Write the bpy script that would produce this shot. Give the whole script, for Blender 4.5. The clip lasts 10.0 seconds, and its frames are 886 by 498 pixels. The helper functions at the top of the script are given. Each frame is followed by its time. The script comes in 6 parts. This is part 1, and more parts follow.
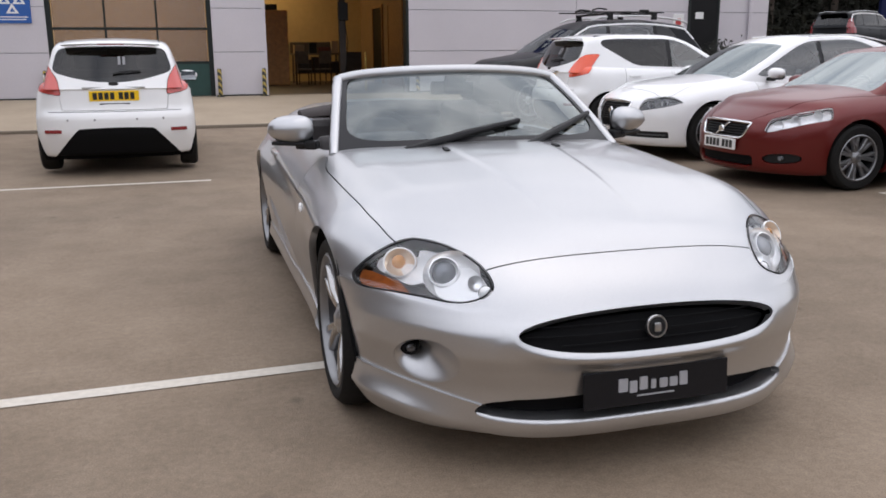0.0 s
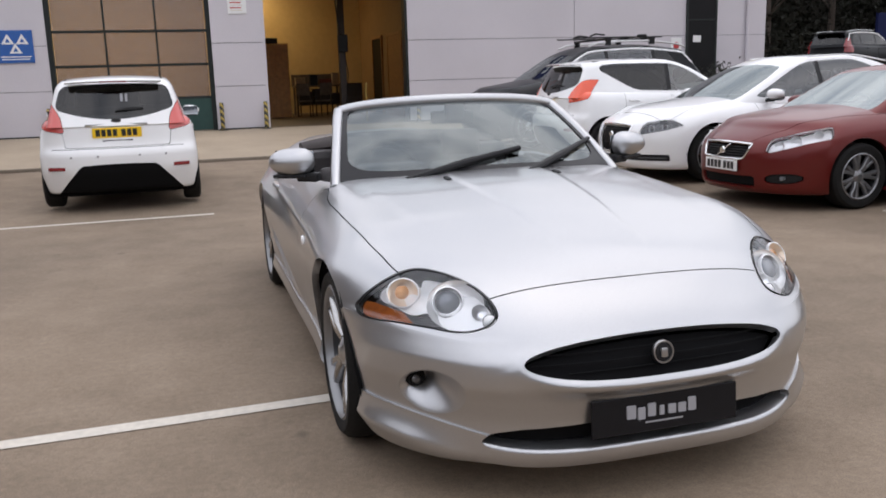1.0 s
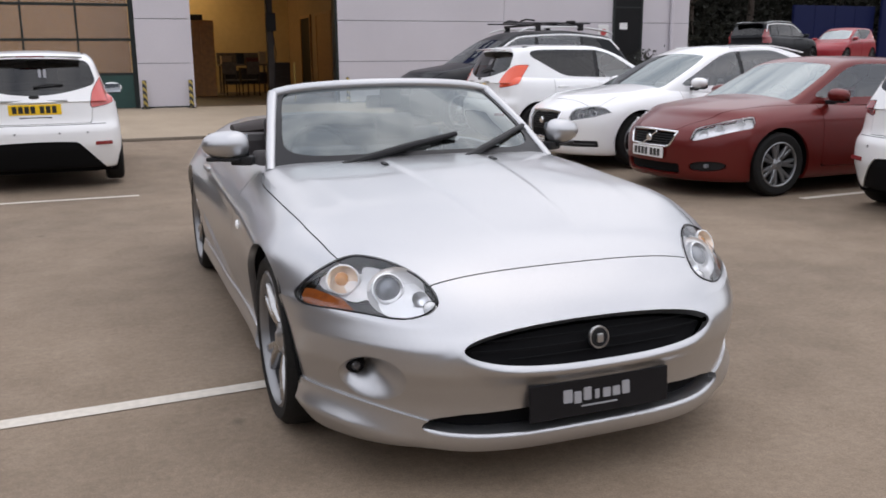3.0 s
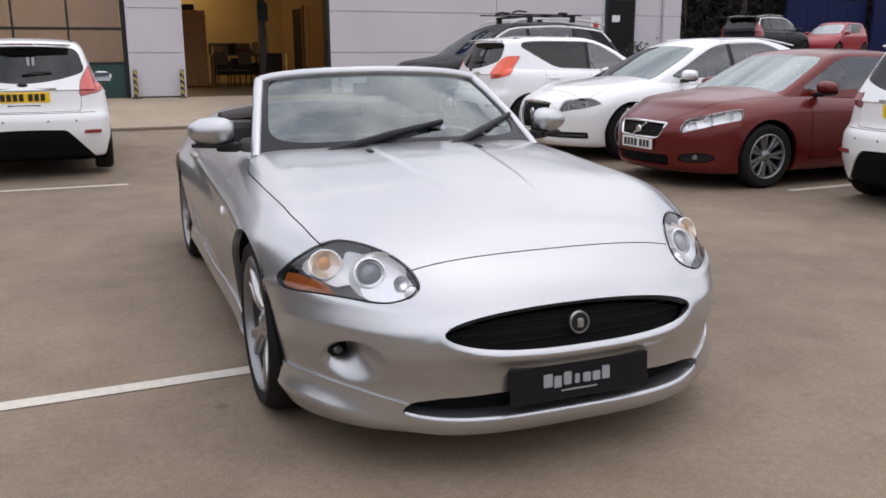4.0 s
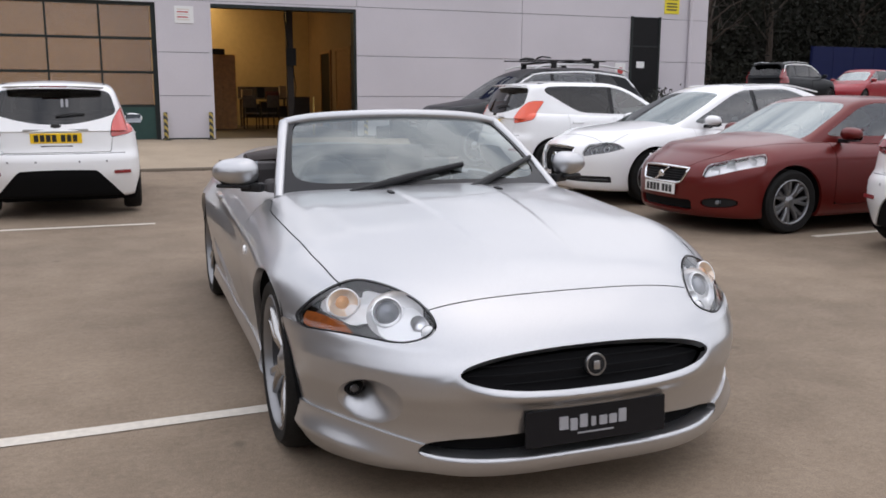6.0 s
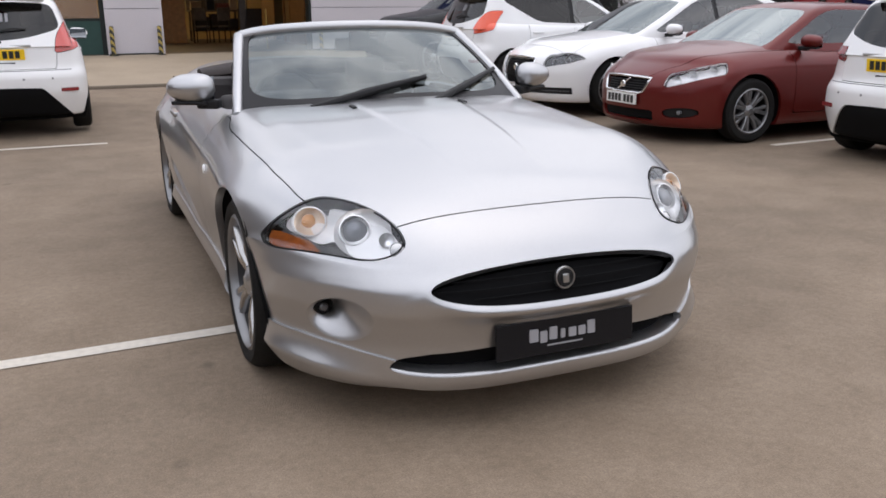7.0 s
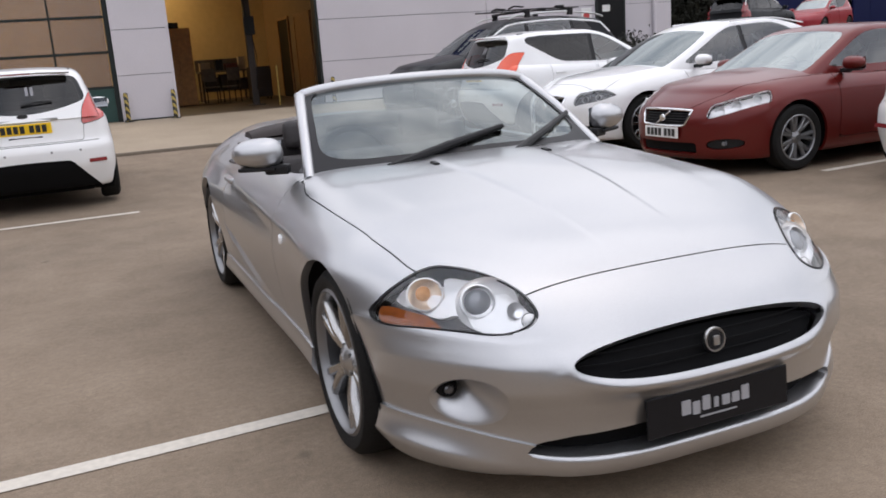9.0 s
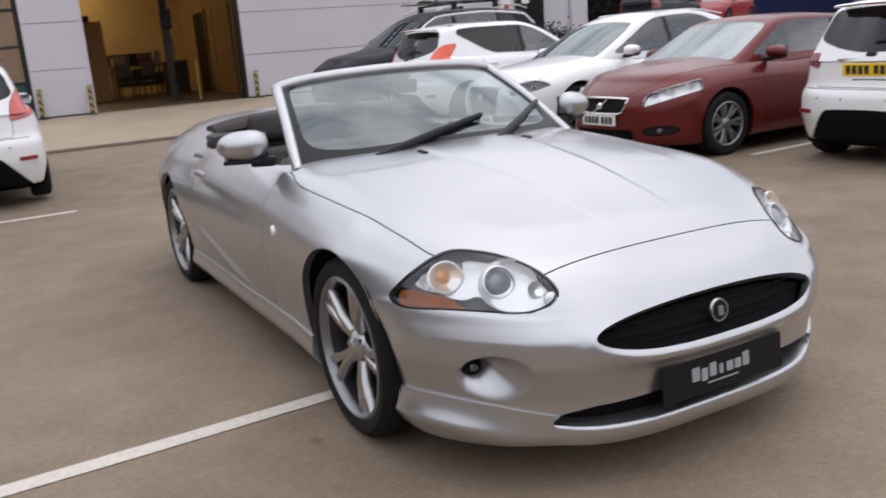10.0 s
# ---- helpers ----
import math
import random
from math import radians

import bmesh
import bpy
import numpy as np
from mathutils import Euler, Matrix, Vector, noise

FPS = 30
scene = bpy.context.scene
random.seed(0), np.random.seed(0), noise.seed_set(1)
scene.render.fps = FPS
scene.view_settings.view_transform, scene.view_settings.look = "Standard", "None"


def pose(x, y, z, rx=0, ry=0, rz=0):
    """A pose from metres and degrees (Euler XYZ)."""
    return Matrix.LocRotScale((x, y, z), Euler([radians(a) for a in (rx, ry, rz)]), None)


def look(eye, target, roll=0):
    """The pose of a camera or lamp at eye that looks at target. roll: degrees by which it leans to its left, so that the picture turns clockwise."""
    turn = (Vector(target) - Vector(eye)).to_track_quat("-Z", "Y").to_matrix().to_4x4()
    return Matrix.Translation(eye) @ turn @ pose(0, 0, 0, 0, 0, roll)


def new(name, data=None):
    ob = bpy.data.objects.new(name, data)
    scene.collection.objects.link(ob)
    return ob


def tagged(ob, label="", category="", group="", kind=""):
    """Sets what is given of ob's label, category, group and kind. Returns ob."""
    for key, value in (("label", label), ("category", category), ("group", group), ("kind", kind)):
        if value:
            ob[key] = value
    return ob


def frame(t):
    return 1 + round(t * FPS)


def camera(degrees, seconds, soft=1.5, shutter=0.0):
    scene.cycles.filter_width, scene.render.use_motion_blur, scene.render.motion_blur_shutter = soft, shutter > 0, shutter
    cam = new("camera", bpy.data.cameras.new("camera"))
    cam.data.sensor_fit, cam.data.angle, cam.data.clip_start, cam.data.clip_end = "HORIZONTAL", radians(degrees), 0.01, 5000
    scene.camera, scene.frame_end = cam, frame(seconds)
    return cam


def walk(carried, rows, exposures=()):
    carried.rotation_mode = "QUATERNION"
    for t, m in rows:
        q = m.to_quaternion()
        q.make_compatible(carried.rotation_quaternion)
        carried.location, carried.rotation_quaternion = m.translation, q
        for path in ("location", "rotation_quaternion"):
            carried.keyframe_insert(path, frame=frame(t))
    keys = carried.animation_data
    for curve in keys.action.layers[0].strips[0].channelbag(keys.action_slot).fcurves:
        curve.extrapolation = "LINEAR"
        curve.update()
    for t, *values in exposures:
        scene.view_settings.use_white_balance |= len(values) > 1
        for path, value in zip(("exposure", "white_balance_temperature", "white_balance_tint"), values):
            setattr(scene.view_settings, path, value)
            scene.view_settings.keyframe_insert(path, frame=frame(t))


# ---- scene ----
import functools

cam = camera(54.9, 10.0, 1.7, 0.3)
PATH = [
    (0, (-1.415, -3.209, 1.375), (-0.849, -1.345, 0.92), -0.3),
    (0.5, (-1.408, -3.199, 1.373), (-0.839, -1.33, 0.946), -0.7),
    (1, (-1.406, -3.2, 1.38), (-0.845, -1.32, 0.988), -1.7),
    (1.5, (-1.416, -3.212, 1.378), (-0.823, -1.327, 1.069), -3.0),
    (1.8, (-1.421, -3.208, 1.369), (-0.84, -1.319, 1.06), -4.3),
    (2, (-1.427, -3.178, 1.374), (-0.872, -1.277, 1.09), -3.5),
    (2.5, (-1.451, -3.157, 1.395), (-0.969, -1.257, 0.997), -4.2),
    (2.7, (-1.45, -3.172, 1.4), (-0.806, -1.327, 0.971), -1.5),
    (3.8, (-1.429, -3.214, 1.378), (-0.666, -1.418, 0.939), 0.2),
    (4, (-1.42, -3.223, 1.375), (-0.689, -1.417, 0.923), -0.1),
    (4.5, (-1.404, -3.23, 1.376), (-0.658, -1.417, 0.982), 0.8),
    (5, (-1.389, -3.24, 1.372), (-0.651, -1.429, 0.951), 0.6),
    (5.2, (-1.391, -3.252, 1.366), (-0.685, -1.42, 0.983), 1.5),
    (6.3, (-1.415, -3.255, 1.376), (-0.761, -1.4, 1.013), -1.5),
    (6.5, (-1.418, -3.246, 1.378), (-0.776, -1.406, 0.927), -3.7),
    (7, (-1.421, -3.213, 1.368), (-0.665, -1.444, 0.82), -0.3),
    (7.5, (-1.415, -3.197, 1.367), (-0.696, -1.388, 0.907), 0.3),
    (8, (-1.406, -3.203, 1.374), (-0.64, -1.4, 0.972), 1.5),
    (8.5, (-1.487, -3.06, 1.366), (-0.823, -1.223, 0.934), -0.9),
    (9, (-1.639, -2.807, 1.387), (-0.889, -1.008, 0.937), -4.0),
    (9.5, (-1.85, -2.75, 1.391), (-1.09, -0.982, 0.845), -3.4),
    (10, (-1.963, -2.749, 1.403), (-1.041, -1.04, 0.923), -4.4),
]
walk(cam, [(t, look(eye, target, roll)) for t, eye, target, roll in PATH])

# ---------------------------------------------------------------- light
world = bpy.data.worlds.new("world")
scene.world = world
world.use_nodes = True
wn, wl = world.node_tree.nodes, world.node_tree.links
sky = wn.new("ShaderNodeTexSky")
sky.sky_type, sky.sun_disc = "NISHITA", False
sky.sun_elevation, sky.sun_rotation = radians(70), radians(80)
sky.air_density, sky.dust_density, sky.ozone_density = 1.0, 3.0, 1.0
# cloud cover: broken grey-white cloud veiling the blue
tco = wn.new("ShaderNodeTexCoord")
cmap = wn.new("ShaderNodeMapping")
cmap.inputs["Scale"].default_value = (1.0, 1.0, 2.6)
cloud = wn.new("ShaderNodeTexNoise")
cloud.inputs["Scale"].default_value, cloud.inputs["Detail"].default_value, cloud.inputs["Roughness"].default_value = 3.6, 8.0, 0.58
cramp = wn.new("ShaderNodeValToRGB")
cramp.color_ramp.elements[0].position, cramp.color_ramp.elements[0].color = 0.40, (4.7, 4.95, 5.8, 1)
cramp.color_ramp.elements[1].position, cramp.color_ramp.elements[1].color = 0.60, (9.6, 9.45, 10.05, 1)
cmix = wn.new("ShaderNodeMixRGB")
cmix.inputs["Fac"].default_value = 0.88
wl.new(tco.outputs["Generated"], cmap.inputs["Vector"])
wl.new(cmap.outputs["Vector"], cloud.inputs["Vector"])
wl.new(cloud.outputs["Fac"], cramp.inputs["Fac"])
wl.new(sky.outputs["Color"], cmix.inputs["Color1"])
wl.new(cramp.outputs["Color"], cmix.inputs["Color2"])
# an overcast sky is brightest overhead and dims towards the horizon
part_z, dim, shade = wn.new("ShaderNodeSeparateXYZ"), wn.new("ShaderNodeMapRange"), wn.new("ShaderNodeVectorMath")
dim.inputs["To Min"].default_value, dim.inputs["To Max"].default_value = 0.62, 1.22
shade.operation = "SCALE"
wl.new(tco.outputs["Generated"], part_z.inputs["Vector"])
wl.new(part_z.outputs["Z"], dim.inputs["Value"])
wl.new(cmix.outputs["Color"], shade.inputs[0])
wl.new(dim.outputs["Result"], shade.inputs["Scale"])
wl.new(shade.outputs["Vector"], wn["Background"].inputs["Color"])
wn["Background"].inputs["Strength"].default_value = 0.176

sun_data = bpy.data.lights.new("sun", "SUN")
sun_data.energy, sun_data.angle, sun_data.color = 0.48, radians(150), (1.0, 0.98, 0.95)
sun = new("sun", sun_data)
sun.matrix_world = look((5, 1, 14), (0, 0, 0))


# ---------------------------------------------------------------- materials
def material(name, colour, rough=0.5, metal=0.0, coat=0.0, grain=None, vary=0.0, bump=0.0, scale=20.0, spec=0.5, emit=None, patch=0.0, patch_scale=0.6):
    """A principled material with grain at one scale and patches at a larger one."""
    m = bpy.data.materials.new(name)
    m.use_nodes = True
    n, l = m.node_tree.nodes, m.node_tree.links
    p = n["Principled BSDF"]
    p.inputs["Base Color"].default_value = (*colour, 1)
    p.inputs["Roughness"].default_value, p.inputs["Metallic"].default_value = rough, metal
    p.inputs["Coat Weight"].default_value, p.inputs["Coat Roughness"].default_value = coat, 0.04
    p.inputs["Specular IOR Level"].default_value = spec
    if emit:
        p.inputs["Emission Color"].default_value, p.inputs["Emission Strength"].default_value = (*emit[:3], 1), emit[3]
    if vary or bump or patch:
        co = n.new("ShaderNodeTexCoord")
        fine = n.new("ShaderNodeTexNoise")
        fine.inputs["Scale"].default_value, fine.inputs["Detail"].default_value = scale, 6
        l.new(co.outputs["Object"], fine.inputs["Vector"])
        wide = n.new("ShaderNodeTexNoise")
        wide.inputs["Scale"].default_value, wide.inputs["Detail"].default_value = patch_scale, 5
        l.new(co.outputs["Object"], wide.inputs["Vector"])
        f1, f2, add = n.new("ShaderNodeMapRange"), n.new("ShaderNodeMapRange"), n.new("ShaderNodeMath")
        f1.inputs["To Min"].default_value, f1.inputs["To Max"].default_value = 1 - vary, 1 + vary
        f1.inputs["From Min"].default_value, f1.inputs["From Max"].default_value = 0.25, 0.75
        f2.inputs["From Min"].default_value, f2.inputs["From Max"].default_value = 0.3, 0.7
        f2.inputs["To Min"].default_value, f2.inputs["To Max"].default_value = 1 - patch, 1 + patch
        add.operation = "MULTIPLY"
        l.new(fine.outputs["Fac"], f1.inputs["Value"])
        l.new(wide.outputs["Fac"], f2.inputs["Value"])
        l.new(f1.outputs["Result"], add.inputs[0])
        l.new(f2.outputs["Result"], add.inputs[1])
        mul = n.new("ShaderNodeVectorMath")
        mul.operation = "SCALE"
        mul.inputs[0].default_value = colour
        l.new(add.outputs["Value"], mul.inputs["Scale"])
        l.new(mul.outputs["Vector"], p.inputs["Base Color"])
        if bump:
            b = n.new("ShaderNodeBump")
            b.inputs["Strength"].default_value, b.inputs["Distance"].default_value = bump, 0.01
            l.new(fine.outputs["Fac"], b.inputs["Height"])
            l.new(b.outputs["Normal"], p.inputs["Normal"])
    return m


def clear_glass(name, tint, gloss=1.0, rough=0.0, sheen=(1, 1, 1)):
    """Thin glass: see-through with a mirror gloss that grows at grazing angles."""
    m = bpy.data.materials.new(name)
    m.use_nodes = True
    n, l = m.node_tree.nodes, m.node_tree.links
    n.remove(n["Principled BSDF"])
    t, g, f, x = (n.new("ShaderNode" + k) for k in ("BsdfTransparent", "BsdfGlossy", "Fresnel", "MixShader"))
    t.inputs["Color"].default_value, g.inputs["Roughness"].default_value = (*tint, 1), rough
    g.inputs["Color"].default_value = (*sheen, 1)
    f.inputs["IOR"].default_value = 1.5 * gloss
    l.new(f.outputs["Fac"], x.inputs["Fac"])
    l.new(t.outputs["BSDF"], x.inputs[1])
    l.new(g.outputs["BSDF"], x.inputs[2])
    l.new(x.outputs["Shader"], n["Material Output"].inputs["Surface"])
    return m


SILVER = material("silver_paint", (0.50, 0.503, 0.512), 0.33, 0.93, 0.6, vary=0.10, bump=0.035, scale=520.0)
WHITE = material("white_paint", (0.84, 0.84, 0.835), 0.35, 0.0, 1.0, vary=0.02, scale=3.0)
RED = material("dark_red_paint", (0.125, 0.008, 0.006), 0.33, 0.35, 0.3, vary=0.05, scale=900.0)
BLACKP = material("black_paint", (0.005, 0.006, 0.008), 0.3, 0.0, 0.05, spec=0.17)
FARRED = material("bright_red_paint", (0.30, 0.015, 0.025), 0.35, 0.1, 0.3)
CHROME = material("chrome", (0.8, 0.8, 0.8), 0.12, 1.0)
MIRROR = material("door_mirror_glass", (0.36, 0.38, 0.40), 0.06, 1.0)
SATIN = material("brushed_silver", (0.5, 0.5, 0.5), 0.3, 1.0)
ALLOY = material("wheel_alloy", (0.44, 0.435, 0.43), 0.26, 1.0, 0.2, vary=0.05, scale=60.0)
DARKALLOY = material("dark_alloy", (0.055, 0.055, 0.058), 0.4, 0.7, 0.1)
GREYALLOY = material("grey_alloy", (0.26, 0.26, 0.265), 0.38, 0.8, 0.2)
RUBBER = material("tyre_rubber", (0.013, 0.0125, 0.012), 0.75, vary=0.25, bump=0.3, scale=90.0, spec=0.2)
TRIM = material("black_plastic", (0.012, 0.012, 0.013), 0.5, vary=0.15, bump=0.15, scale=250.0, spec=0.3)
DARK = material("dark_cavity", (0.004, 0.004, 0.0045), 0.8, spec=0.15)
MESHBLACK = material("gloss_black", (0.008, 0.008, 0.009), 0.3, spec=0.3)
LEATHER = material("dark_leather", (0.035, 0.03, 0.03), 0.5, vary=0.2, bump=0.25, scale=120.0)
GREYTRIM = material("grey_interior", (0.06, 0.06, 0.062), 0.6, vary=0.1, bump=0.15, scale=150.0)
GLASS = clear_glass("window_glass", (0.45, 0.51, 0.51), 1.35)
SCREEN = clear_glass("windscreen_glass", (0.3, 0.34, 0.345), 2.7, 0.0, (0.92, 1.0, 1.0))
RAKED = clear_glass("raked_windscreen_glass", (0.37, 0.42, 0.41), 1.43, 0.0, (0.93, 1.0, 1.0))
DIMSCREEN = clear_glass("dim_windscreen_glass", (0.22, 0.25, 0.255), 1.75, 0.0, (0.92, 1.0, 1.0))
TINTED = clear_glass("privacy_glass", (0.06, 0.065, 0.07), 1.02)
LENS = clear_glass("lamp_lens", (0.95, 0.96, 0.97), 1.08)
LAMPSILVER = material("lamp_reflector", (0.95, 0.95, 0.955), 0.3, 0.0, 0.5)
MASK = material("bright_lamp_mask", (0.92, 0.92, 0.93), 0.28, 1.0)
PEARL = material("pearl_lamp_mask", (0.95, 0.945, 0.94), 0.3, 0.5, 0.4)
FOGLENS = material("fog_lamp_glass", (0.07, 0.07, 0.075), 0.2, 0.3, 0.8)
AMBERCHROME = material("amber_tinted_bowl", (0.90, 0.74, 0.58), 0.3, 0.5, 0.6)
HOUSING = material("lamp_housing_grey", (0.10, 0.10, 0.105), 0.4)
PROJECTOR = material("projector_glass", (0.22, 0.23, 0.25), 0.12, 0.4, 0.6)
PALERED = material("faded_lamp_lens", (0.5, 0.26, 0.25), 0.25, 0.0, 0.8)
AMBER = material("amber_reflector", (0.40, 0.10, 0.008), 0.4, 0.0, 0.0, vary=0.35, scale=45.0, spec=0.25)
PALEAMBER = material("pale_amber_glass", (0.82, 0.40, 0.13), 0.2, 0.2, 0.5)
DULLRED = material("dark_red_reflector", (0.22, 0.012, 0.015), 0.25, 0.0, 0.8)
REDLENS = material("red_lamp_lens", (0.62, 0.09, 0.075), 0.2, 0.0, 1.0)
ORANGELENS = material("orange_red_lamp_lens", (0.85, 0.085, 0.02), 0.2, 0.0, 1.0)
YELLOWPLATE = material("yellow_plate", (0.95, 0.62, 0.02), 0.4, vary=0.04, scale=30.0)
WHITEPLATE = material("white_plate", (0.78, 0.78, 0.76), 0.4, vary=0.04, scale=30.0)
BLACKPLATE = material("black_plate", (0.008, 0.008, 0.010), 0.45, vary=0.1, scale=40.0, spec=0.25)
HOOD = material("folded_hood_cloth", (0.040, 0.032, 0.030), 0.8, vary=0.2, bump=0.3, scale=160.0)
FRIT = material("glass_border_black", (0.016, 0.0155, 0.017), 0.35, spec=0.25)
INK = material("plate_ink", (0.02, 0.02, 0.02), 0.5)
PALEINK = material("pale_lettering", (0.36, 0.36, 0.38), 0.5)


# ---------------------------------------------------------------- shape tools
def mesh_object(name, verts, faces, mat, parent=None, label="", smooth=True):
    me = bpy.data.meshes.new(name)
    me.from_pydata([tuple(v) for v in verts], [], faces)
    me.validate()
    if smooth:
        me.polygons.foreach_set("use_smooth", [True] * len(me.polygons))
    me.materials.append(mat)
    ob = new(name, me)
    ob.parent = parent
    return tagged(ob, label)


def part(name, bm, mat, parent=None, label="", smooth=False, angle=35):
    """Links a bmesh as one mesh object under a thing or a part."""
    me = bpy.data.meshes.new(name)
    if smooth:
        for f in bm.faces:
            f.smooth = True
        for e in bm.edges:
            if len(e.link_faces) == 2 and e.calc_face_angle(0) > radians(angle):
                e.smooth = False
    bm.to_mesh(me)
    bm.free()
    me.materials.append(mat)
    ob = new(name, me)
    ob.parent = parent
    return tagged(ob, label)


def empty(name, m=None):
    ob = new(name)
    if m is not None:
        ob.matrix_basis = m
    return ob


def box(x0, x1, y0, y1, z0, z1, bevel=0.0, segments=2, bm=None):
    own = bmesh.new()
    bmesh.ops.create_cube(own, size=1, matrix=Matrix.LocRotScale(((x0 + x1) / 2, (y0 + y1) / 2, (z0 + z1) / 2), None, (abs(x1 - x0), abs(y1 - y0), abs(z1 - z0))))
    if bevel:
        bmesh.ops.bevel(own, geom=own.edges[:], offset=bevel, segments=segments, affect="EDGES", profile=0.6)
    return own if bm is None else merge(bm, own)


def merge(bm, other, m=None):
    me = bpy.data.meshes.new("tmp")
    if m is not None:
        other.transform(m)
    other.to_mesh(me)
    other.free()
    bm.from_mesh(me)
    bpy.data.meshes.remove(me)
    return bm


def lathe(profile, segments=32, axis="X"):
    """Turns (radius, along) pairs round an axis."""
    bm = bmesh.new()
    rings = []
    for r, a in profile:
        ring = []
        for i in range(segments):
            t = 2 * math.pi * i / segments
            c, s = r * math.cos(t), r * math.sin(t)
            ring.append(bm.verts.new((a, c, s) if axis == "X" else (c, a, s) if axis == "Y" else (c, s, a)))
        rings.append(ring)
    for p, q in zip(rings, rings[1:]):
        for i in range(segments):
            j = (i + 1) % segments
            bm.faces.new((p[i], p[j], q[j], q[i]))
    bmesh.ops.recalc_face_normals(bm, faces=bm.faces[:])
    return bm


def tube(points, radius, segments=8, closed=False, flat=1.0):
    """A tube along points; radius a number or one per point."""
    bm = bmesh.new()
    pts = [Vector(p) for p in points]
    rad = radius if isinstance(radius, (list, tuple)) else [radius] * len(pts)
    rings = []
    for i, p in enumerate(pts):
        a = pts[i - 1] if i or closed else p
        b = pts[(i + 1) % len(pts)] if i + 1 < len(pts) or closed else p
        d = (b - a).normalized()
        u = d.cross(Vector((0, 0, 1)))
        u = u.normalized() if u.length > 0.05 else Vector((1, 0, 0))
        v = u.cross(d)
        rings.append([bm.verts.new(p + rad[i] * (math.cos(t) * u + flat * math.sin(t) * v)) for t in (2 * math.pi * k / segments for k in range(segments))])
    for p, q in zip(rings, rings[1:] + (rings[:1] if closed else [])):
        for k in range(segments):
            m = (k + 1) % segments
            bm.faces.new((p[k], p[m], q[m], q[k]))
    if not closed:
        bm.faces.new(rings[0][::-1])
        bm.faces.new(rings[-1])
    bmesh.ops.recalc_face_normals(bm, faces=bm.faces[:])
    return bm


def prism(outline, depth, m=None, bevel=0.0):
    """Extrudes an outline in the xy plane by depth along z."""
    bm = bmesh.new()
    f = bm.faces.new([bm.verts.new((x, y, 0)) for x, y in outline])
    out = bmesh.ops.extrude_face_region(bm, geom=[f])
    bmesh.ops.translate(bm, verts=[v for v in out["geom"] if isinstance(v, bmesh.types.BMVert)], vec=(0, 0, depth))
    bmesh.ops.recalc_face_normals(bm, faces=bm.faces[:])
    if bevel:
        bmesh.ops.bevel(bm, geom=bm.edges[:], offset=bevel, segments=2, affect="EDGES")
    if m is not None:
        bm.transform(m)
    return bm


def curve(*keys):
    """A smooth curve through (position, value) pairs, held flat at its ends."""
    kx, ky = np.array(keys[0::2], float), np.array(keys[1::2], float)
    slope = np.diff(ky) / np.diff(kx)
    tan = np.zeros_like(ky)
    for i in range(1, len(kx) - 1):
        a, b = slope[i - 1], slope[i]
        tan[i] = 0 if a * b <= 0 else 2 * a * b / (a + b) if len(kx) > 2 else a
    tan[0], tan[-1] = slope[0], slope[-1]

    def value(t):
        t = np.clip(np.asarray(t, float), kx[0], kx[-1])
        i = np.clip(np.searchsorted(kx, t, side="right") - 1, 0, len(kx) - 2)
        h = kx[i + 1] - kx[i]
        u = (t - kx[i]) / h
        return (2 * u**3 - 3 * u**2 + 1) * ky[i] + (u**3 - 2 * u**2 + u) * h * tan[i] + (3 * u**2 - 2 * u**3) * ky[i + 1] + (u**3 - u**2) * h * tan[i + 1]

    return value


def smin(a, b, k):
    h = np.clip(0.5 + 0.5 * (b - a) / k, 0, 1)
    return b * (1 - h) + a * h - k * h * (1 - h)


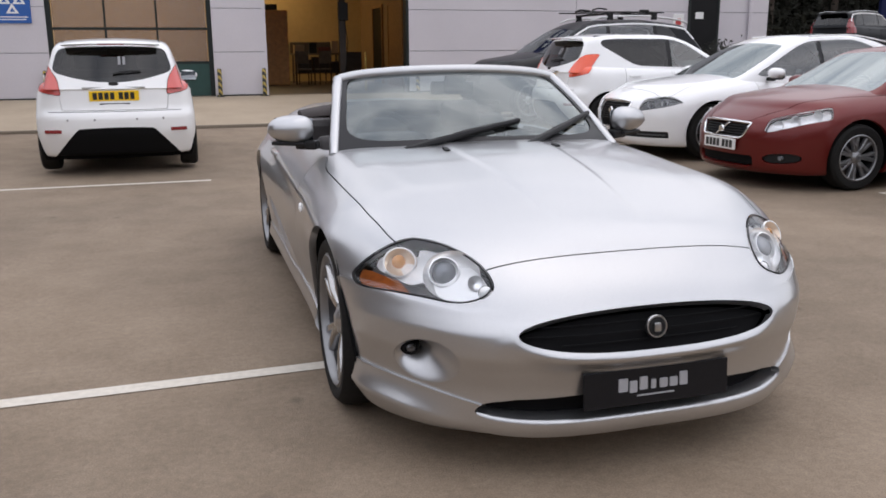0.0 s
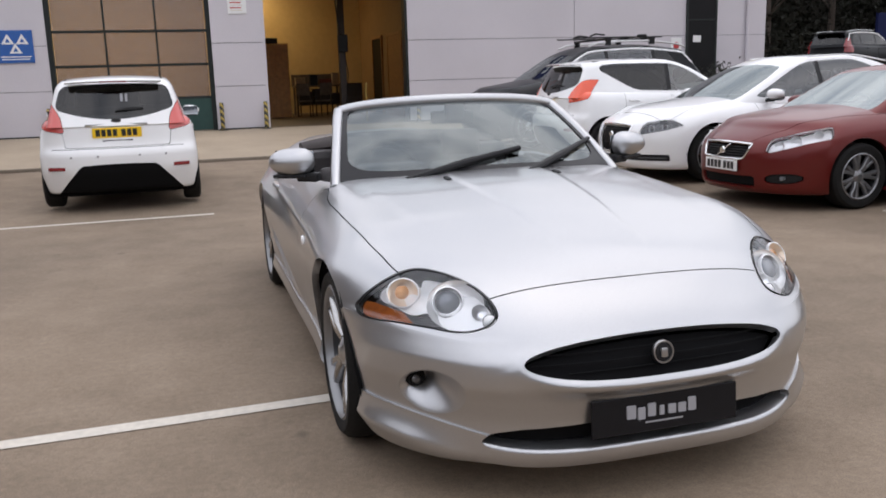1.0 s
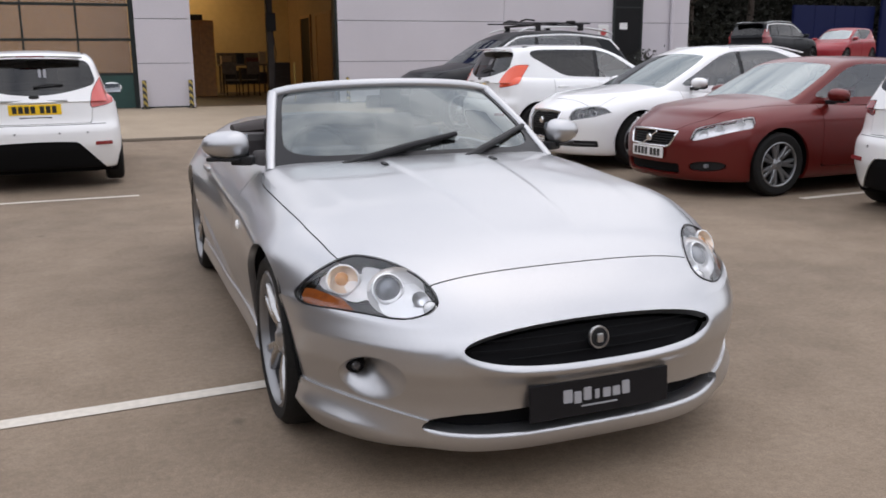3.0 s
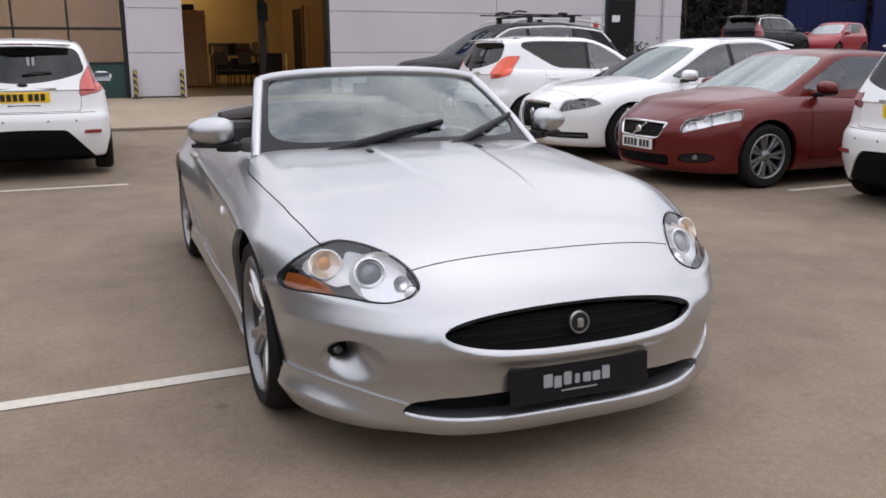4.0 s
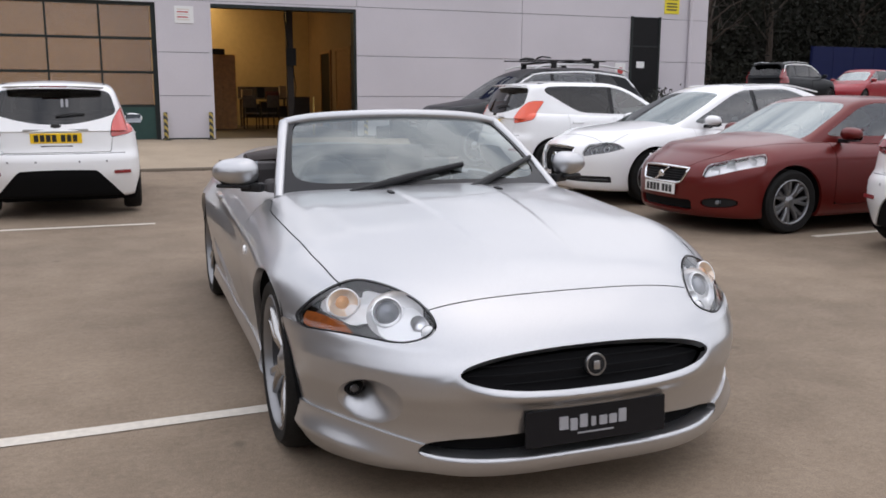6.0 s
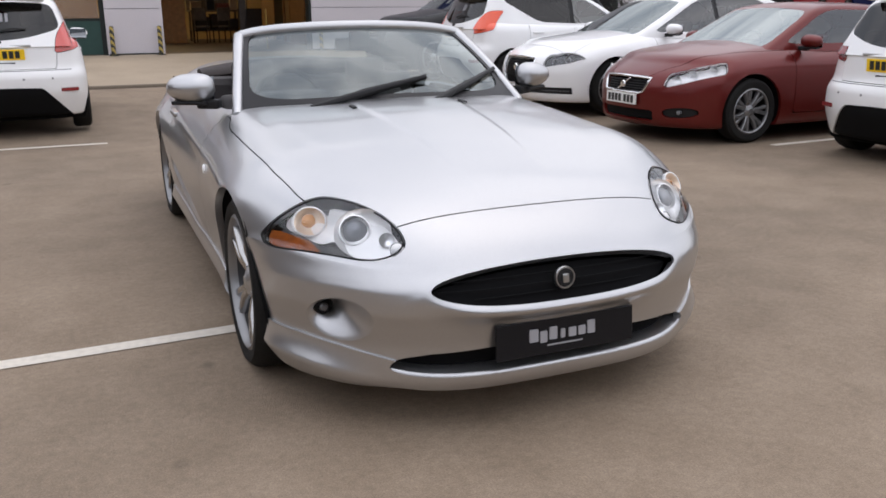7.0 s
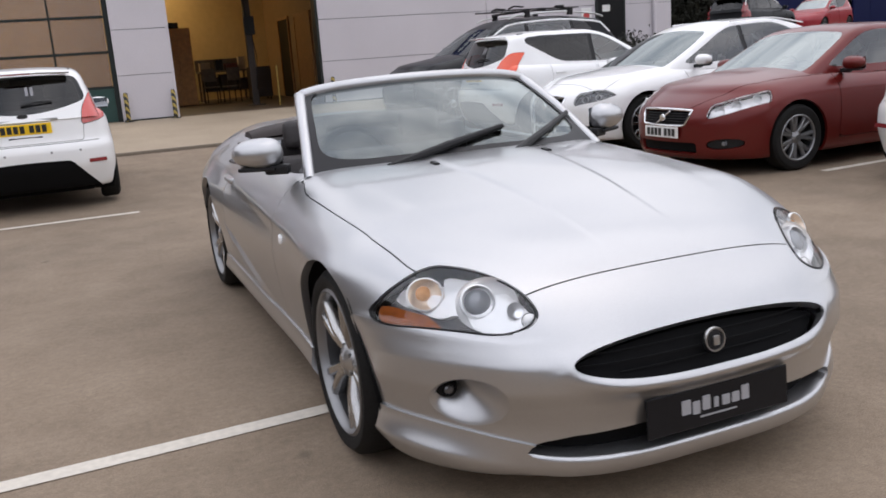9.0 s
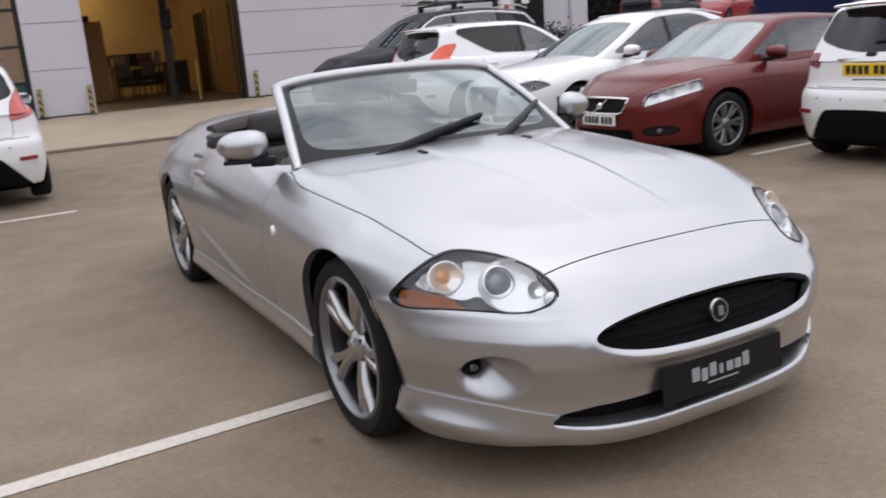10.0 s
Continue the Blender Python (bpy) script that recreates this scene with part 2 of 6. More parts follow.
class Shell:
    """A closed skin where a field is zero, found along rays from a spine to a box, and cut into panels."""

    def __init__(self, field, lo, hi, spine, step, grid=None):
        self.field, self.kept = field, {}
        (x0, y0, z0), (x1, y1, z1) = lo, hi
        ya, yb, zc = spine
        if grid is None:
            grid = [np.linspace(a, b, max(4, round((b - a) / s)) + 1) for a, b, s in zip(lo, hi, step)]
        n = [len(g) - 1 for g in grid]
        index, pts, quads = {}, [], []

        def vert(i, j, k):
            if (i, j, k) not in index:
                index[i, j, k] = len(pts)
                pts.append((grid[0][i], grid[1][j], grid[2][k]))
            return index[i, j, k]

        for axis in range(3):
            u, v = [a for a in range(3) if a != axis]
            for end in (0, n[axis]):
                for a in range(n[u]):
                    for b in range(n[v]):
                        q = []
                        for da, db in ((0, 0), (1, 0), (1, 1), (0, 1)):
                            c = [0, 0, 0]
                            c[axis], c[u], c[v] = end, a + da, b + db
                            q.append(vert(*c))
                        flip = (end == 0) ^ (axis == 1)
                        quads.append(tuple(q[::-1]) if flip else tuple(q))
        p = np.array(pts)
        c = np.stack([np.zeros(len(p)), np.clip(p[:, 1], ya, yb), np.full(len(p), zc)], 1)
        low, high = np.zeros(len(p)), np.full(len(p), 1.0)
        for _ in range(30):
            mid = (low + high) / 2
            inside = field(c + mid[:, None] * (p - c)) > 0
            low, high = np.where(inside, mid, low), np.where(inside, high, mid)
        self.v = c + low[:, None] * (p - c)
        self.polys = quads

    def split(self, polys, fun):
        """The parts of polys where fun is positive and where it is negative."""
        vals = fun(self.v)
        v, edge, ins, outs = list(self.v), {}, [], []
        for poly in polys:
            s = [vals[i] for i in poly]
            if min(s) >= 0:
                ins.append(poly)
            elif max(s) < 0:
                outs.append(poly)
            else:
                a, b = [], []
                for i, j, p, q in zip(poly, poly[1:] + poly[:1], s, s[1:] + s[:1]):
                    (a if p >= 0 else b).append(i)
                    if (p >= 0) != (q >= 0):
                        key = (min(i, j), max(i, j))
                        if key not in edge:
                            edge[key] = len(v)
                            v.append(v[i] + (v[j] - v[i]) * (p / (p - q)))
                        a.append(edge[key])
                        b.append(edge[key])
                if len(a) > 2:
                    ins.append(tuple(a))
                if len(b) > 2:
                    outs.append(tuple(b))
        self.v = np.array(v)
        return ins, outs

    def panel(self, polys, fun, gap=0.003):
        """Cuts a panel out, with a joint round it."""
        ins, rest = self.split(polys, lambda p: fun(p) - gap / 2)
        _, outs = self.split(rest, lambda p: fun(p) + gap / 2)
        return ins, outs

    def make(self, name, polys, mat, parent, label="", rim=0.012, push=0.0):
        """A mesh of polys whose open edges are turned inwards."""
        used = sorted({i for p in polys for i in p})
        at = {i: k for k, i in enumerate(used)}
        verts = self.v[used].copy()
        faces = [tuple(at[i] for i in p) for p in polys]
        e = 1e-4
        g = np.stack([self.field(verts + np.eye(3)[k] * e) - self.field(verts - np.eye(3)[k] * e) for k in range(3)], 1)
        g /= np.linalg.norm(g, axis=1)[:, None] + 1e-9
        verts += g * (push(verts)[:, None] if callable(push) else push)
        if rim:
            count = {}
            for p in faces:
                for i, j in zip(p, p[1:] + p[:1]):
                    count[i, j] = 1
            border = [(i, j) for i, j in count if (j, i) not in count]
            ring, inner = {}, {}
            extra = []
            for i in {k for b in border for k in b}:
                ring[i] = len(verts) + len(extra)
                extra.append(verts[i])
                inner[i] = len(verts) + len(extra)
                extra.append(verts[i] + g[i] * rim)
            faces += [(ring[j], ring[i], inner[i], inner[j]) for i, j in border]
            verts = np.vstack([verts, np.array(extra)]) if extra else verts
        return mesh_object(name, verts, faces, mat, parent, label)


def hit_shell(field, eye, way, far=4.0):
    """First meeting of a ray with a skin, from outside."""
    eye, way = np.array(eye, float), np.array(way, float)
    way /= np.linalg.norm(way)
    ts = np.linspace(0, far, 800)
    f = field(eye + ts[:, None] * way)
    k = np.argmax(f > 0)
    a, b = ts[max(k - 1, 0)], ts[k]
    for _ in range(25):
        m = (a + b) / 2
        if field((eye + m * way)[None])[0] > 0:
            b = m
        else:
            a = m
    return eye + a * way


# ---------------------------------------------------------------- ground heights
def ease(t):
    t = min(max(t, 0.0), 1.0)
    return t * t * (3 - 2 * t)


KERB_Y, WALL_Y, WALL_Z = 12.3, 17.0, 0.38


def yard_z(x, y):
    """The yard lies level and rises a little towards the building and to the east."""
    return 0.06 * ease((y - 7) / 5) + 0.09 * ease((x - 2.5) / 4) * ease((y - 4) / 4) + 0.95 * ease((y - 15) / 11) * ease((x - 10) / 9)


def apron_z(x, y):
    """The concrete apron climbs from its kerb to the workshop doors."""
    k = yard_z(x, KERB_Y) + 0.05
    t = (y - KERB_Y) / (WALL_Y - KERB_Y)
    return k + (WALL_Z - k) * min(max(t, 0), 1)


# ---------------------------------------------------------------- car kit
def car_field(c):
    """The skin of a car's lower body: nose, tail, sides, top and floor rounded into one another."""

    def parts(p):
        x, y, z = np.abs(p[:, 0]), p[:, 1], p[:, 2]
        front = y - (c["nose"](z) + c["front"][0] * x ** c["front"][1])
        rear = c["tail"](z) - c["rear"][0] * x ** c["rear"][1] - y
        side = c["width"](y) + c["tumble"](z) - x
        if "tuck" in c:
            side = side - c["tuck"](y) * np.clip(z - 0.7, 0, 1) + 0.009 * np.exp(-(((z - c["crease"](y)) / 0.035) ** 2))
        if "ledge" in c:
            ridge = c["ledge"](x, y, z)
            front, side = front + ridge + c["lip"](x, z), side + 0.5 * ridge + c["sill"](y, z)
        top = c["top"](y) - c["crown"](y) * (x / 0.8) ** 2 - z
        if "bulge" in c:
            top = top + c["bulge"](x, y)
        return front, rear, side, top, z - c["floor"]

    def field(p):
        front, rear, side, top, floor = parts(p)
        kf, kr, kt = c["round"]
        ends = smin(smin(front, side, kf), smin(rear, side, kr), 0.001)
        return smin(smin(ends, top, kt), floor, 0.04)

    return field, parts


def cabin_field(c):
    """The skin of a closed car's glasshouse."""
    g = c["cabin"]

    def parts(p):
        x, y, z = np.abs(p[:, 0]), p[:, 1], p[:, 2]
        roof = g["roof"](y) - g["arch"] * (x / 0.6) ** 2 - z
        side = g["half"](y) - g["lean"] * (z - g["belt"]) - 0.06 * (z - g["belt"]) ** 2 - x
        front = ((y - g["screen"][0] - g["bow"] * x**2) * g["screen"][1] - (z - g["belt"])) / math.hypot(1, g["screen"][1])
        rear = ((g["back"][0] - g["bow"] * x**2 - y) * g["back"][1] - (z - g["belt"])) / math.hypot(1, g["back"][1])
        return roof, side, front, rear

    def field(p):
        roof, side, front, rear = parts(p)
        k = g.get("round", 0.07)
        return smin(smin(smin(front, side, k), smin(rear, side, k), 0.001), roof, k * 1.3)

    return field, parts


def wheel(name, parent, m, radius, rim_r, width, spokes, mat, twin=False, twist=0.0):
    """Tyre, rim, spokes, disc and hub. The outer face looks along +x of m."""
    w = width / 2
    tyre = part("tyre", lathe([(rim_r, -w * 0.9), (rim_r + 0.02, -w), (radius - 0.03, -w), (radius - 0.006, -w * 0.8), (radius, -w * 0.55), (radius, w * 0.55), (radius - 0.006, w * 0.8), (radius - 0.03, w), (rim_r + 0.02, w), (rim_r, w * 0.9)], 48), RUBBER, parent, "black rubber road tyre", True)
    tyre.matrix_basis = m
    part("rim", lathe([(rim_r + 0.004, w * 0.92), (rim_r - 0.006, w * 0.97), (rim_r - 0.014, w * 0.9), (rim_r - 0.018, w * 0.7)], 48), GREYALLOY if mat is ALLOY else mat, tyre, "cast alloy wheel rim", True)
    part("rim_barrel", lathe([(rim_r - 0.018, w * 0.7), (rim_r - 0.025, w * 0.3), (rim_r - 0.04, -w * 0.9), (rim_r - 0.002, -w * 0.92)], 40), DARKALLOY, tyre, "", True)
    part("brake_disc", lathe([(0.0, -0.02), (rim_r * 0.72, -0.02), (rim_r * 0.72, -0.04), (0.0, -0.04)], 32), DARKALLOY, tyre, "", True, 30)
    for i in range(spokes):
        a = 2 * math.pi * i / spokes
        for k, off in enumerate((-0.16, 0.16) if twin else (0.0,)):
            bm = bmesh.new()
            width_in, width_out = (0.024, 0.021) if twin else (min(0.036, 2.0 / spokes**2), min(0.05, 2.4 / spokes**2))
            ring = []
            for r, hw, x in ((0.04, width_in, w * 0.62), (rim_r * 0.5, (width_in + width_out) / 2 * 0.85, w * 0.80), (rim_r - 0.008, width_out, w * 0.84)):
                t = a + off * min(1.0, r / rim_r * 1.4) + twist * r
                d, n = Vector((0, math.cos(t), math.sin(t))), Vector((0, -math.sin(t), math.cos(t)))
                ring.append([bm.verts.new(d * r + n * s * hw + Vector((x - dx, 0, 0))) for s, dx in ((-1, 0.012), (-0.55, 0.0), (0.55, 0.0), (1, 0.012), (1, 0.04), (-1, 0.04))])
            for p, q in zip(ring, ring[1:]):
                for j in range(6):
                    h = (j + 1) % 6
                    bm.faces.new((p[j], p[h], q[h], q[j]))
            bm.faces.new(ring[0])
            bm.faces.new(ring[-1])
            bmesh.ops.recalc_face_normals(bm, faces=bm.faces[:])
            part("spoke", bm, mat, tyre, "", True, 40)
    part("hub_cap", lathe([(0.0, w * 0.82), (0.025, w * 0.82), (0.03, w * 0.78), (0.055, w * 0.7), (0.07, w * 0.55), (0.07, 0)], 20), SATIN if mat is ALLOY else mat, tyre, "", True)
    for i in range(5):
        t = 2 * math.pi * (i + 0.5) / 5
        part("wheel_nut", lathe([(0, w * 0.72), (0.01, w * 0.72), (0.011, w * 0.5)], 8), SATIN, tyre).matrix_basis = Matrix.Translation((0, 0.052 * math.cos(t), 0.052 * math.sin(t)))
    return tyre


def four_wheels(c, parent, **kw):
    r = c["wheel"][0]
    for y, half in ((0, c["track"][0]), (c["base"], c["track"][1])):
        for s in (-1, 1):
            m = Matrix.Translation((s * (half - c["wheel"][2] / 2), y, r)) @ (Matrix.Identity(4) if s > 0 else Matrix.Rotation(math.pi, 4, "Z"))
            wheel("wheel", parent, m, c["wheel"][0], c["wheel"][1], c["wheel"][2], **kw)


def arches(c, grow=0.05):
    """Positive outside the wheel arches."""
    r = c["wheel"][0]

    def fun(p):
        d = np.full(len(p), 9.0)
        for y in (0, c["base"]):
            d = np.minimum(d, np.hypot(p[:, 1] - y, p[:, 2] - r) - (r + grow))
        return np.maximum(d, 0.55 - np.abs(p[:, 0]))

    return fun


def wheel_wells(c, parent, grow=0.05):
    r = c["wheel"][0]
    for y in (0, c["base"]):
        for s in (-1, 1):
            half = float(c["width"](y)) - 0.03
            bm = bmesh.new()
            rows = []
            for x, rr in ((half, r + grow + 0.012), (0.5, r + grow + 0.012), (0.5, 0.0)):
                tuck = [float(c["tumble"](r + rr * math.sin(t))) if x == half else 0.0 for t in np.linspace(-0.45, math.pi + 0.45, 25)]
                rows.append([bm.verts.new((s * (x + d), y + rr * math.cos(t), r + rr * math.sin(t))) for d, t in zip(tuck, np.linspace(-0.45, math.pi + 0.45, 25))])
            for p, q in zip(rows, rows[1:]):
                for i in range(24):
                    bm.faces.new((p[i], p[i + 1], q[i + 1], q[i]))
            part("wheel_well", bm, DARK, parent, "", True)


def number_plate(parent, m, mat, ink, name="number_plate", bars=7, w=0.52, h=0.111, label=""):
    """A plate in m's xz plane, facing -y, its characters as plain bars."""
    ob = part(name, box(-w / 2, w / 2, -0.004, 0.004, -h / 2, h / 2, 0.003, 1), mat, parent, label)
    ob.matrix_basis = m
    x = -w * 0.43
    for i in range(bars):
        if i == 4 and bars == 7:
            x += 0.03
        part("plate_bar", box(x, x + 0.045, -0.006, -0.003, -h * 0.34, h * 0.34), ink, ob)
        x += 0.06
    return ob


def seat(parent, x, y, z, mat, name="seat"):
    """A car seat: cushion, backrest, head restraint."""
    ob = part(name, box(x - 0.24, x + 0.24, y - 0.25, y + 0.25, z, z + 0.16, 0.05, 3), mat, parent, "", True, 60)
    bk = part("seat_back", box(-0.23, 0.23, -0.07, 0.07, 0, 0.56, 0.05, 3), mat, ob, "", True, 60)
    bk.matrix_basis = pose(x, y + 0.27, z + 0.1, -14)
    hd = part("head_restraint", box(-0.13, 0.13, -0.05, 0.05, 0, 0.17, 0.045, 3), mat, ob, "", True, 60)
    hd.matrix_basis = pose(x, y + 0.43, z + 0.68, -10)
    return ob


def door_mirror(parent, x, y, z, mat, s):
    """A door mirror on its foot: housing, foot and glass."""
    bm = bmesh.new()
    bmesh.ops.create_uvsphere(bm, u_segments=20, v_segments=12, radius=1)
    for v in bm.verts:
        k = 1.0 if v.co.y < 0 else 0.55
        a, b = abs(v.co.x) ** 0.75 * (1 if v.co.x > 0 else -1), abs(v.co.z) ** 0.72 * (1 if v.co.z > 0 else -1)
        v.co = Vector((a * 0.116, v.co.y * 0.095 * k, b * (0.078 - 0.010 * v.co.x * s) * (1 if b > 0 else 0.8)))
        if b < -0.12:  # the underside tucks in below a crease
            v.co.x, v.co.y = v.co.x * (1.04 + 0.33 * b), v.co.y * (1.06 + 0.5 * b)
        if v.co.y > 0.03:
            v.co.y = 0.03
    ob = part("door_mirror", bm, mat, parent, "", True, 50)
    ob.matrix_basis = pose(x + s * 0.1, y, z, 0, 0, s * 10)
    part("mirror_glass", box(-0.10, 0.10, 0.0305, 0.034, -0.052, 0.062, 0.0), MIRROR, ob)
    part("mirror_base", box(-0.085, 0.085, -0.05, 0.022, -0.066, -0.047, 0.008), TRIM, ob, "black underside of the mirror")
    part("mirror_foot", box(-s * 0.14, -s * 0.03, -0.03, 0.025, -0.085, -0.04, 0.012), TRIM, ob)
    return ob


def within(p, axis, lo, hi):
    return np.minimum(p[:, axis] - lo, hi - p[:, axis])


def closed_car(name, c, paint, m, label, wheels, lower_trim=None):
    """A parked closed car: lower body in panels, glasshouse with its windows, cabin, wheels, lamps."""
    car = tagged(empty(name, m), label, c.get("category", "car"))
    field, parts = car_field(c)
    y0, y1 = c["ends"]
    st = c.get("step", 0.05)
    sh = Shell(field, (-1.15, y0 - 0.1, 0.05), (1.15, y1 + 0.1, 1.35), (y0 + 0.75, y1 - 0.7, 0.55), (st, st, st))
    polys, _ = sh.split(sh.polys, arches(c, c.get("arch", 0.05)))
    g = c["cabin"]
    # the opening under the glasshouse
    cf, cparts = cabin_field(c)

    def under(p):
        roof, side, front, rear = cparts(p)
        return np.minimum(np.minimum(np.minimum(side, front), rear) - 0.05, p[:, 2] - (g["belt"] - 0.04))

    _, polys = sh.split(polys, under)
    for nm, fun, mat, lab in c.get("lamps", ()):
        ins, polys = sh.panel(polys, fun, 0.006)
        sh.kept[nm] = ins
        for s in (-1, 1):
            half, _ = sh.split(ins, lambda p: s * p[:, 0])
            if half:
                sh.make(nm, half, mat, car, lab, push=-0.004).visible_shadow = mat is not LENS
    for nm, fun, mat, lab, push in c.get("zones", ()):
        ins, polys = sh.panel(polys, fun, 0.006)
        used = {i for q in ins for i in q}
        if used and min(abs(sh.v[i][0]) for i in used) > 0.1:
            for s in (-1, 1):
                half, _ = sh.split(ins, lambda p: s * p[:, 0])
                sh.make(nm, half, mat, car, lab, rim=0.03, push=push)
        elif ins:
            sh.make(nm, ins, mat, car, lab, rim=0.03, push=push)
    # bonnet, doors, tailgate
    ins, polys = sh.panel(polys, c["bonnet"], 0.007)
    sh.make("bonnet", ins, paint, car)
    for a, b in c["doors"]:
        ins, polys = sh.panel(polys, lambda p: np.minimum(np.minimum(within(p, 1, a, b), p[:, 2] - 0.28), np.abs(p[:, 0]) - 0.5), 0.007)
        for s in (-1, 1):
            half, _ = sh.split(ins, lambda p: s * p[:, 0])
            door = sh.make("door", half, paint, car)
            q = hit_shell(field, (s * 1.4, b - 0.13, g["belt"] - 0.12), (-s, 0, 0))
            part("door_handle", box(q[0] - 0.02, q[0] + 0.02, q[1] - 0.1, q[1] + 0.08, q[2] - 0.015, q[2] + 0.015, 0.01), paint, door)
    if "hatch" in c:
        ins, polys = sh.panel(polys, c["hatch"], 0.007)
        sh.make("tailgate", ins, paint, car)
    sh.make("body", polys, paint, car, rim=0.03)
    # glasshouse
    gl = Shell(cf, (-1.0, g["screen"][0] - 0.3, g["belt"] - 0.25), (1.0, g["back"][0] + 0.3, 1.95), (g["spine"][0], g["spine"][1], g["belt"] + 0.02), (st, st, 0.03))
    up, _ = gl.split(gl.polys, lambda p: p[:, 2] - g["belt"] + 0.06)
    for nm, fun, mat, lab in c.get("lamps", ()):
        ins, up = gl.panel(up, fun, 0.006)
        for s in (-1, 1):
            half, _ = gl.split(ins, lambda p: s * p[:, 0])
            if half:
                gl.make(nm, half, mat, car, lab, push=-0.004)
    b = g["belt"]
    glass = g.get("glass", GLASS)

    soft = lambda *f: functools.reduce(lambda u, v: smin(u, v, 0.07), f)

    def screen(p):
        roof, side, front, rear = cparts(p)
        return np.minimum(soft(roof - 0.045, side - 0.05, p[:, 2] - b + 0.005), np.where(p[:, 1] < g["mid"], 1.0, -1.0))

    def backlight(p):
        roof, side, front, rear = cparts(p)
        return np.minimum(soft(roof - g.get("backtop", 0.07), side - g.get("backside", 0.09), p[:, 2] - b - g.get("backlow", 0.03) - g.get("smile", 0.0) * p[:, 0] ** 2), np.where(p[:, 1] > g["mid"], 1.0, -1.0))

    def sidelight(p):
        roof, side, front, rear = cparts(p)
        low = p[:, 2] - b - 0.005 - g.get("kick", 0.0) * np.clip(p[:, 1] - g["mid"] + 0.3, 0, 2)
        a, k = g.get("lift", (9.0, 0.0))
        return soft(roof - 0.045, front - 0.065, rear - g.get("cpillar", 0.22), low, p[:, 2] - b - k * (p[:, 1] - a))

    ins, up = gl.split(up, screen)
    w = gl.make("windscreen", ins, g.get("screenglass", SCREEN), car, rim=0)
    w.visible_shadow = False
    ins, up = gl.split(up, backlight)
    w = gl.make("rear_window", ins, g.get("rearglass", glass), car, rim=0)
    w.visible_shadow = False
    ins, up = gl.split(up, sidelight)
    for q in g.get("pillars", ()):
        near, ins = gl.split(ins, lambda p: 0.035 - np.abs(p[:, 1] - q))
        for s in (-1, 1):
            half, _ = gl.split(near, lambda p: s * p[:, 0])
            gl.make("door_pillar", half, MESHBLACK, car, push=0.003)
    marks = [-9, *g.get("pillars", ()), 9]
    for a, d in zip(marks, marks[1:]):
        pane, _ = gl.split(ins, lambda p: within(p, 1, a, d))
        for s in (-1, 1):
            half, _ = gl.split(pane, lambda p: s * p[:, 0])
            if half:
                w = gl.make("side_window", half, glass if d < 9 or len(marks) == 2 else g.get("rearglass", glass), car, rim=0)
                w.visible_shadow = False
    gl.make("roof", up, paint, car, rim=0.02)
    # cabin
    part("cabin_floor", box(-0.72, 0.72, g["screen"][0] + 0.2, g["back"][0] - 0.15, 0.25, 0.45, 0.03), DARK, car)
    part("dashboard", box(-0.68, 0.68, g["screen"][0] + 0.22, g["screen"][0] + 0.75, 0.45, b - 0.02, 0.06, 3), TRIM, car, "", True)
    for s in (-1, 1):
        seat(car, s * 0.36, g["seat"], 0.45, c.get("trim", GREYTRIM))
    if c.get("bench", True):
        bench = part("rear_seat", box(-0.62, 0.62, g["seat"] + 0.75, g["seat"] + 1.25, 0.42, 0.62, 0.05), c.get("trim", GREYTRIM), car)
        part("seat_back", box(-0.62, 0.62, -0.08, 0.08, 0, 0.6, 0.05), c.get("trim", GREYTRIM), bench).matrix_basis = pose(0, g["seat"] + 1.2, 0.55, -15)
    wheel_ring = part("steering_wheel", tube([(0.18 * math.cos(t), 0, 0.18 * math.sin(t)) for t in np.linspace(0, 2 * math.pi, 25)[:-1]], 0.016, 8, True), TRIM, car, "", True)
    wheel_ring.matrix_basis = pose(-0.36, g["screen"][0] + 0.85, b - 0.05, -25)
    mir = part("interior_mirror", box(-0.12, 0.12, -0.02, 0.02, -0.035, 0.035, 0.015), TRIM, car)
    mir.matrix_basis = pose(0, g["spine"][0] + 0.05, float(g["roof"](g["spine"][0] + 0.1)) - 0.14)
    for s in (-1, 1):
        door_mirror(car, s * c["mirror"][0], c["mirror"][1], c["mirror"][2], paint, s)
    wheel_wells(c, car, c.get("arch", 0.05))
    four_wheels(c, car, **wheels)
    part("underbody", box(-0.60, 0.60, y0 + 0.45, y1 - 0.32, 0.14, 0.3, 0.02), DARK, car)
    return car, sh, gl, field, cf


# hatchback ---------------------------------------------------------------
def hatch_lamp(p):
    """A tall lamp at the rear corner, wide at its foot and pointed at its top."""
    x, y, z = np.abs(p[:, 0]), p[:, 1], p[:, 2]
    t = np.clip((z - 0.87) / 0.36, 0, 1)
    inner = 0.555 + 0.05 * t + 0.20 * np.clip(t - 0.35, 0, 1) ** 1.5
    front = 2.84 - 0.85 * (z - 0.87)
    return np.minimum.reduce([x - inner, y - front, 1.19 - z, 3.11 - 0.86 * (z - 0.87) - y, z - 0.86 - 0.30 * np.clip(3.0 - y, 0, 1)])


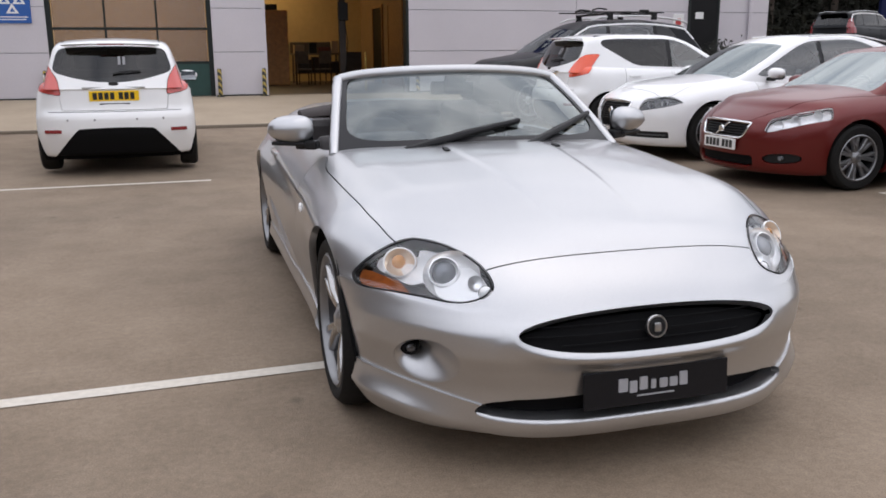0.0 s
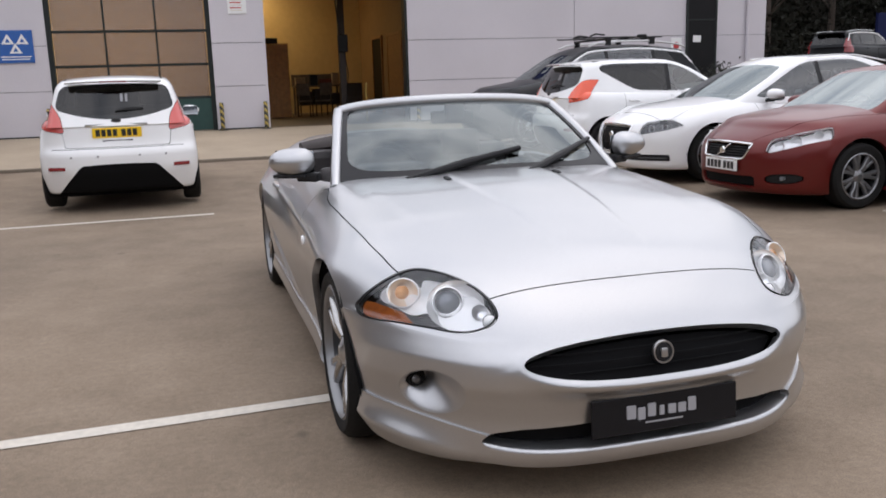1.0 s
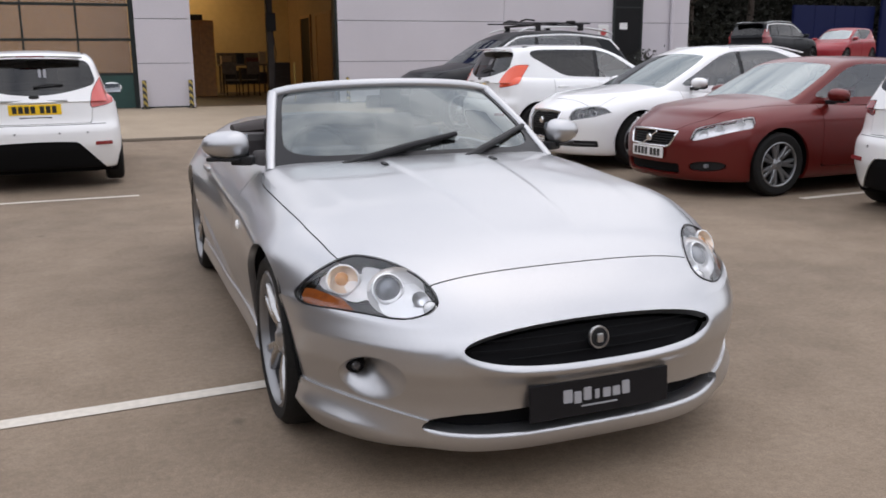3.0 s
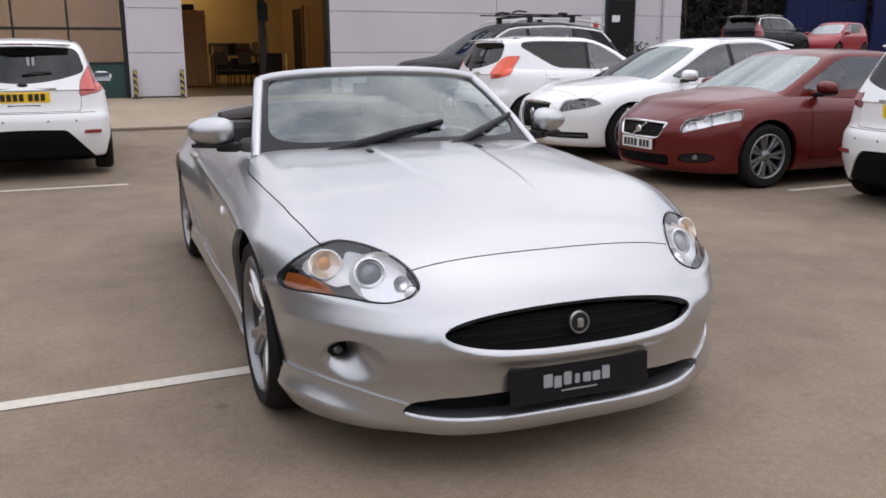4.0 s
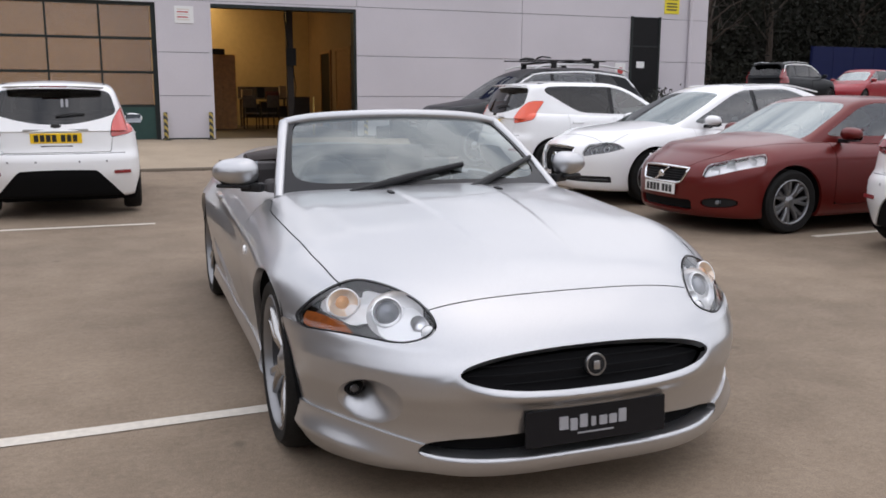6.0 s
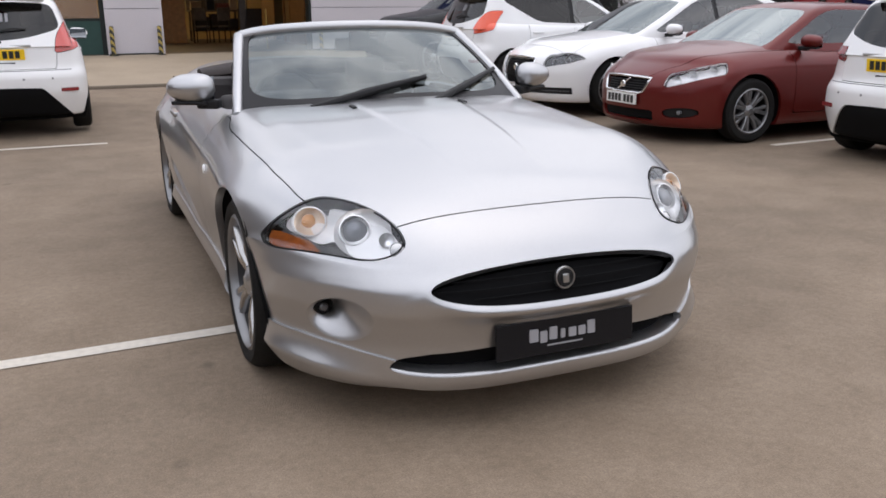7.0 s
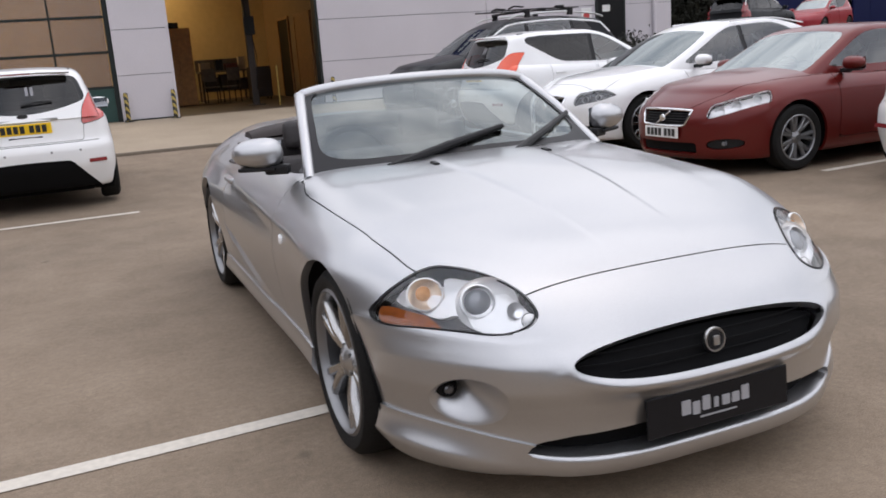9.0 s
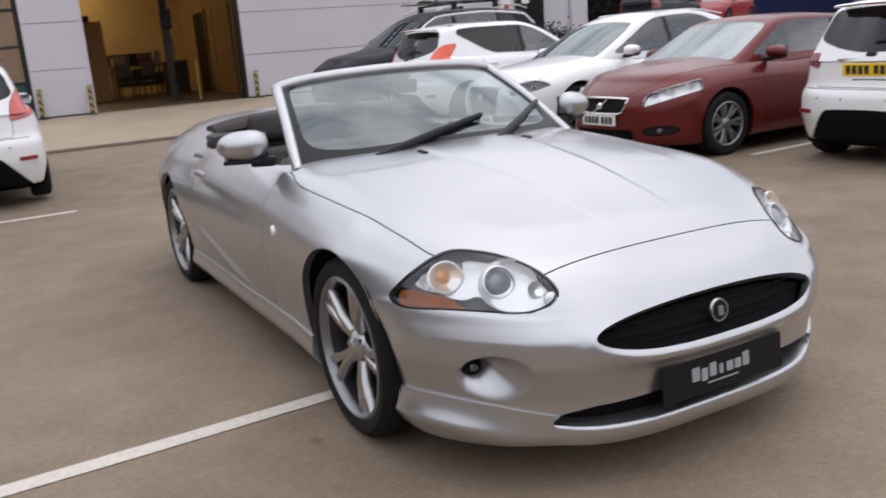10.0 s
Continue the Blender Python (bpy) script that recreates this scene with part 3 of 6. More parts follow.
HATCH = dict(
    ends=(-0.82, 3.16), floor=0.185, base=2.49, track=(0.85, 0.862), wheel=(0.305, 0.205, 0.2),
    nose=curve(0.1, -0.72, 0.3, -0.81, 0.5, -0.82, 0.65, -0.76, 0.8, -0.55), tail=curve(0.1, 3.0, 0.3, 3.1, 0.48, 3.16, 0.62, 3.155, 0.72, 3.09, 0.9, 3.06, 1.05, 3.02),
    front=(0.75, 3.0), rear=(0.42, 3.2), width=curve(-0.9, 0.8, 0, 0.86, 1.2, 0.85, 2.5, 0.865, 3.2, 0.83), tumble=curve(0.1, -0.06, 0.3, -0.01, 0.55, 0, 0.8, -0.02, 1.0, -0.06, 1.2, -0.14),
    top=curve(-0.85, 0.66, -0.5, 0.82, 0, 0.93, 0.45, 1.0, 1.5, 1.03, 3.2, 1.06), crown=curve(-0.8, 0.05, 0.5, 0.05, 3, 0.03), round=(0.18, 0.12, 0.12),
    cabin=dict(belt=0.99, half=curve(0.2, 0.70, 1.2, 0.75, 2.4, 0.76, 3.1, 0.70), lean=0.30, screen=(0.28, 0.55), back=(3.05, 1.75), bow=0.22, roof=curve(0.8, 1.38, 1.5, 1.485, 2.2, 1.49, 2.95, 1.43), arch=0.035, spine=(1.25, 2.3), mid=1.7, seat=1.35, pillars=(1.42,), cpillar=0.17, kick=0.04, lift=(1.95, 0.55), rearglass=TINTED, backlow=0.01, smile=0.3, backside=0.045, backtop=0.05),
    bonnet=lambda p: np.minimum(np.minimum(within(p, 1, -0.66, 0.5), 0.66 - np.abs(p[:, 0])), p[:, 2] - 0.7),
    doors=((0.42, 1.38), (1.42, 2.2)),
    hatch=lambda p: np.minimum.reduce([0.585 - np.abs(p[:, 0]) - 0.12 * np.clip(0.95 - p[:, 2], 0, 1), p[:, 2] - 0.70, p[:, 1] - 2.6]),
    lamps=[("tail_lamp", hatch_lamp, REDLENS, "red rear lamp cluster")],
    zones=[("rear_diffuser", lambda p: np.minimum.reduce([p[:, 1] - 2.8, 0.51 - p[:, 2] - 1.05 * np.clip(np.abs(p[:, 0]) - 0.40, 0, 1) - 0.08 * np.abs(p[:, 0]) ** 2, 0.72 - np.abs(p[:, 0])]), DARK, "black lower bumper insert", 0.012)],
    mirror=(0.78, 0.62, 1.0),
)


def hatchback(m, label, lamp_mat, lamp_top=2.0):
    lamp = lambda p: np.minimum(hatch_lamp(p), lamp_top - p[:, 2])
    spec = dict(HATCH, lamps=[("tail_lamp", lamp, lamp_mat, "red rear lamp cluster")])
    car, sh, gl, field, cf = closed_car("hatchback_car", spec, WHITE, m, label, dict(spokes=7, mat=DARKALLOY))
    at = lambda x, z: hit_shell(field, (x, 4.2, z), (0, -1, 0), 2)
    q = at(0, 0.855)
    number_plate(car, pose(0, q[1] + 0.014, 0.855, 6, 0, 180), YELLOWPLATE, INK, label="yellow rear number plate")
    q = at(0, 0.945)
    part("plate_trim", box(-0.33, 0.33, q[1] - 0.01, q[1] + 0.02, 0.93, 0.955, 0.006), SATIN, car, "bright strip over the plate")
    part("badge", lathe([(0, 0.012), (0.05, 0.01), (0.055, 0.0)], 20, "Y"), INK, car, "dark oval maker's badge").matrix_basis = pose(0, q[1] + 0.005, 0.985) @ Matrix.Diagonal((1, 1, 0.42, 1))
    for s in (-1, 1):
        q = at(s * 0.66, 0.475)
        part("rear_reflector", box(-0.095, 0.095, -0.012, 0.012, -0.02, 0.02, 0.006), DULLRED, car, "dark red bumper reflector").matrix_basis = pose(q[0], q[1], 0.475, 0, 0, -s * 20)
    # spoiler, wiper, aerial, exhaust
    y = 2.86
    part("roof_spoiler", tube([(u, y + 0.03 - 0.30 * u * u, 1.422 - 0.05 * u * u) for u in np.linspace(-0.5, 0.5, 13)], 0.07, 10, flat=0.22), WHITE, car, "", True)
    part("high_brake_lamp", box(-0.14, 0.14, y + 0.085, y + 0.103, 1.405, 1.418, 0.003), DULLRED, car)
    a = hit_shell(cf, (0.0, 4.2, 1.09), (0, -1, 0), 2)
    b = hit_shell(cf, (-0.30, 4.2, 1.115), (0, -1, 0), 2)
    part("rear_wiper", tube([(a[0], a[1] + 0.02, a[2]), ((a[0] + b[0]) / 2, (a[1] + b[1]) / 2 + 0.03, 1.12), (b[0], b[1] + 0.02, b[2])], 0.01, 6), TRIM, car)
    for x in (-0.075, -0.125):
        q = hit_shell(cf, (x, 4.2, 1.235), (0, -1, 0), 2)
        part("window_sticker", box(-0.014, 0.014, -0.0015, 0.0015, -0.05, 0.05), PALEINK, car, "pale upright window sticker").matrix_basis = pose(x, q[1] + 0.004, 1.235, 28)
    # clear reversing lens and highlight bar in each lamp, bumper seam, parking sensors
    for s in (-1, 1):
        q = at(s * 0.64, 0.965)
        part("reversing_lens", box(-0.035, 0.035, -0.006, 0.006, -0.03, 0.03, 0.005), PALERED, car, "pale reversing lens", True).matrix_basis = pose(q[0], q[1] + 0.003, 0.965, -10, 0, -s * 24)
        for x in (0.22, 0.5):
            q = at(s * x, 0.60)
            part("parking_sensor", lathe([(0, 0.004), (0.010, 0.003), (0.012, 0.0)], 12, "Y"), GREYALLOY, car).matrix_basis = pose(q[0], q[1], 0.60, 0, 0, -s * 5)
    part("bumper_seam", tube([tuple(at(x, 0.685) + np.array((0, 0.001, 0))) for x in np.linspace(-0.70, 0.70, 21)], 0.004, 6), GREYTRIM, car, "dark seam over the bumper")
    part("tailgate_handle", box(-0.16, 0.16, q[1] - 0.05, q[1] - 0.03, 0.755, 0.775, 0.004), DARK, car)
    for s in (-1, 1):
        part("roof_aerial_fin", box(s * 0.52 - 0.012, s * 0.52 + 0.012, 2.5, 2.6, 1.41, 1.455, 0.008), TRIM, car)
    return car


# red coupe ----------------------------------------------------------------
def slant(p, x0, x1, z0, z1, rise=0.0, round_=2.6):
    """A rounded slanting patch in front view, on both sides."""
    x, z = np.abs(p[:, 0]), p[:, 2]
    u = (x - (x0 + x1) / 2) / ((x1 - x0) / 2)
    mid = (z0 + z1) / 2 + rise * u
    return (1 - np.abs(u) ** round_ - np.abs((z - mid) / ((z1 - z0) / 2)) ** round_) * 0.05


COUPE = dict(
    ends=(-0.95, 3.65), floor=0.16, base=2.64, track=(0.90, 0.90), wheel=(0.325, 0.225, 0.22), category="car", trim=material("cream_leather", (0.6, 0.56, 0.48), 0.5, vary=0.1, bump=0.2, scale=120.0),
    nose=curve(0.1, -0.84, 0.25, -0.93, 0.5, -0.95, 0.65, -0.92, 0.8, -0.74), tail=curve(0.1, 3.5, 0.4, 3.63, 0.7, 3.65, 0.95, 3.56),
    front=(0.60, 2.6), rear=(0.35, 3.0), width=curve(-0.95, 0.86, 0, 0.915, 1.4, 0.905, 2.6, 0.915, 3.6, 0.85), tumble=curve(0.1, -0.05, 0.3, -0.01, 0.5, 0, 0.75, -0.015, 0.95, -0.08, 1.2, -0.2),
    top=curve(-0.95, 0.73, -0.6, 0.86, -0.3, 0.925, 0, 0.965, 0.5, 1.0, 1.2, 1.0, 2.6, 1.0, 3.2, 1.02, 3.65, 0.95), crown=curve(-0.9, 0.05, 0, 0.07, 0.6, 0.07, 3, 0.03), round=(0.14, 0.2, 0.22),
    cabin=dict(belt=0.95, half=curve(0.3, 0.72, 1.2, 0.77, 2.4, 0.77, 3.3, 0.68), lean=0.42, screen=(0.22, 0.5), back=(3.25, 0.68), bow=0.2, roof=curve(0.6, 1.33, 1.0, 1.375, 1.4, 1.395, 1.9, 1.385, 2.7, 1.27), round=0.045, arch=0.04, spine=(1.25, 1.9), mid=1.6, seat=1.45, pillars=(1.95,), cpillar=0.12, glass=GLASS),
    bonnet=lambda p: np.minimum.reduce([np.interp(p[:, 1], [-0.86, -0.62, -0.3, 0.2, 0.55], [0.32, 0.50, 0.66, 0.74, 0.76]) - np.abs(p[:, 0]), 0.55 - p[:, 1], p[:, 2] - 0.665]),
    doors=((0.55, 1.95),),
    lamps=[],
    zones=[], mirror=(0.80, 0.72, 0.99),
)


def coupe_lamp(p):
    x, y, z = np.abs(p[:, 0]), p[:, 1], p[:, 2]
    t = (x - 0.52) / 0.36
    lower = 0.565 + 0.09 * t + 0.05 * t**2
    upper = 0.695 + 0.15 * t
    return np.minimum.reduce([z - lower, upper - z, (x - 0.52) * 0.8, -0.33 - y - 0.5 * np.clip(0.72 - z, -1, 1)])


def coupe(m):
    spec = dict(COUPE)
    spec["lamps"] = [("headlamp", coupe_lamp, LENS, "clear almond-shaped headlamp")]
    spec["zones"] = [
        ("grille_opening", lambda p: np.minimum.reduce([0.355 - np.abs(p[:, 0]) - 0.35 * np.clip(0.62 - p[:, 2], 0, 1), p[:, 2] - 0.505, 0.645 - p[:, 2], -0.5 - p[:, 1]]), DARK, "dark grille opening", 0.03),
        ("lower_grille", lambda p: np.minimum.reduce([0.42 - np.abs(p[:, 0]), p[:, 2] - 0.22, 0.33 - p[:, 2], -0.5 - p[:, 1]]), DARK, "black lower intake", 0.03),
        ("fog_surround", lambda p: np.where(p[:, 1] < 0, slant(p, 0.52, 0.80, 0.27, 0.37, 0.01), -1), TRIM, "black fog lamp surround", 0.02),
    ]
    car, sh, gl, field, cf = closed_car("coupe_car", spec, RED, m, "dark red coupe parked nose out in a marked bay", dict(spokes=7, mat=GREYALLOY, twin=True))
    at = lambda x, z: hit_shell(field, (x, -2.2, z), (0, 1, 0), 2)
    q = at(0, 0.43)
    number_plate(car, pose(0, q[1] - 0.012, 0.43, 0), WHITEPLATE, INK, label="white front number plate")
    # grille frame and slats
    rim = [(0.36, 0.648), (0.352, 0.605), (0.315, 0.515), (0.28, 0.500), (0.0, 0.496), (-0.28, 0.500), (-0.315, 0.515), (-0.352, 0.605), (-0.36, 0.648), (-0.18, 0.656), (0, 0.658), (0.18, 0.656)]
    part("grille_frame", tube([tuple(at(x, z) + np.array((0, -0.006, 0))) for x, z in rim], 0.013, 8, True), CHROME, car, "bright grille frame", True)
    for i in range(5):
        z = 0.515 + i * 0.025
        w = 0.305 + 0.01 * i
        part("grille_slat", tube([tuple(at(x, z) + np.array((0, 0.012, 0))) for x in np.linspace(-w, w, 9)], 0.006, 6), TRIM, car)
    q = at(0, 0.57)
    part("grille_bar", tube([(-0.1, q[1] - 0.005, 0.505), (0.1, q[1] + 0.012, 0.64)], 0.01, 6), CHROME, car, "bright diagonal bar")
    part("badge", lathe([(0, -0.016), (0.032, -0.014), (0.04, 0.0)], 20, "Y"), CHROME, car, "round bright badge").matrix_basis = pose(0, q[1] - 0.003, 0.572)
    for s in (-1, 1):
        # headlamp inside
        for x, z, r in ((0.59, 0.638, 0.045), (0.69, 0.685, 0.05), (0.78, 0.74, 0.045)):
            q = at(s * x, z)
            part("lamp_reflector", lathe([(r, -0.01), (r * 0.8, 0.03), (r * 0.35, 0.05), (0, 0.052)], 20, "Y"), LAMPSILVER, car, "", True).matrix_basis = pose(q[0], q[1] + 0.045, z, 0, 0, s * 25)
        half, _ = sh.split(sh.kept["headlamp"], lambda p: s * p[:, 0])
        sh.make("lamp_bowl", half, PEARL, car, "bright lamp bowl", rim=0, push=0.045)
        q = at(s * 0.66, 0.325)
        part("fog_lamp", lathe([(0, -0.01), (0.022, -0.008), (0.026, 0.02)], 16, "Y"), PROJECTOR, car).matrix_basis = pose(q[0], q[1] + 0.005, 0.325, 0, 0, s * 25)
    return car


# white saloon ----------------------------------------------------------------
def saloon_lamp(p):
    x, y, z = np.abs(p[:, 0]), p[:, 1], p[:, 2]
    t = np.clip((x - 0.50 + 0.8 * np.clip(y + 0.60, 0, 1)) / 0.50, 0, 1.2)
    low = 0.585 + 0.115 * t
    return np.minimum.reduce([z - low, low + 0.145 * np.clip(1 - t**2.6, -1, 1) - z, x - 0.50, -0.15 - y])


SALOON = dict(
    ends=(-0.92, 4.04), floor=0.16, base=2.909, track=(0.905, 0.915), wheel=(0.335, 0.24, 0.23),
    nose=curve(0.1, -0.8, 0.25, -0.9, 0.5, -0.92, 0.68, -0.88, 0.85, -0.66), tail=curve(0.1, 3.85, 0.4, 4.0, 0.75, 4.04, 1.0, 3.95),
    front=(0.62, 2.8), rear=(0.35, 3.0), width=curve(-0.95, 0.88, 0, 0.935, 1.4, 0.92, 2.9, 0.94, 4.0, 0.86), tumble=curve(0.1, -0.05, 0.3, -0.01, 0.5, 0, 0.75, -0.015, 0.95, -0.08, 1.2, -0.2),
    top=curve(-0.95, 0.73, -0.6, 0.86, -0.3, 0.93, 0, 0.97, 0.5, 1.01, 1.2, 1.01, 2.9, 1.04, 3.6, 1.06, 4.04, 1.02), crown=curve(-0.9, 0.05, 0, 0.06, 0.6, 0.06, 3, 0.03), round=(0.15, 0.2, 0.2),
    cabin=dict(belt=0.97, half=curve(0.3, 0.73, 1.2, 0.79, 2.7, 0.79, 3.6, 0.70), lean=0.42, screen=(0.34, 0.48), back=(3.75, 0.49), bow=0.2, roof=curve(0.9, 1.36, 1.6, 1.50, 2.2, 1.52, 3.0, 1.41), arch=0.04, spine=(1.45, 2.3), mid=1.9, seat=1.6, pillars=(1.72, 2.75), cpillar=0.14, glass=GLASS, screenglass=DIMSCREEN),
    bonnet=lambda p: np.minimum(np.minimum(within(p, 1, -0.6, 0.6), 0.72 - np.abs(p[:, 0])), p[:, 2] - 0.62),
    doors=((0.65, 1.68), (1.74, 2.75)),
    lamps=[("headlamp", saloon_lamp, LENS, "clear slim headlamp")],
    zones=[
        ("grille_opening", lambda p: np.minimum.reduce([0.34 - np.abs(p[:, 0]) - 0.1 * np.clip(0.6 - p[:, 2], 0, 1), p[:, 2] - 0.37, 0.69 - p[:, 2], -0.5 - p[:, 1]]), DARK, "dark grille opening", 0.03),
        ("lower_intake", lambda p: np.minimum.reduce([0.80 - np.abs(p[:, 0]), p[:, 2] - 0.27, 0.345 - p[:, 2], -0.2 - p[:, 1]]), TRIM, "black lower intake", 0.02),
    ], mirror=(0.83, 0.85, 1.02),
)


def saloon(m, label):
    car, sh, gl, field, cf = closed_car("saloon_car", SALOON, WHITE, m, label, dict(spokes=10, mat=ALLOY))
    at = lambda x, z: hit_shell(field, (x, -2.2, z), (0, 1, 0), 2)
    rim = [(0.34, 0.69), (0.345, 0.60), (0.32, 0.41), (0.28, 0.37), (0, 0.365), (-0.28, 0.37), (-0.32, 0.41), (-0.345, 0.60), (-0.34, 0.69), (-0.17, 0.702), (0, 0.704), (0.17, 0.702)]
    part("grille_frame", tube([tuple(at(x, z) + np.array((0, -0.004, 0))) for x, z in rim], 0.012, 8, True), CHROME, car, "bright grille frame", True)
    for i in range(7):
        z = 0.475 + i * 0.028
        part("grille_bar", tube([tuple(at(x, z) + np.array((0, 0.014, 0))) for x in np.linspace(-0.32, 0.32, 9)], 0.005, 6), TRIM, car)
    q = at(0, 0.57)
    part("badge", lathe([(0, -0.016), (0.036, -0.014), (0.045, 0.0)], 20, "Y"), CHROME, car, "round bright badge").matrix_basis = pose(0, q[1], 0.575)
    q = at(0, 0.29)
    number_plate(car, pose(0, q[1] - 0.014, 0.29), WHITEPLATE, INK, label="white front number plate")
    for s in (-1, 1):
        for x, z, r in ((0.60, 0.655, 0.04), (0.72, 0.68, 0.038)):
            q = at(s * x, z)
            part("lamp_reflector", lathe([(r, -0.01), (r * 0.8, 0.03), (0, 0.05)], 20, "Y"), LAMPSILVER, car, "", True).matrix_basis = pose(q[0], q[1] + 0.035, z, 0, 0, s * 25)
        half, _ = sh.split(sh.kept["headlamp"], lambda p: s * p[:, 0])
        sh.make("lamp_bowl", half, HOUSING, car, "dark grey lamp bowl", rim=0, push=0.04)
        part("bumper_strip", tube([tuple(at(s * x, 0.305) + np.array((0, -0.004, 0))) for x in (0.5, 0.6, 0.7, 0.78)], 0.008, 6), GREYTRIM, car, "dark bumper strip")
    # parking sensor fin on the roof
    part("roof_aerial_fin", box(-0.02, 0.02, 2.75, 2.9, 1.40, 1.45, 0.01), WHITE, car)
    for s in (-1, 1):
        part("roof_rail", tube([(s * 0.56, y, float(SALOON["cabin"]["roof"](y)) - 0.022) for y in np.linspace(1.6, 2.9, 8)], 0.010, 6), WHITE, car)
    return car


# dark estate with a roof rack ------------------------------------------------
ESTATE = dict(
    SALOON, ends=(-0.9, 3.95), base=2.8,
    nose=curve(0.1, -0.78, 0.25, -0.87, 0.55, -0.9, 0.75, -0.85, 0.9, -0.66), tail=curve(0.1, 3.7, 0.4, 3.9, 0.75, 3.95, 1.05, 3.85),
    top=curve(-0.95, 0.78, -0.6, 0.93, 0, 1.02, 0.5, 1.08, 1.2, 1.10, 3.9, 1.14),
    cabin=dict(belt=1.06, half=curve(0.3, 0.74, 1.2, 0.79, 3.0, 0.80, 3.8, 0.74), lean=0.38, screen=(0.35, 0.55), back=(3.85, 1.1), bow=0.15, roof=curve(0.9, 1.45, 1.5, 1.57, 2.4, 1.60, 3.5, 1.52), arch=0.04, spine=(1.4, 2.9), mid=2.1, seat=1.6, pillars=(1.7, 2.7), cpillar=0.3, glass=GLASS, rearglass=TINTED, screenglass=DIMSCREEN),
    lamps=[("headlamp", saloon_lamp, LENS, "clear headlamp")], mirror=(0.84, 0.82, 1.12),
)


def estate(m):
    car, sh, gl, field, cf = closed_car("estate_car", ESTATE, BLACKP, m, "black estate car with bright window trim and roof rack", dict(spokes=5, mat=ALLOY, twin=True))
    g = ESTATE["cabin"]
    roof = lambda y: float(g["roof"](y))
    for s in (-1, 1):
        ys = np.linspace(1.35, 3.45, 12)
        rail = part("roof_rail", tube([(s * 0.60, y, roof(y) - 0.005 + 0.045 * min(1, 4 * min(y - 1.3, 3.5 - y))) for y in ys], 0.015, 8), SATIN, car, "bright roof rail", True)
        # bright trim over the side windows
        pts = []
        for y in np.linspace(0.75, 3.55, 16):
            z = min(roof(y) - 0.085, g["belt"] + (y - 0.50) * 0.52, g["belt"] + (3.78 - y) * 0.9)
            pts.append(tuple(hit_shell(cf, (s * 1.3, y, max(z, g["belt"] + 0.01)), (-s, 0, 0), 1.3) + np.array((s * 0.004, 0, 0))))
        part("window_trim", tube(pts, 0.017, 6), LAMPSILVER, car, "bright window trim", True)
    rack = part("cross_bar", box(-0.66, 0.66, 1.72, 1.80, roof(1.76) + 0.075, roof(1.76) + 0.105, 0.01), TRIM, car, "black roof rack cross bar")
    part("cross_bar", box(-0.66, 0.66, 2.66, 2.74, roof(2.7) + 0.075, roof(2.7) + 0.105, 0.01), TRIM, car, "black roof rack cross bar")
    for y in (1.76, 2.7):
        for s in (-1, 1):
            part("rack_foot", box(s * 0.60 - 0.035, s * 0.60 + 0.035, y - 0.05, y + 0.05, roof(y) - 0.01, roof(y) + 0.085, 0.012), TRIM, rack)
    for x in (-0.35, 0.3):
        tray = part("cycle_carrier", box(x - 0.045, x + 0.045, 1.2, 3.1, roof(2.2) + 0.10, roof(2.2) + 0.12, 0.008), TRIM, car, "black roof cycle carrier")
        part("carrier_arm", tube([(x, 1.55, roof(2) + 0.14), (x + 0.12, 1.6, roof(2) + 0.17), (x + 0.2, 1.75, roof(2) + 0.15)], 0.014, 6), TRIM, tray)
        part("carrier_clamp", box(x - 0.06, x + 0.06, 2.6, 2.75, roof(2) + 0.115, roof(2) + 0.16, 0.012), TRIM, tray)
    return car


# white crossover -----------------------------------------------------------------
def cross_lamp(p):
    x, y, z = np.abs(p[:, 0]), p[:, 1], p[:, 2]
    return np.minimum.reduce([x - 0.66, y - 3.05, z - 0.84, 1.36 - z])


CROSS = dict(
    HATCH, ends=(-0.88, 3.55), base=2.6, floor=0.22, wheel=(0.345, 0.23, 0.22), track=(0.9, 0.9),
    nose=curve(0.1, -0.75, 0.35, -0.87, 0.6, -0.88, 0.85, -0.78, 1.0, -0.6), tail=curve(0.1, 3.35, 0.35, 3.48, 0.55, 3.55, 0.72, 3.53, 0.82, 3.45, 1.2, 3.38),
    rear=(0.30, 3.0), width=curve(-0.9, 0.85, 0, 0.92, 1.2, 0.91, 2.6, 0.925, 3.6, 0.88),
    top=curve(-0.9, 0.85, -0.5, 0.98, 0, 1.06, 0.45, 1.1, 1.5, 1.13, 3.6, 1.16),
    cabin=dict(belt=1.1, half=curve(0.2, 0.74, 1.2, 0.79, 2.6, 0.80, 3.5, 0.74), lean=0.30, screen=(0.25, 0.58), back=(3.45, 1.9), bow=0.18, roof=curve(0.8, 1.5, 1.5, 1.63, 2.4, 1.64, 3.3, 1.56), arch=0.035, spine=(1.3, 2.7), mid=1.9, seat=1.4, pillars=(1.45, 2.45), cpillar=0.3, glass=TINTED, rearglass=TINTED, backlow=0.04, backside=0.06, backtop=0.08),
    lamps=[("tail_lamp", cross_lamp, DULLRED, "tall dark red rear lamp")],
    hatch=lambda p: np.minimum.reduce([0.66 - np.abs(p[:, 0]), p[:, 2] - 0.74, p[:, 1] - 3.0]),
    zones=[("rear_bumper_insert", lambda p: np.minimum.reduce([p[:, 1] - 3.1, 0.50 - p[:, 2] - 0.05 * np.abs(p[:, 0]), 0.85 - np.abs(p[:, 0])]), TRIM, "black lower bumper insert", 0.004)],
    mirror=(0.83, 0.65, 1.12),
)


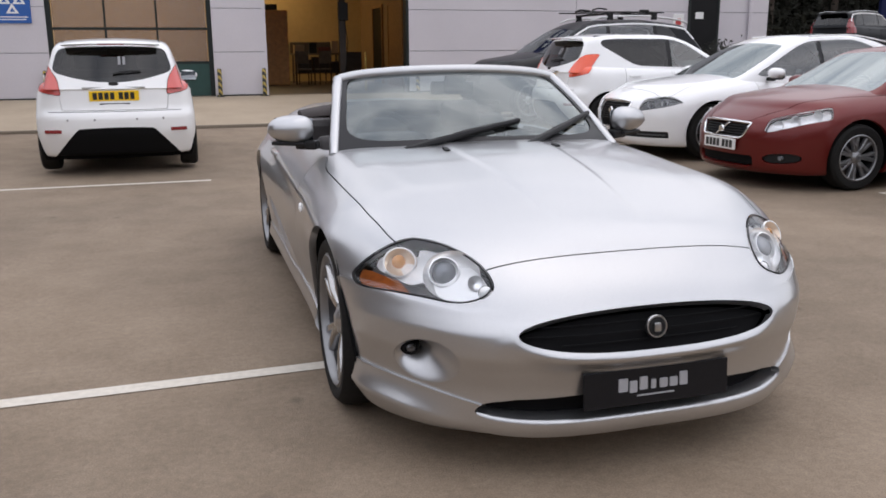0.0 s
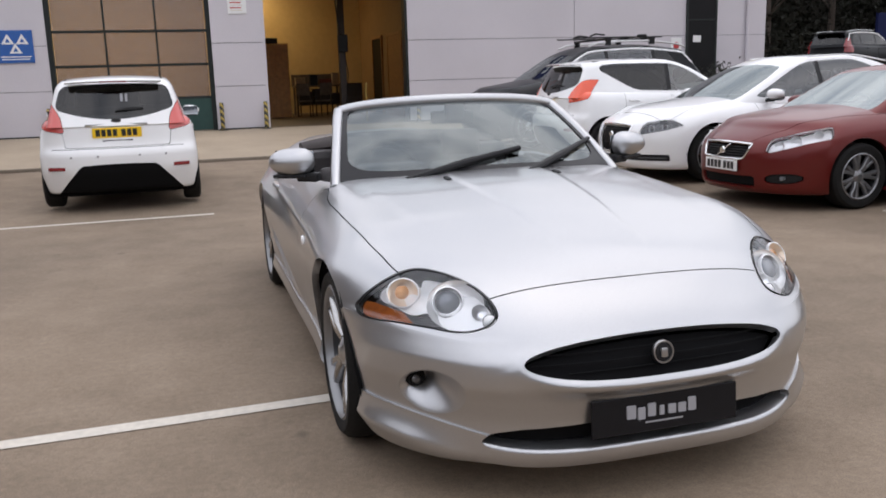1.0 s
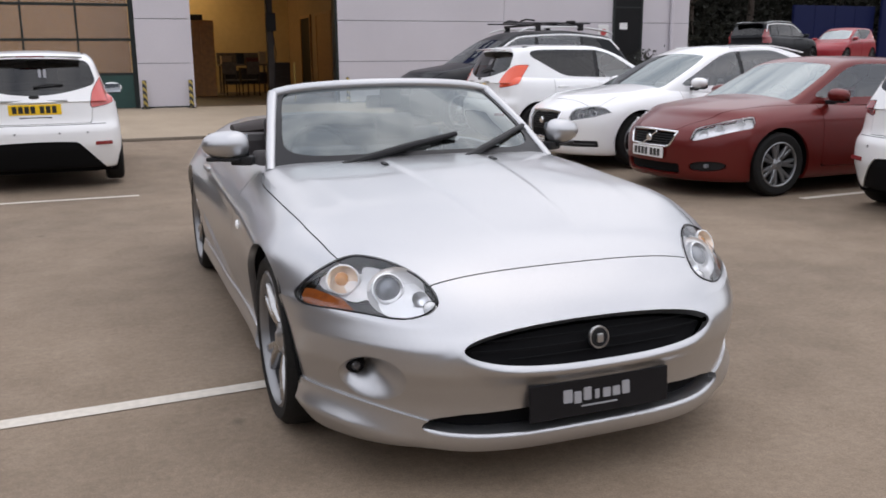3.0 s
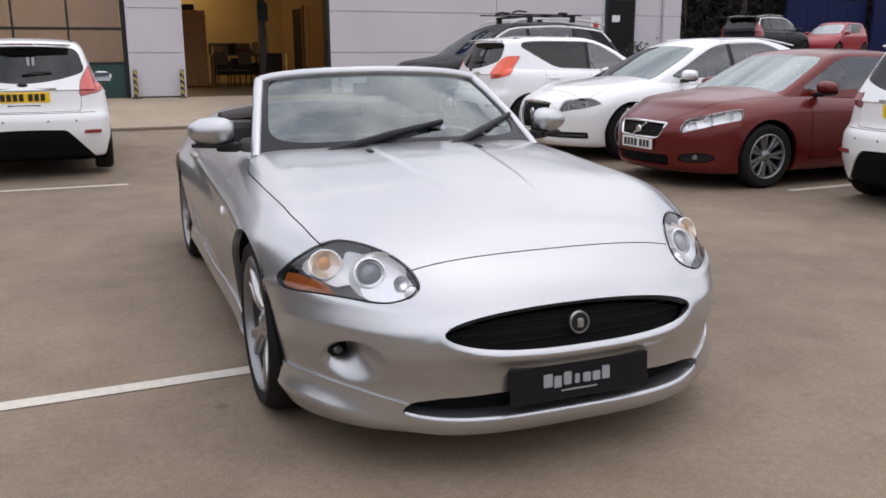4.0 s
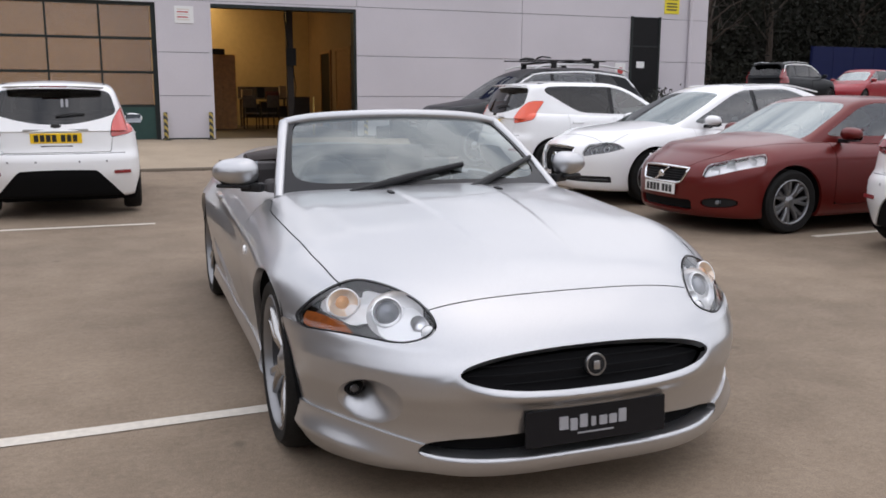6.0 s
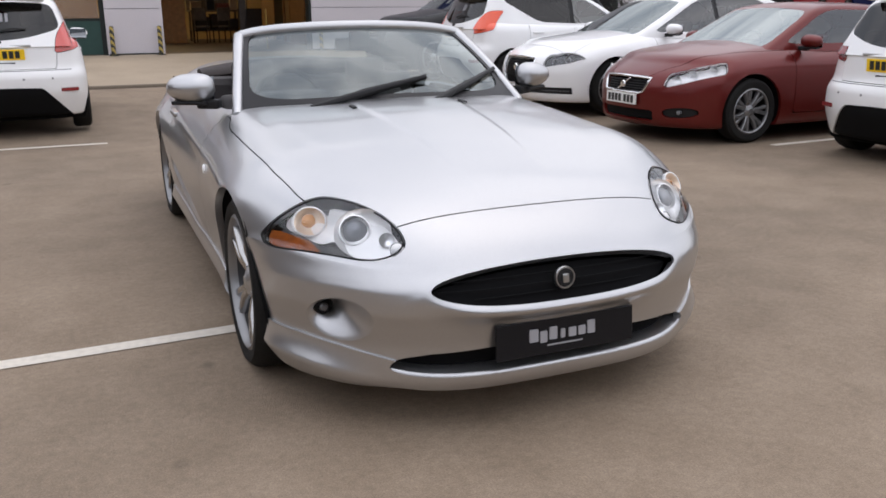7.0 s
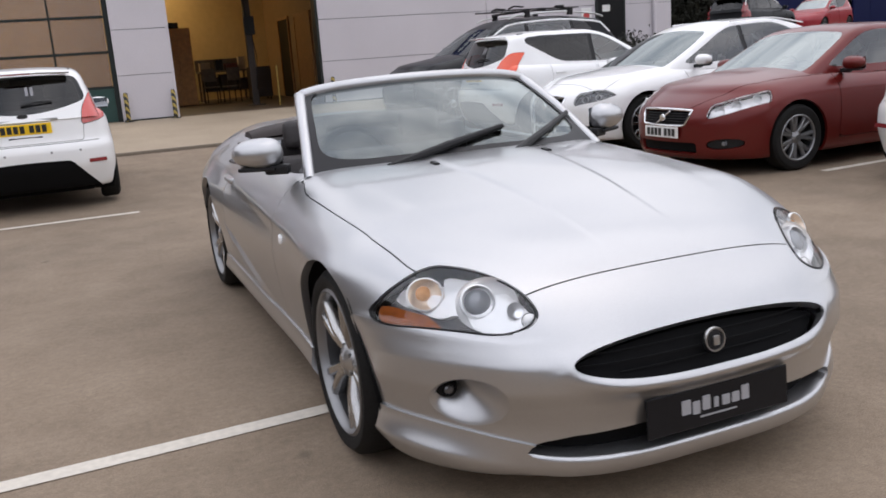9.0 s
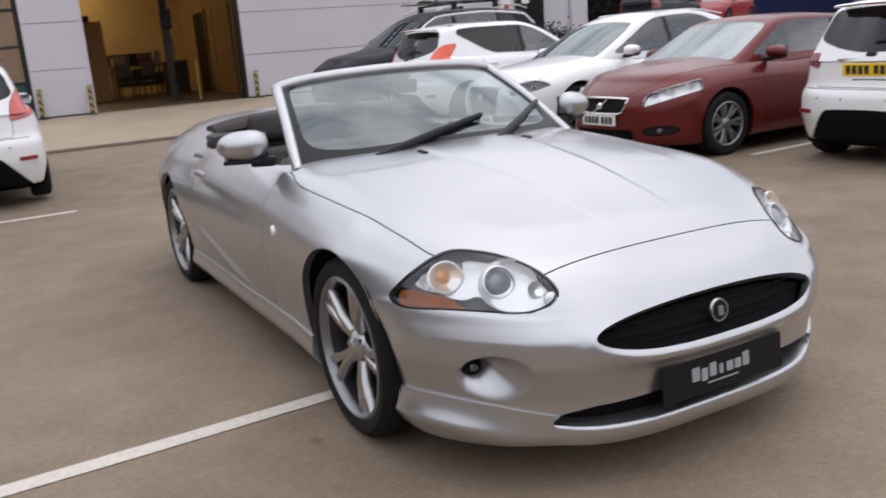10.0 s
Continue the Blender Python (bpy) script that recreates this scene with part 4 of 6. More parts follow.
def crossover(m, paint=WHITE, label="white crossover car parked tail out in a bay", name="crossover_car", plate=True):
    car, sh, gl, field, cf = closed_car(name, CROSS, paint, m, label, dict(spokes=5, mat=DARKALLOY))
    at = lambda x, z: hit_shell(field, (x, 4.5, z), (0, -1, 0), 2)
    q = at(0, 0.95)
    if plate:
        number_plate(car, pose(0, q[1] + 0.012, 0.95, 3, 0, 180), YELLOWPLATE, INK, label="yellow rear number plate")
    for s in (-1, 1):
        q = at(s * 0.72, 0.60)
        part("rear_reflector", box(-0.07, 0.07, -0.012, 0.012, -0.018, 0.018, 0.006), REDLENS, car, "red bumper reflector").matrix_basis = pose(q[0], q[1], 0.60, 0, 0, -s * 25)
        part("roof_rail", tube([(s * 0.60, y, float(CROSS["cabin"]["roof"](y)) + 0.005) for y in np.linspace(1.3, 3.1, 8)], 0.014, 6), SATIN, car)
    g = CROSS["cabin"]
    for s in (-1, 1):
        pts = []
        for y in np.linspace(0.75, 3.2, 14):
            z = max(min(float(g["roof"](y)) - 0.09, g["belt"] + (y - 0.45) * 0.55, g["belt"] + (3.3 - y) * 1.6), g["belt"] + 0.01)
            pts.append(tuple(hit_shell(cf, (s * 1.3, y, z), (-s, 0, 0), 1.3) + np.array((s * 0.004, 0, 0))))
        part("window_trim", tube(pts, 0.02, 6), LAMPSILVER, car, "bright window trim", True)
    part("roof_spoiler", box(-0.58, 0.58, 3.15, 3.42, 1.535, 1.56, 0.012), paint, car)
    return car


# ---------------------------------------------------------------- silver convertible
def power_bulge(x, y):
    """The raised middle of the bonnet, widening towards the screen, and a soft fold over each wing."""
    edge = np.interp(y, [-0.6, -0.2, 0.1, 0.45], [0.158, 0.182, 0.212, 0.245])
    t = np.clip((edge - x) / 0.032 + 0.5, 0, 1)
    fold = np.interp(y, [-0.35, 0.05, 0.4], [0.55, 0.60, 0.635])
    u = np.clip((fold - x) / 0.07 + 0.5, 0, 1)
    return 0.0065 * t * t * (3 - 2 * t) * np.clip((y + 0.66) / 0.5, 0, 1) + 0.0025 * u * u * (3 - 2 * u) * np.clip((y + 0.5) / 0.4, 0, 1)


XK_NOSE = curve(0.1, -0.87, 0.2, -0.905, 0.3, -0.908, 0.38, -0.926, 0.44, -0.943, 0.5, -0.94, 0.56, -0.90, 0.62, -0.86, 0.7, -0.785, 0.8, -0.62)


def lamp_ledge(x, y, z):
    """Under the headlamp the bumper face stands upright up to a crisp edge, and the lamp sits back on a narrow shelf."""
    line = 0.566 + 0.032 * np.clip((x - 0.6) / 0.28, 0, 1)
    fade = np.clip((x - 0.44) / 0.26, 0, 1)
    fade = fade * fade * (3 - 2 * fade) * np.clip((-0.2 - y) / 0.2, 0, 1)
    low = np.minimum(z, line)
    out = 0.42 * np.clip(XK_NOSE(low) + 0.943 - 0.16 * np.clip(low - 0.45, 0, 1), 0, 0.036) * (low > 0.45)
    return fade * out * np.exp(-((np.clip(z - line, 0, 1) / 0.010) ** 2))


def grille_lip(x, z):
    """The rolled lip that wraps the foot and the ends of the grille opening."""
    u, v = x / 0.464, (z - 0.507) / 0.061
    d = (u * u + v * v - 1) / (2 * np.sqrt((u / 0.464) ** 2 + (v / 0.061) ** 2) + 1e-6)
    low = np.clip(0.75 - (z - 0.507) / 0.05, 0, 1)
    end = np.clip((u - 0.72) / 0.34, 0, 1)
    end = 1 - 0.8 * end * end * (3 - 2 * end)
    return 0.023 * low * end * np.where(d < 0.016, np.exp(-(((d - 0.016) / 0.013) ** 2)), np.exp(-(((d - 0.016) / (0.010 + 0.014 * end)) ** 2)))


def door_sill(y, z):
    """A crease that rises over the foot of the door towards the rear wheel."""
    d = z - 0.305 - 0.19 * np.clip((y - 1.15) / 1.0, 0, 1)
    fade = np.clip((y - 1.0) / 0.35, 0, 1) * np.clip((2.25 - y) / 0.3, 0, 1)
    return 0.016 * fade * np.where(d > 0, np.exp(-((d / 0.012) ** 2)), np.exp(-np.abs(d) / 0.06))


XK = dict(
    ends=(-0.95, 3.87), floor=0.162, tuck=curve(0.5, 0.0, 1.8, 0.05, 2.4, 0.42, 3.9, 0.45), crease=curve(0.2, 0.705, 0.6, 0.72, 2.2, 0.80, 3.0, 0.82), base=2.752, track=(0.912, 0.903), wheel=(0.338, 0.262, 0.25), bulge=power_bulge,
    nose=XK_NOSE,
    tail=curve(0.1, 3.65, 0.35, 3.84, 0.6, 3.87, 0.85, 3.80, 1.0, 3.7),
    front=(0.78, 3.47), rear=(0.55, 3.0), width=curve(-0.95, 0.90, -0.4, 0.905, 0, 0.948, 0.7, 0.925, 1.5, 0.925, 2.3, 0.927, 2.75, 0.936, 3.3, 0.87, 3.9, 0.75),
    tumble=curve(0.1, -0.075, 0.2, -0.05, 0.45, -0.012, 0.6, 0.002, 0.75, -0.026, 0.88, -0.08, 1.0, -0.16),
    top=curve(-0.95, 0.585, -0.8, 0.665, -0.6, 0.752, -0.43, 0.797, 0, 0.882, 0.5, 0.935, 0.9, 0.95, 1.5, 0.945, 2.2, 0.985, 2.6, 1.025, 3.0, 1.02, 3.4, 0.98, 3.9, 0.87),
    ledge=lamp_ledge, lip=grille_lip, sill=door_sill, crown=curve(-0.8, 0.03, -0.1, 0.042, 0.3, 0.056, 0.6, 0.05, 1.5, 0.03, 3.5, 0.06), round=(0.05, 0.25, 0.17),
)


def xk_lamp(p):
    """An egg on its side in front view, round towards the nose and drawn out towards the wheel."""
    dx = np.abs(p[:, 0]) - 0.675
    z = p[:, 2] - 0.645 + 0.042 * np.clip(dx / 0.19, 0, 1) ** 1.6
    a = np.where(dx < 0, 0.178, 0.203)
    b = np.where(z > 0, 0.10, 0.062 - 0.022 * np.clip((dx + 0.07) / 0.2, 0, 1))
    return np.where(p[:, 1] < -0.2, 1 - np.abs(dx / a) ** np.where(dx < 0, 2.0, 1.65) - (z / b) ** 2, -1) * 0.06


def convertible():
    car = tagged(empty("convertible_car", Matrix.Identity(4)), "silver two-door convertible with its roof folded down, parked in the yard", "car")
    c = XK
    field, parts = car_field(c)
    zs = np.concatenate([np.linspace(0.05, 0.80, 80), np.linspace(0.80, 1.05, 16)[1:]])
    sh = Shell(field, (-1.05, -1.0, 0.05), (1.05, 3.95, 1.05), (-0.35, 3.1, 0.5), None, (np.linspace(-1.05, 1.05, 151), np.linspace(-1.0, 3.95, 191), zs))
    polys, _ = sh.split(sh.polys, arches(c, 0.037))
    # cockpit
    _, polys = sh.split(polys, lambda p: np.minimum(1 - np.abs((p[:, 1] - 1.64) / 0.90) ** 7 - np.abs(p[:, 0] / 0.765) ** 7, p[:, 2] - 0.75))
    # openings in the nose
    grille = lambda p: np.where(p[:, 1] < -0.4, 1 - np.abs(p[:, 0] / 0.464) ** 2.3 - ((p[:, 2] - 0.507) / 0.061) ** 2, -1) * 0.04
    ins, polys = sh.split(polys, grille)
    sh.make("grille_backing", ins, DARK, car, "dark grille opening", rim=0, push=0.05)
    def intake(p):
        x = np.abs(p[:, 0])
        up = np.interp(x, [0, 0.27, 0.46, 0.53, 0.555, 0.57, 0.576], [0.302, 0.30, 0.290, 0.277, 0.268, 0.256, 0.243])
        low = np.interp(x, [0, 0.3, 0.5, 0.55, 0.57, 0.576], [0.222, 0.222, 0.222, 0.226, 0.234, 0.243])
        return np.where(p[:, 1] < -0.2, np.minimum.reduce([up - p[:, 2], p[:, 2] - low, 0.576 - x]), -1)

    ins, polys = sh.split(polys, intake)
    sh.make("intake_backing", ins, DARK, car, "black lower intake", rim=0, push=0.06)
    # headlamps
    ins, polys = sh.panel(polys, xk_lamp, 0.006)
    for s in (-1, 1):
        half, _ = sh.split(ins, lambda p: s * p[:, 0])
        lamp = sh.make("headlamp", half, LENS, car, "clear oval headlamp with amber indicator", rim=0.0)
        lamp.visible_shadow = False
        sh.make("lamp_seal", half, HOUSING, lamp, "dark lamp housing", rim=0, push=0.055)
        def spot(u, z, deep):
            q = Vector(hit_shell(field, (s * u, -2.0, z), (0, 1, 0), 2))
            g = Vector([field(np.array([q + d]))[0] - field(np.array([q - d]))[0] for d in (Vector((1e-3, 0, 0)), Vector((0, 1e-3, 0)), Vector((0, 0, 1e-3)))]).normalized()
            return q + g * deep, -g

        def bowl(name, u, z, r, mat, deep, profile, lab="", sx=1.0):
            ob = part(name, lathe([(r * k, r * d) for k, d in profile], 28, "Z"), mat, lamp, lab, True, 50)
            q, n = spot(u, z, deep)
            n = (n * 0.55 + Vector((s * 0.1, -0.75, 0.12))).normalized()
            side = Vector((0, 0, 1)).cross(n).normalized()
            ob.matrix_basis = Matrix.Translation(q) @ Matrix((side, n.cross(side), n)).transposed().to_4x4() @ Matrix.Diagonal((sx, 1, 1, 1))
            return ob

        bowl("main_reflector", 0.61, 0.675, 0.083, PEARL, 0.035, ((1.0, 0.15), (0.9, 0.05), (0.7, -0.1), (0.5, -0.12)), "bright lamp bowl", 1.15)
        bowl("lamp_ring", 0.63, 0.678, 0.053, PEARL, 0.025, ((1.0, 0.0), (0.97, 0.2), (0.9, 0.22), (0.86, 0.1), (0.84, -0.2)), "bright projector ring")
        bowl("projector_lens", 0.63, 0.678, 0.041, PROJECTOR, 0.026, ((1.0, -0.1), (0.9, 0.15), (0.6, 0.35), (0, 0.45)), "dark glass projector")
        bowl("indicator_bowl", 0.748, 0.685, 0.05, AMBERCHROME, 0.021, ((1.0, 0.2), (0.8, 0.0), (0.4, -0.2), (0, -0.25)), "indicator bowl", 1.1)
        bowl("indicator_bulb", 0.755, 0.691, 0.026, PALEAMBER, 0.026, ((1.0, -0.2), (0.9, 0.3), (0.5, 0.6), (0, 0.7)), "amber bulb cover")
        bowl("indicator_bezel", 0.750, 0.685, 0.053, LAMPSILVER, 0.017, ((1.0, 0.0), (0.98, 0.16), (0.9, 0.18), (0.86, 0.02)), "pale ring round the indicator", 1.1)
        bowl("side_light", 0.797, 0.672, 0.026, LAMPSILVER, 0.025, ((1.0, 0.2), (0.7, 0.0), (0, -0.2)))
        bowl("cornering_light", 0.545, 0.655, 0.026, MASK, 0.028, ((1.0, 0.2), (0.7, 0.0), (0, -0.2)))
        bowl("washer_cap", 0.525, 0.622, 0.022, WHITE, 0.006, ((1.0, 0.0), (0.9, 0.12), (0, 0.2)), "round washer cap")
        bowl("washer_seam", 0.525, 0.622, 0.0245, MESHBLACK, 0.006, ((1.0, 0.0), (0.97, 0.06), (0.92, 0.0)))
        amber, _ = sh.split(half, lambda p: np.minimum.reduce([xk_lamp(p) - 0.004, np.abs(p[:, 0]) - 0.735 - 0.8 * (p[:, 2] - 0.59), 0.640 - 0.19 * np.clip(0.83 - np.abs(p[:, 0]), 0, 1) - p[:, 2]]))
        if amber:
            sh.make("amber_strip", amber, AMBER, lamp, "amber side marker", rim=0, push=0.012)
        ring = []
        for t in np.linspace(0, 2 * math.pi, 49)[:-1]:
            dx = 0.200 * math.cos(t) ** 1.21 if math.cos(t) > 0 else 0.174 * math.cos(t)
            b = 0.098 if math.sin(t) > 0 else 0.060 - 0.022 * min(max((dx + 0.07) / 0.2, 0), 1)
            ring.append(hit_shell(field, (s * (0.675 + dx), -2.0, 0.645 - 0.042 * min(max(dx / 0.19, 0), 1) ** 1.6 + b * math.sin(t)), (0, 1, 0), 2))
        part("lamp_gasket", tube(ring, 0.0033, 6, True), MESHBLACK, lamp, "thin black lamp gasket", True)
        def mask(p):
            """Bright mask: a disc round the projector, all that lies inboard of it, the indicator and a small side chamber."""
            x, z = np.abs(p[:, 0]), p[:, 2]
            shape = np.maximum.reduce([
                0.080 - np.hypot(x - 0.622, z - 0.674), np.minimum(0.622 - x, z - 0.594 - 0.25 * np.clip(x - 0.55, 0, 1)),
                np.minimum(0.034 - np.abs(z - 0.676), within(p * np.sign(p[:, :1] + 1e-9), 0, 0.62, 0.745)),
                0.054 - np.hypot(x - 0.750, z - 0.683), 0.029 - np.hypot(x - 0.801, z - 0.674)])
            return np.minimum(xk_lamp(p) - 0.007, shape)

        chrome, _ = sh.split(half, mask)
        if chrome:
            sh.make("lamp_mask", chrome, PEARL, lamp, "bright lamp mask", rim=0.02, push=0.036)
    # fog lamp recesses
    def fog(p):
        x, z = np.abs(p[:, 0]), p[:, 2]
        return np.where(p[:, 1] < -0.3, 1 - ((x - 0.706) / 0.084) ** 2 - ((z - 0.393) / 0.078) ** 2, -1) * 0.04

    ins, polys = sh.split(polys, fog)
    for s in (-1, 1):
        nr, nt = 14, 36
        rim_pts = [Vector(hit_shell(field, (s * (0.706 + 0.084 * math.cos(t)), -2.0, 0.393 + 0.078 * math.sin(t)), (0, 1, 0), 2)) for t in np.linspace(0, 2 * math.pi, nt + 1)[:-1]]
        mid = sum(rim_pts, Vector()) / nt
        deep = mid + Vector((s * -0.002, 0.096, 0.038))
        verts, faces = [], []
        for i in range(nr + 1):
            k = i / nr
            for q in rim_pts:
                flat_ = q.lerp(mid, k)
                sink = 0.15 * (1 - (1 - k) ** 2) + 0.85 * k * k * (3 - 2 * k)
                verts.append(flat_ + (deep - mid) * sink * (1.0 - 0.12 * k * k))
        for i in range(nr):
            for j in range(nt):
                h = (j + 1) % nt
                faces.append((i * nt + j, i * nt + h, (i + 1) * nt + h, (i + 1) * nt + j))
        mesh_object("fog_recess", verts, faces, SILVER, car, "scooped fog lamp recess")
        fl = part("fog_lamp", lathe([(0, -0.010), (0.010, -0.008), (0.015, -0.002), (0.016, 0.03)], 20, "Y"), FOGLENS, car, "small round fog lamp", True)
        fl.matrix_basis = pose(deep.x + s * 0.040, deep.y - 0.038, deep.z - 0.012, 0, 0, s * 8)
        part("lamp_surround", lathe([(0.016, 0.0), (0.021, -0.003), (0.026, 0.006), (0.034, 0.03)], 20, "Y"), DARK, fl, "black lamp surround", True)
    # lower apron in front
    line = lambda x: np.interp(x, [0.5, 0.54, 0.556, 0.62, 0.7, 0.8, 0.88], [0.20, 0.215, 0.266, 0.281, 0.298, 0.314, 0.321])
    ins, polys = sh.split(polys, lambda p: np.minimum(line(np.abs(p[:, 0])) - p[:, 2], -0.30 - p[:, 1]))

    def apron_push(v):
        """Out at once at the crisp upper edge, then over a soft ridge that fades towards the intake, and under."""
        x, z = np.abs(v[:, 0]), v[:, 2]
        ridge = np.interp(x, [0.6, 0.75, 0.9], [0.200, 0.225, 0.25])
        k = np.clip((x - 0.60) / 0.16, 0, 1)
        out = np.where(z > ridge, np.clip((line(x) - z) / (line(x) - ridge + 1e-6), 0, 1) ** 1.8, np.exp(-(((ridge - z) / 0.045) ** 2)))
        return -0.008 - 0.026 * k * out

    sh.make("front_apron", ins, SILVER, car, "silver lower front apron", rim=0.03, push=apron_push)
    # bumper corners, a hair proud of the wings along a seam from the wheel arch to the headlamp
    seam = lambda p: 0.566 + 0.032 * np.clip((np.abs(p[:, 0]) - 0.6) / 0.28, 0, 1) - p[:, 2]
    ins, polys = sh.split(polys, lambda p: np.minimum.reduce([seam(p), np.abs(p[:, 0]) - 0.46, -0.28 - p[:, 1]]))
    for s in (-1, 1):
        half, _ = sh.split(ins, lambda p: s * p[:, 0])
        sh.make("bumper_corner", half, SILVER, car, "silver bumper corner under the headlamp", rim=0.012, push=lambda v: -0.004 * np.clip((np.abs(v[:, 0]) - 0.47) / 0.14, 0, 1) * np.clip((v[:, 2] - 0.33) / 0.1, 0, 1))
    # bonnet
    bonnet_edge = curve(-0.69, 0.52, -0.41, 0.742, -0.30, 0.767, -0.15, 0.794, 0.05, 0.806, 0.3, 0.809, 0.52, 0.810, 0.62, 0.804, 0.75, 0.775)

    def bonnet(p):
        x, y, z = np.abs(p[:, 0]), p[:, 1], p[:, 2]
        edge = bonnet_edge(y)
        return np.minimum.reduce([edge - x, y + 0.685 - 0.01 * x**2, 0.60 + 0.33 * x**2 - y, z - 0.5])

    ins, polys = sh.panel(polys, bonnet, 0.0045)
    sh.make("bonnet", ins, SILVER, car, "long silver bonnet")
    # doors
    door_f = lambda p: np.minimum.reduce([p[:, 1] - 0.83, 2.12 - 0.12 * np.clip(p[:, 2] - 0.6, -1, 1) - p[:, 1], p[:, 2] - 0.30, np.abs(p[:, 0]) - 0.5])
    ins, polys = sh.panel(polys, door_f, 0.005)
    for s in (-1, 1):
        half, _ = sh.split(ins, lambda p: s * p[:, 0])
        door = sh.make("door", half, SILVER, car)
        q = hit_shell(field, (s * 1.4, 1.98, 0.78), (-s, 0, 0))
        part("door_handle", box(q[0] - 0.02, q[0] + 0.02, q[1] - 0.1, q[1] + 0.1, q[2] - 0.014, q[2] + 0.014, 0.01), SILVER, door)
    # side skirts
    skirt = lambda p: np.minimum.reduce([0.285 - p[:, 2], p[:, 1] - 0.25, 2.5 - p[:, 1], np.abs(p[:, 0]) - 0.6])
    ins, polys = sh.split(polys, skirt)
    for s in (-1, 1):
        half, _ = sh.split(ins, lambda p: s * p[:, 0])
        sh.make("side_skirt", half, SILVER, car, rim=0.03, push=lambda v: -0.006 - 0.022 * np.exp(-(((v[:, 2] - 0.215) / 0.04) ** 2)))
    boot = lambda p: np.minimum.reduce([p[:, 1] - 2.95, 0.66 - np.abs(p[:, 0]), p[:, 2] - 0.7])
    ins, polys = sh.panel(polys, boot, 0.007)
    sh.make("boot_lid", ins, SILVER, car)
    sh.make("body", polys, SILVER, car, rim=0.03)
    return car, field


def xk_fittings(car, field):
    at = lambda x, z: hit_shell(field, (x, -2.2, z), (0, 1, 0), 2)
    # grille mesh, emblem, plate, splitter
    for i in range(4):
        z = 0.465 + 0.028 * i
        w = 0.46 * math.sqrt(max(0.05, 1 - ((z - 0.507) / 0.062) ** 2)) - 0.02
        part("grille_bar", tube([tuple(at(x, z) + np.array((0, 0.04, 0))) for x in np.linspace(-w, w, 15)], 0.003, 6), DARK, car)
    q = at(0, 0.50)
    em = part("emblem", lathe([(0.0, -0.012), (0.031, -0.010), (0.032, -0.014), (0.036, -0.014), (0.038, -0.010), (0.038, -0.003)], 28, "Y"), SATIN, car, "round bright nose emblem", True)
    em.matrix_basis = pose(0, q[1] + 0.03, 0.505, -8)
    part("emblem_face", lathe([(0, -0.0125), (0.026, -0.0118), (0.0315, -0.0105)], 20, "Y"), TRIM, em)
    part("emblem_relief", box(-0.012, 0.012, -0.019, -0.014, -0.016, 0.014, 0.005), SATIN, em, "small bright relief", True)
    plate = number_plate(car, pose(0, -0.93, 0.318, -4), BLACKPLATE, PALEINK, "show_plate", bars=0, w=0.525, h=0.122, label="black dealer show plate with pale lettering")
    for i, (w, h, dz) in enumerate(((0.034, 0.044, 0.002), (0.028, 0.04, -0.006), (0.03, 0.044, 0.002), (0.018, 0.032, -0.004), (0.03, 0.032, -0.004), (0.03, 0.032, -0.004), (0.03, 0.046, 0.003))):
        x = -0.125 + i * 0.0365
        part("plate_bar", box(x - w / 2, x + w / 2, -0.006, -0.003, dz - h / 2 + 0.008, dz + h / 2 + 0.008, 0.003, 1), PALEINK, plate)
    part("plate_bar", box(-0.075, 0.06, -0.006, -0.003, -0.032, -0.027), PALEINK, plate)
    # splitter: a flat shelf, a crisp front edge and a face that turns under
    bm, rows = bmesh.new(), []
    for x in np.linspace(-0.59, 0.59, 61):
        y, yd = at(x, 0.2)[1], (at(x + 0.01, 0.2)[1] - at(x - 0.01, 0.2)[1]) / 0.02
        n, e = Vector((yd, -1, 0)).normalized(), (abs(x) / 0.59) ** 6
        k = 1 - 0.75 * e
        rows.append([bm.verts.new(Vector((x, y, z + 0.018 * e)) + n * (o * k if o > 0 else o)) for o, z in ((-0.07, 0.224), (0.006, 0.2235), (0.012, 0.2205), (0.017, 0.215), (0.0188, 0.208), (0.015, 0.187), (0.009, 0.169), (0.0, 0.158), (-0.05, 0.152))])
    for p, q in zip(rows, rows[1:]):
        for i in range(8):
            bm.faces.new((p[i], p[i + 1], q[i + 1], q[i]))
    bmesh.ops.recalc_face_normals(bm, faces=bm.faces[:])
    part("front_splitter", bm, SILVER, car, "silver front splitter lip", True, 40)
    # windscreen frame and glass

    def pane(u, v, grow=0.0):
        """A bowed, raked pane: u across -1 to 1, v up 0 to 1."""
        half = 0.735 + (0.60 - 0.735) * v + grow
        y = 0.60 + 0.62 * v + (0.20 - 0.05 * v) * u * u
        z = 0.925 + 0.345 * v - (0.04 - 0.008 * v) * u * u
        z += 0.02 * math.sin(math.pi * v)
        return Vector((u * half, y, z))

    n, k = 24, 12
    verts = [pane(-1 + 2 * i / n, j / k) for j in range(k + 1) for i in range(n + 1)]
    faces = [(j * (n + 1) + i, j * (n + 1) + i + 1, (j + 1) * (n + 1) + i + 1, (j + 1) * (n + 1) + i) for j in range(k) for i in range(n)]
    glass = mesh_object("windscreen", verts, faces, RAKED, car, "raked clear windscreen")
    glass.visible_shadow = False
    edge = [pane(-1, v) for v in np.linspace(0, 0.94, 10)] + [pane(u, 1 - 0.06 * u**8) for u in np.linspace(-0.98, 0.98, 25)] + [pane(1, v) for v in np.linspace(0.94, 0, 10)]
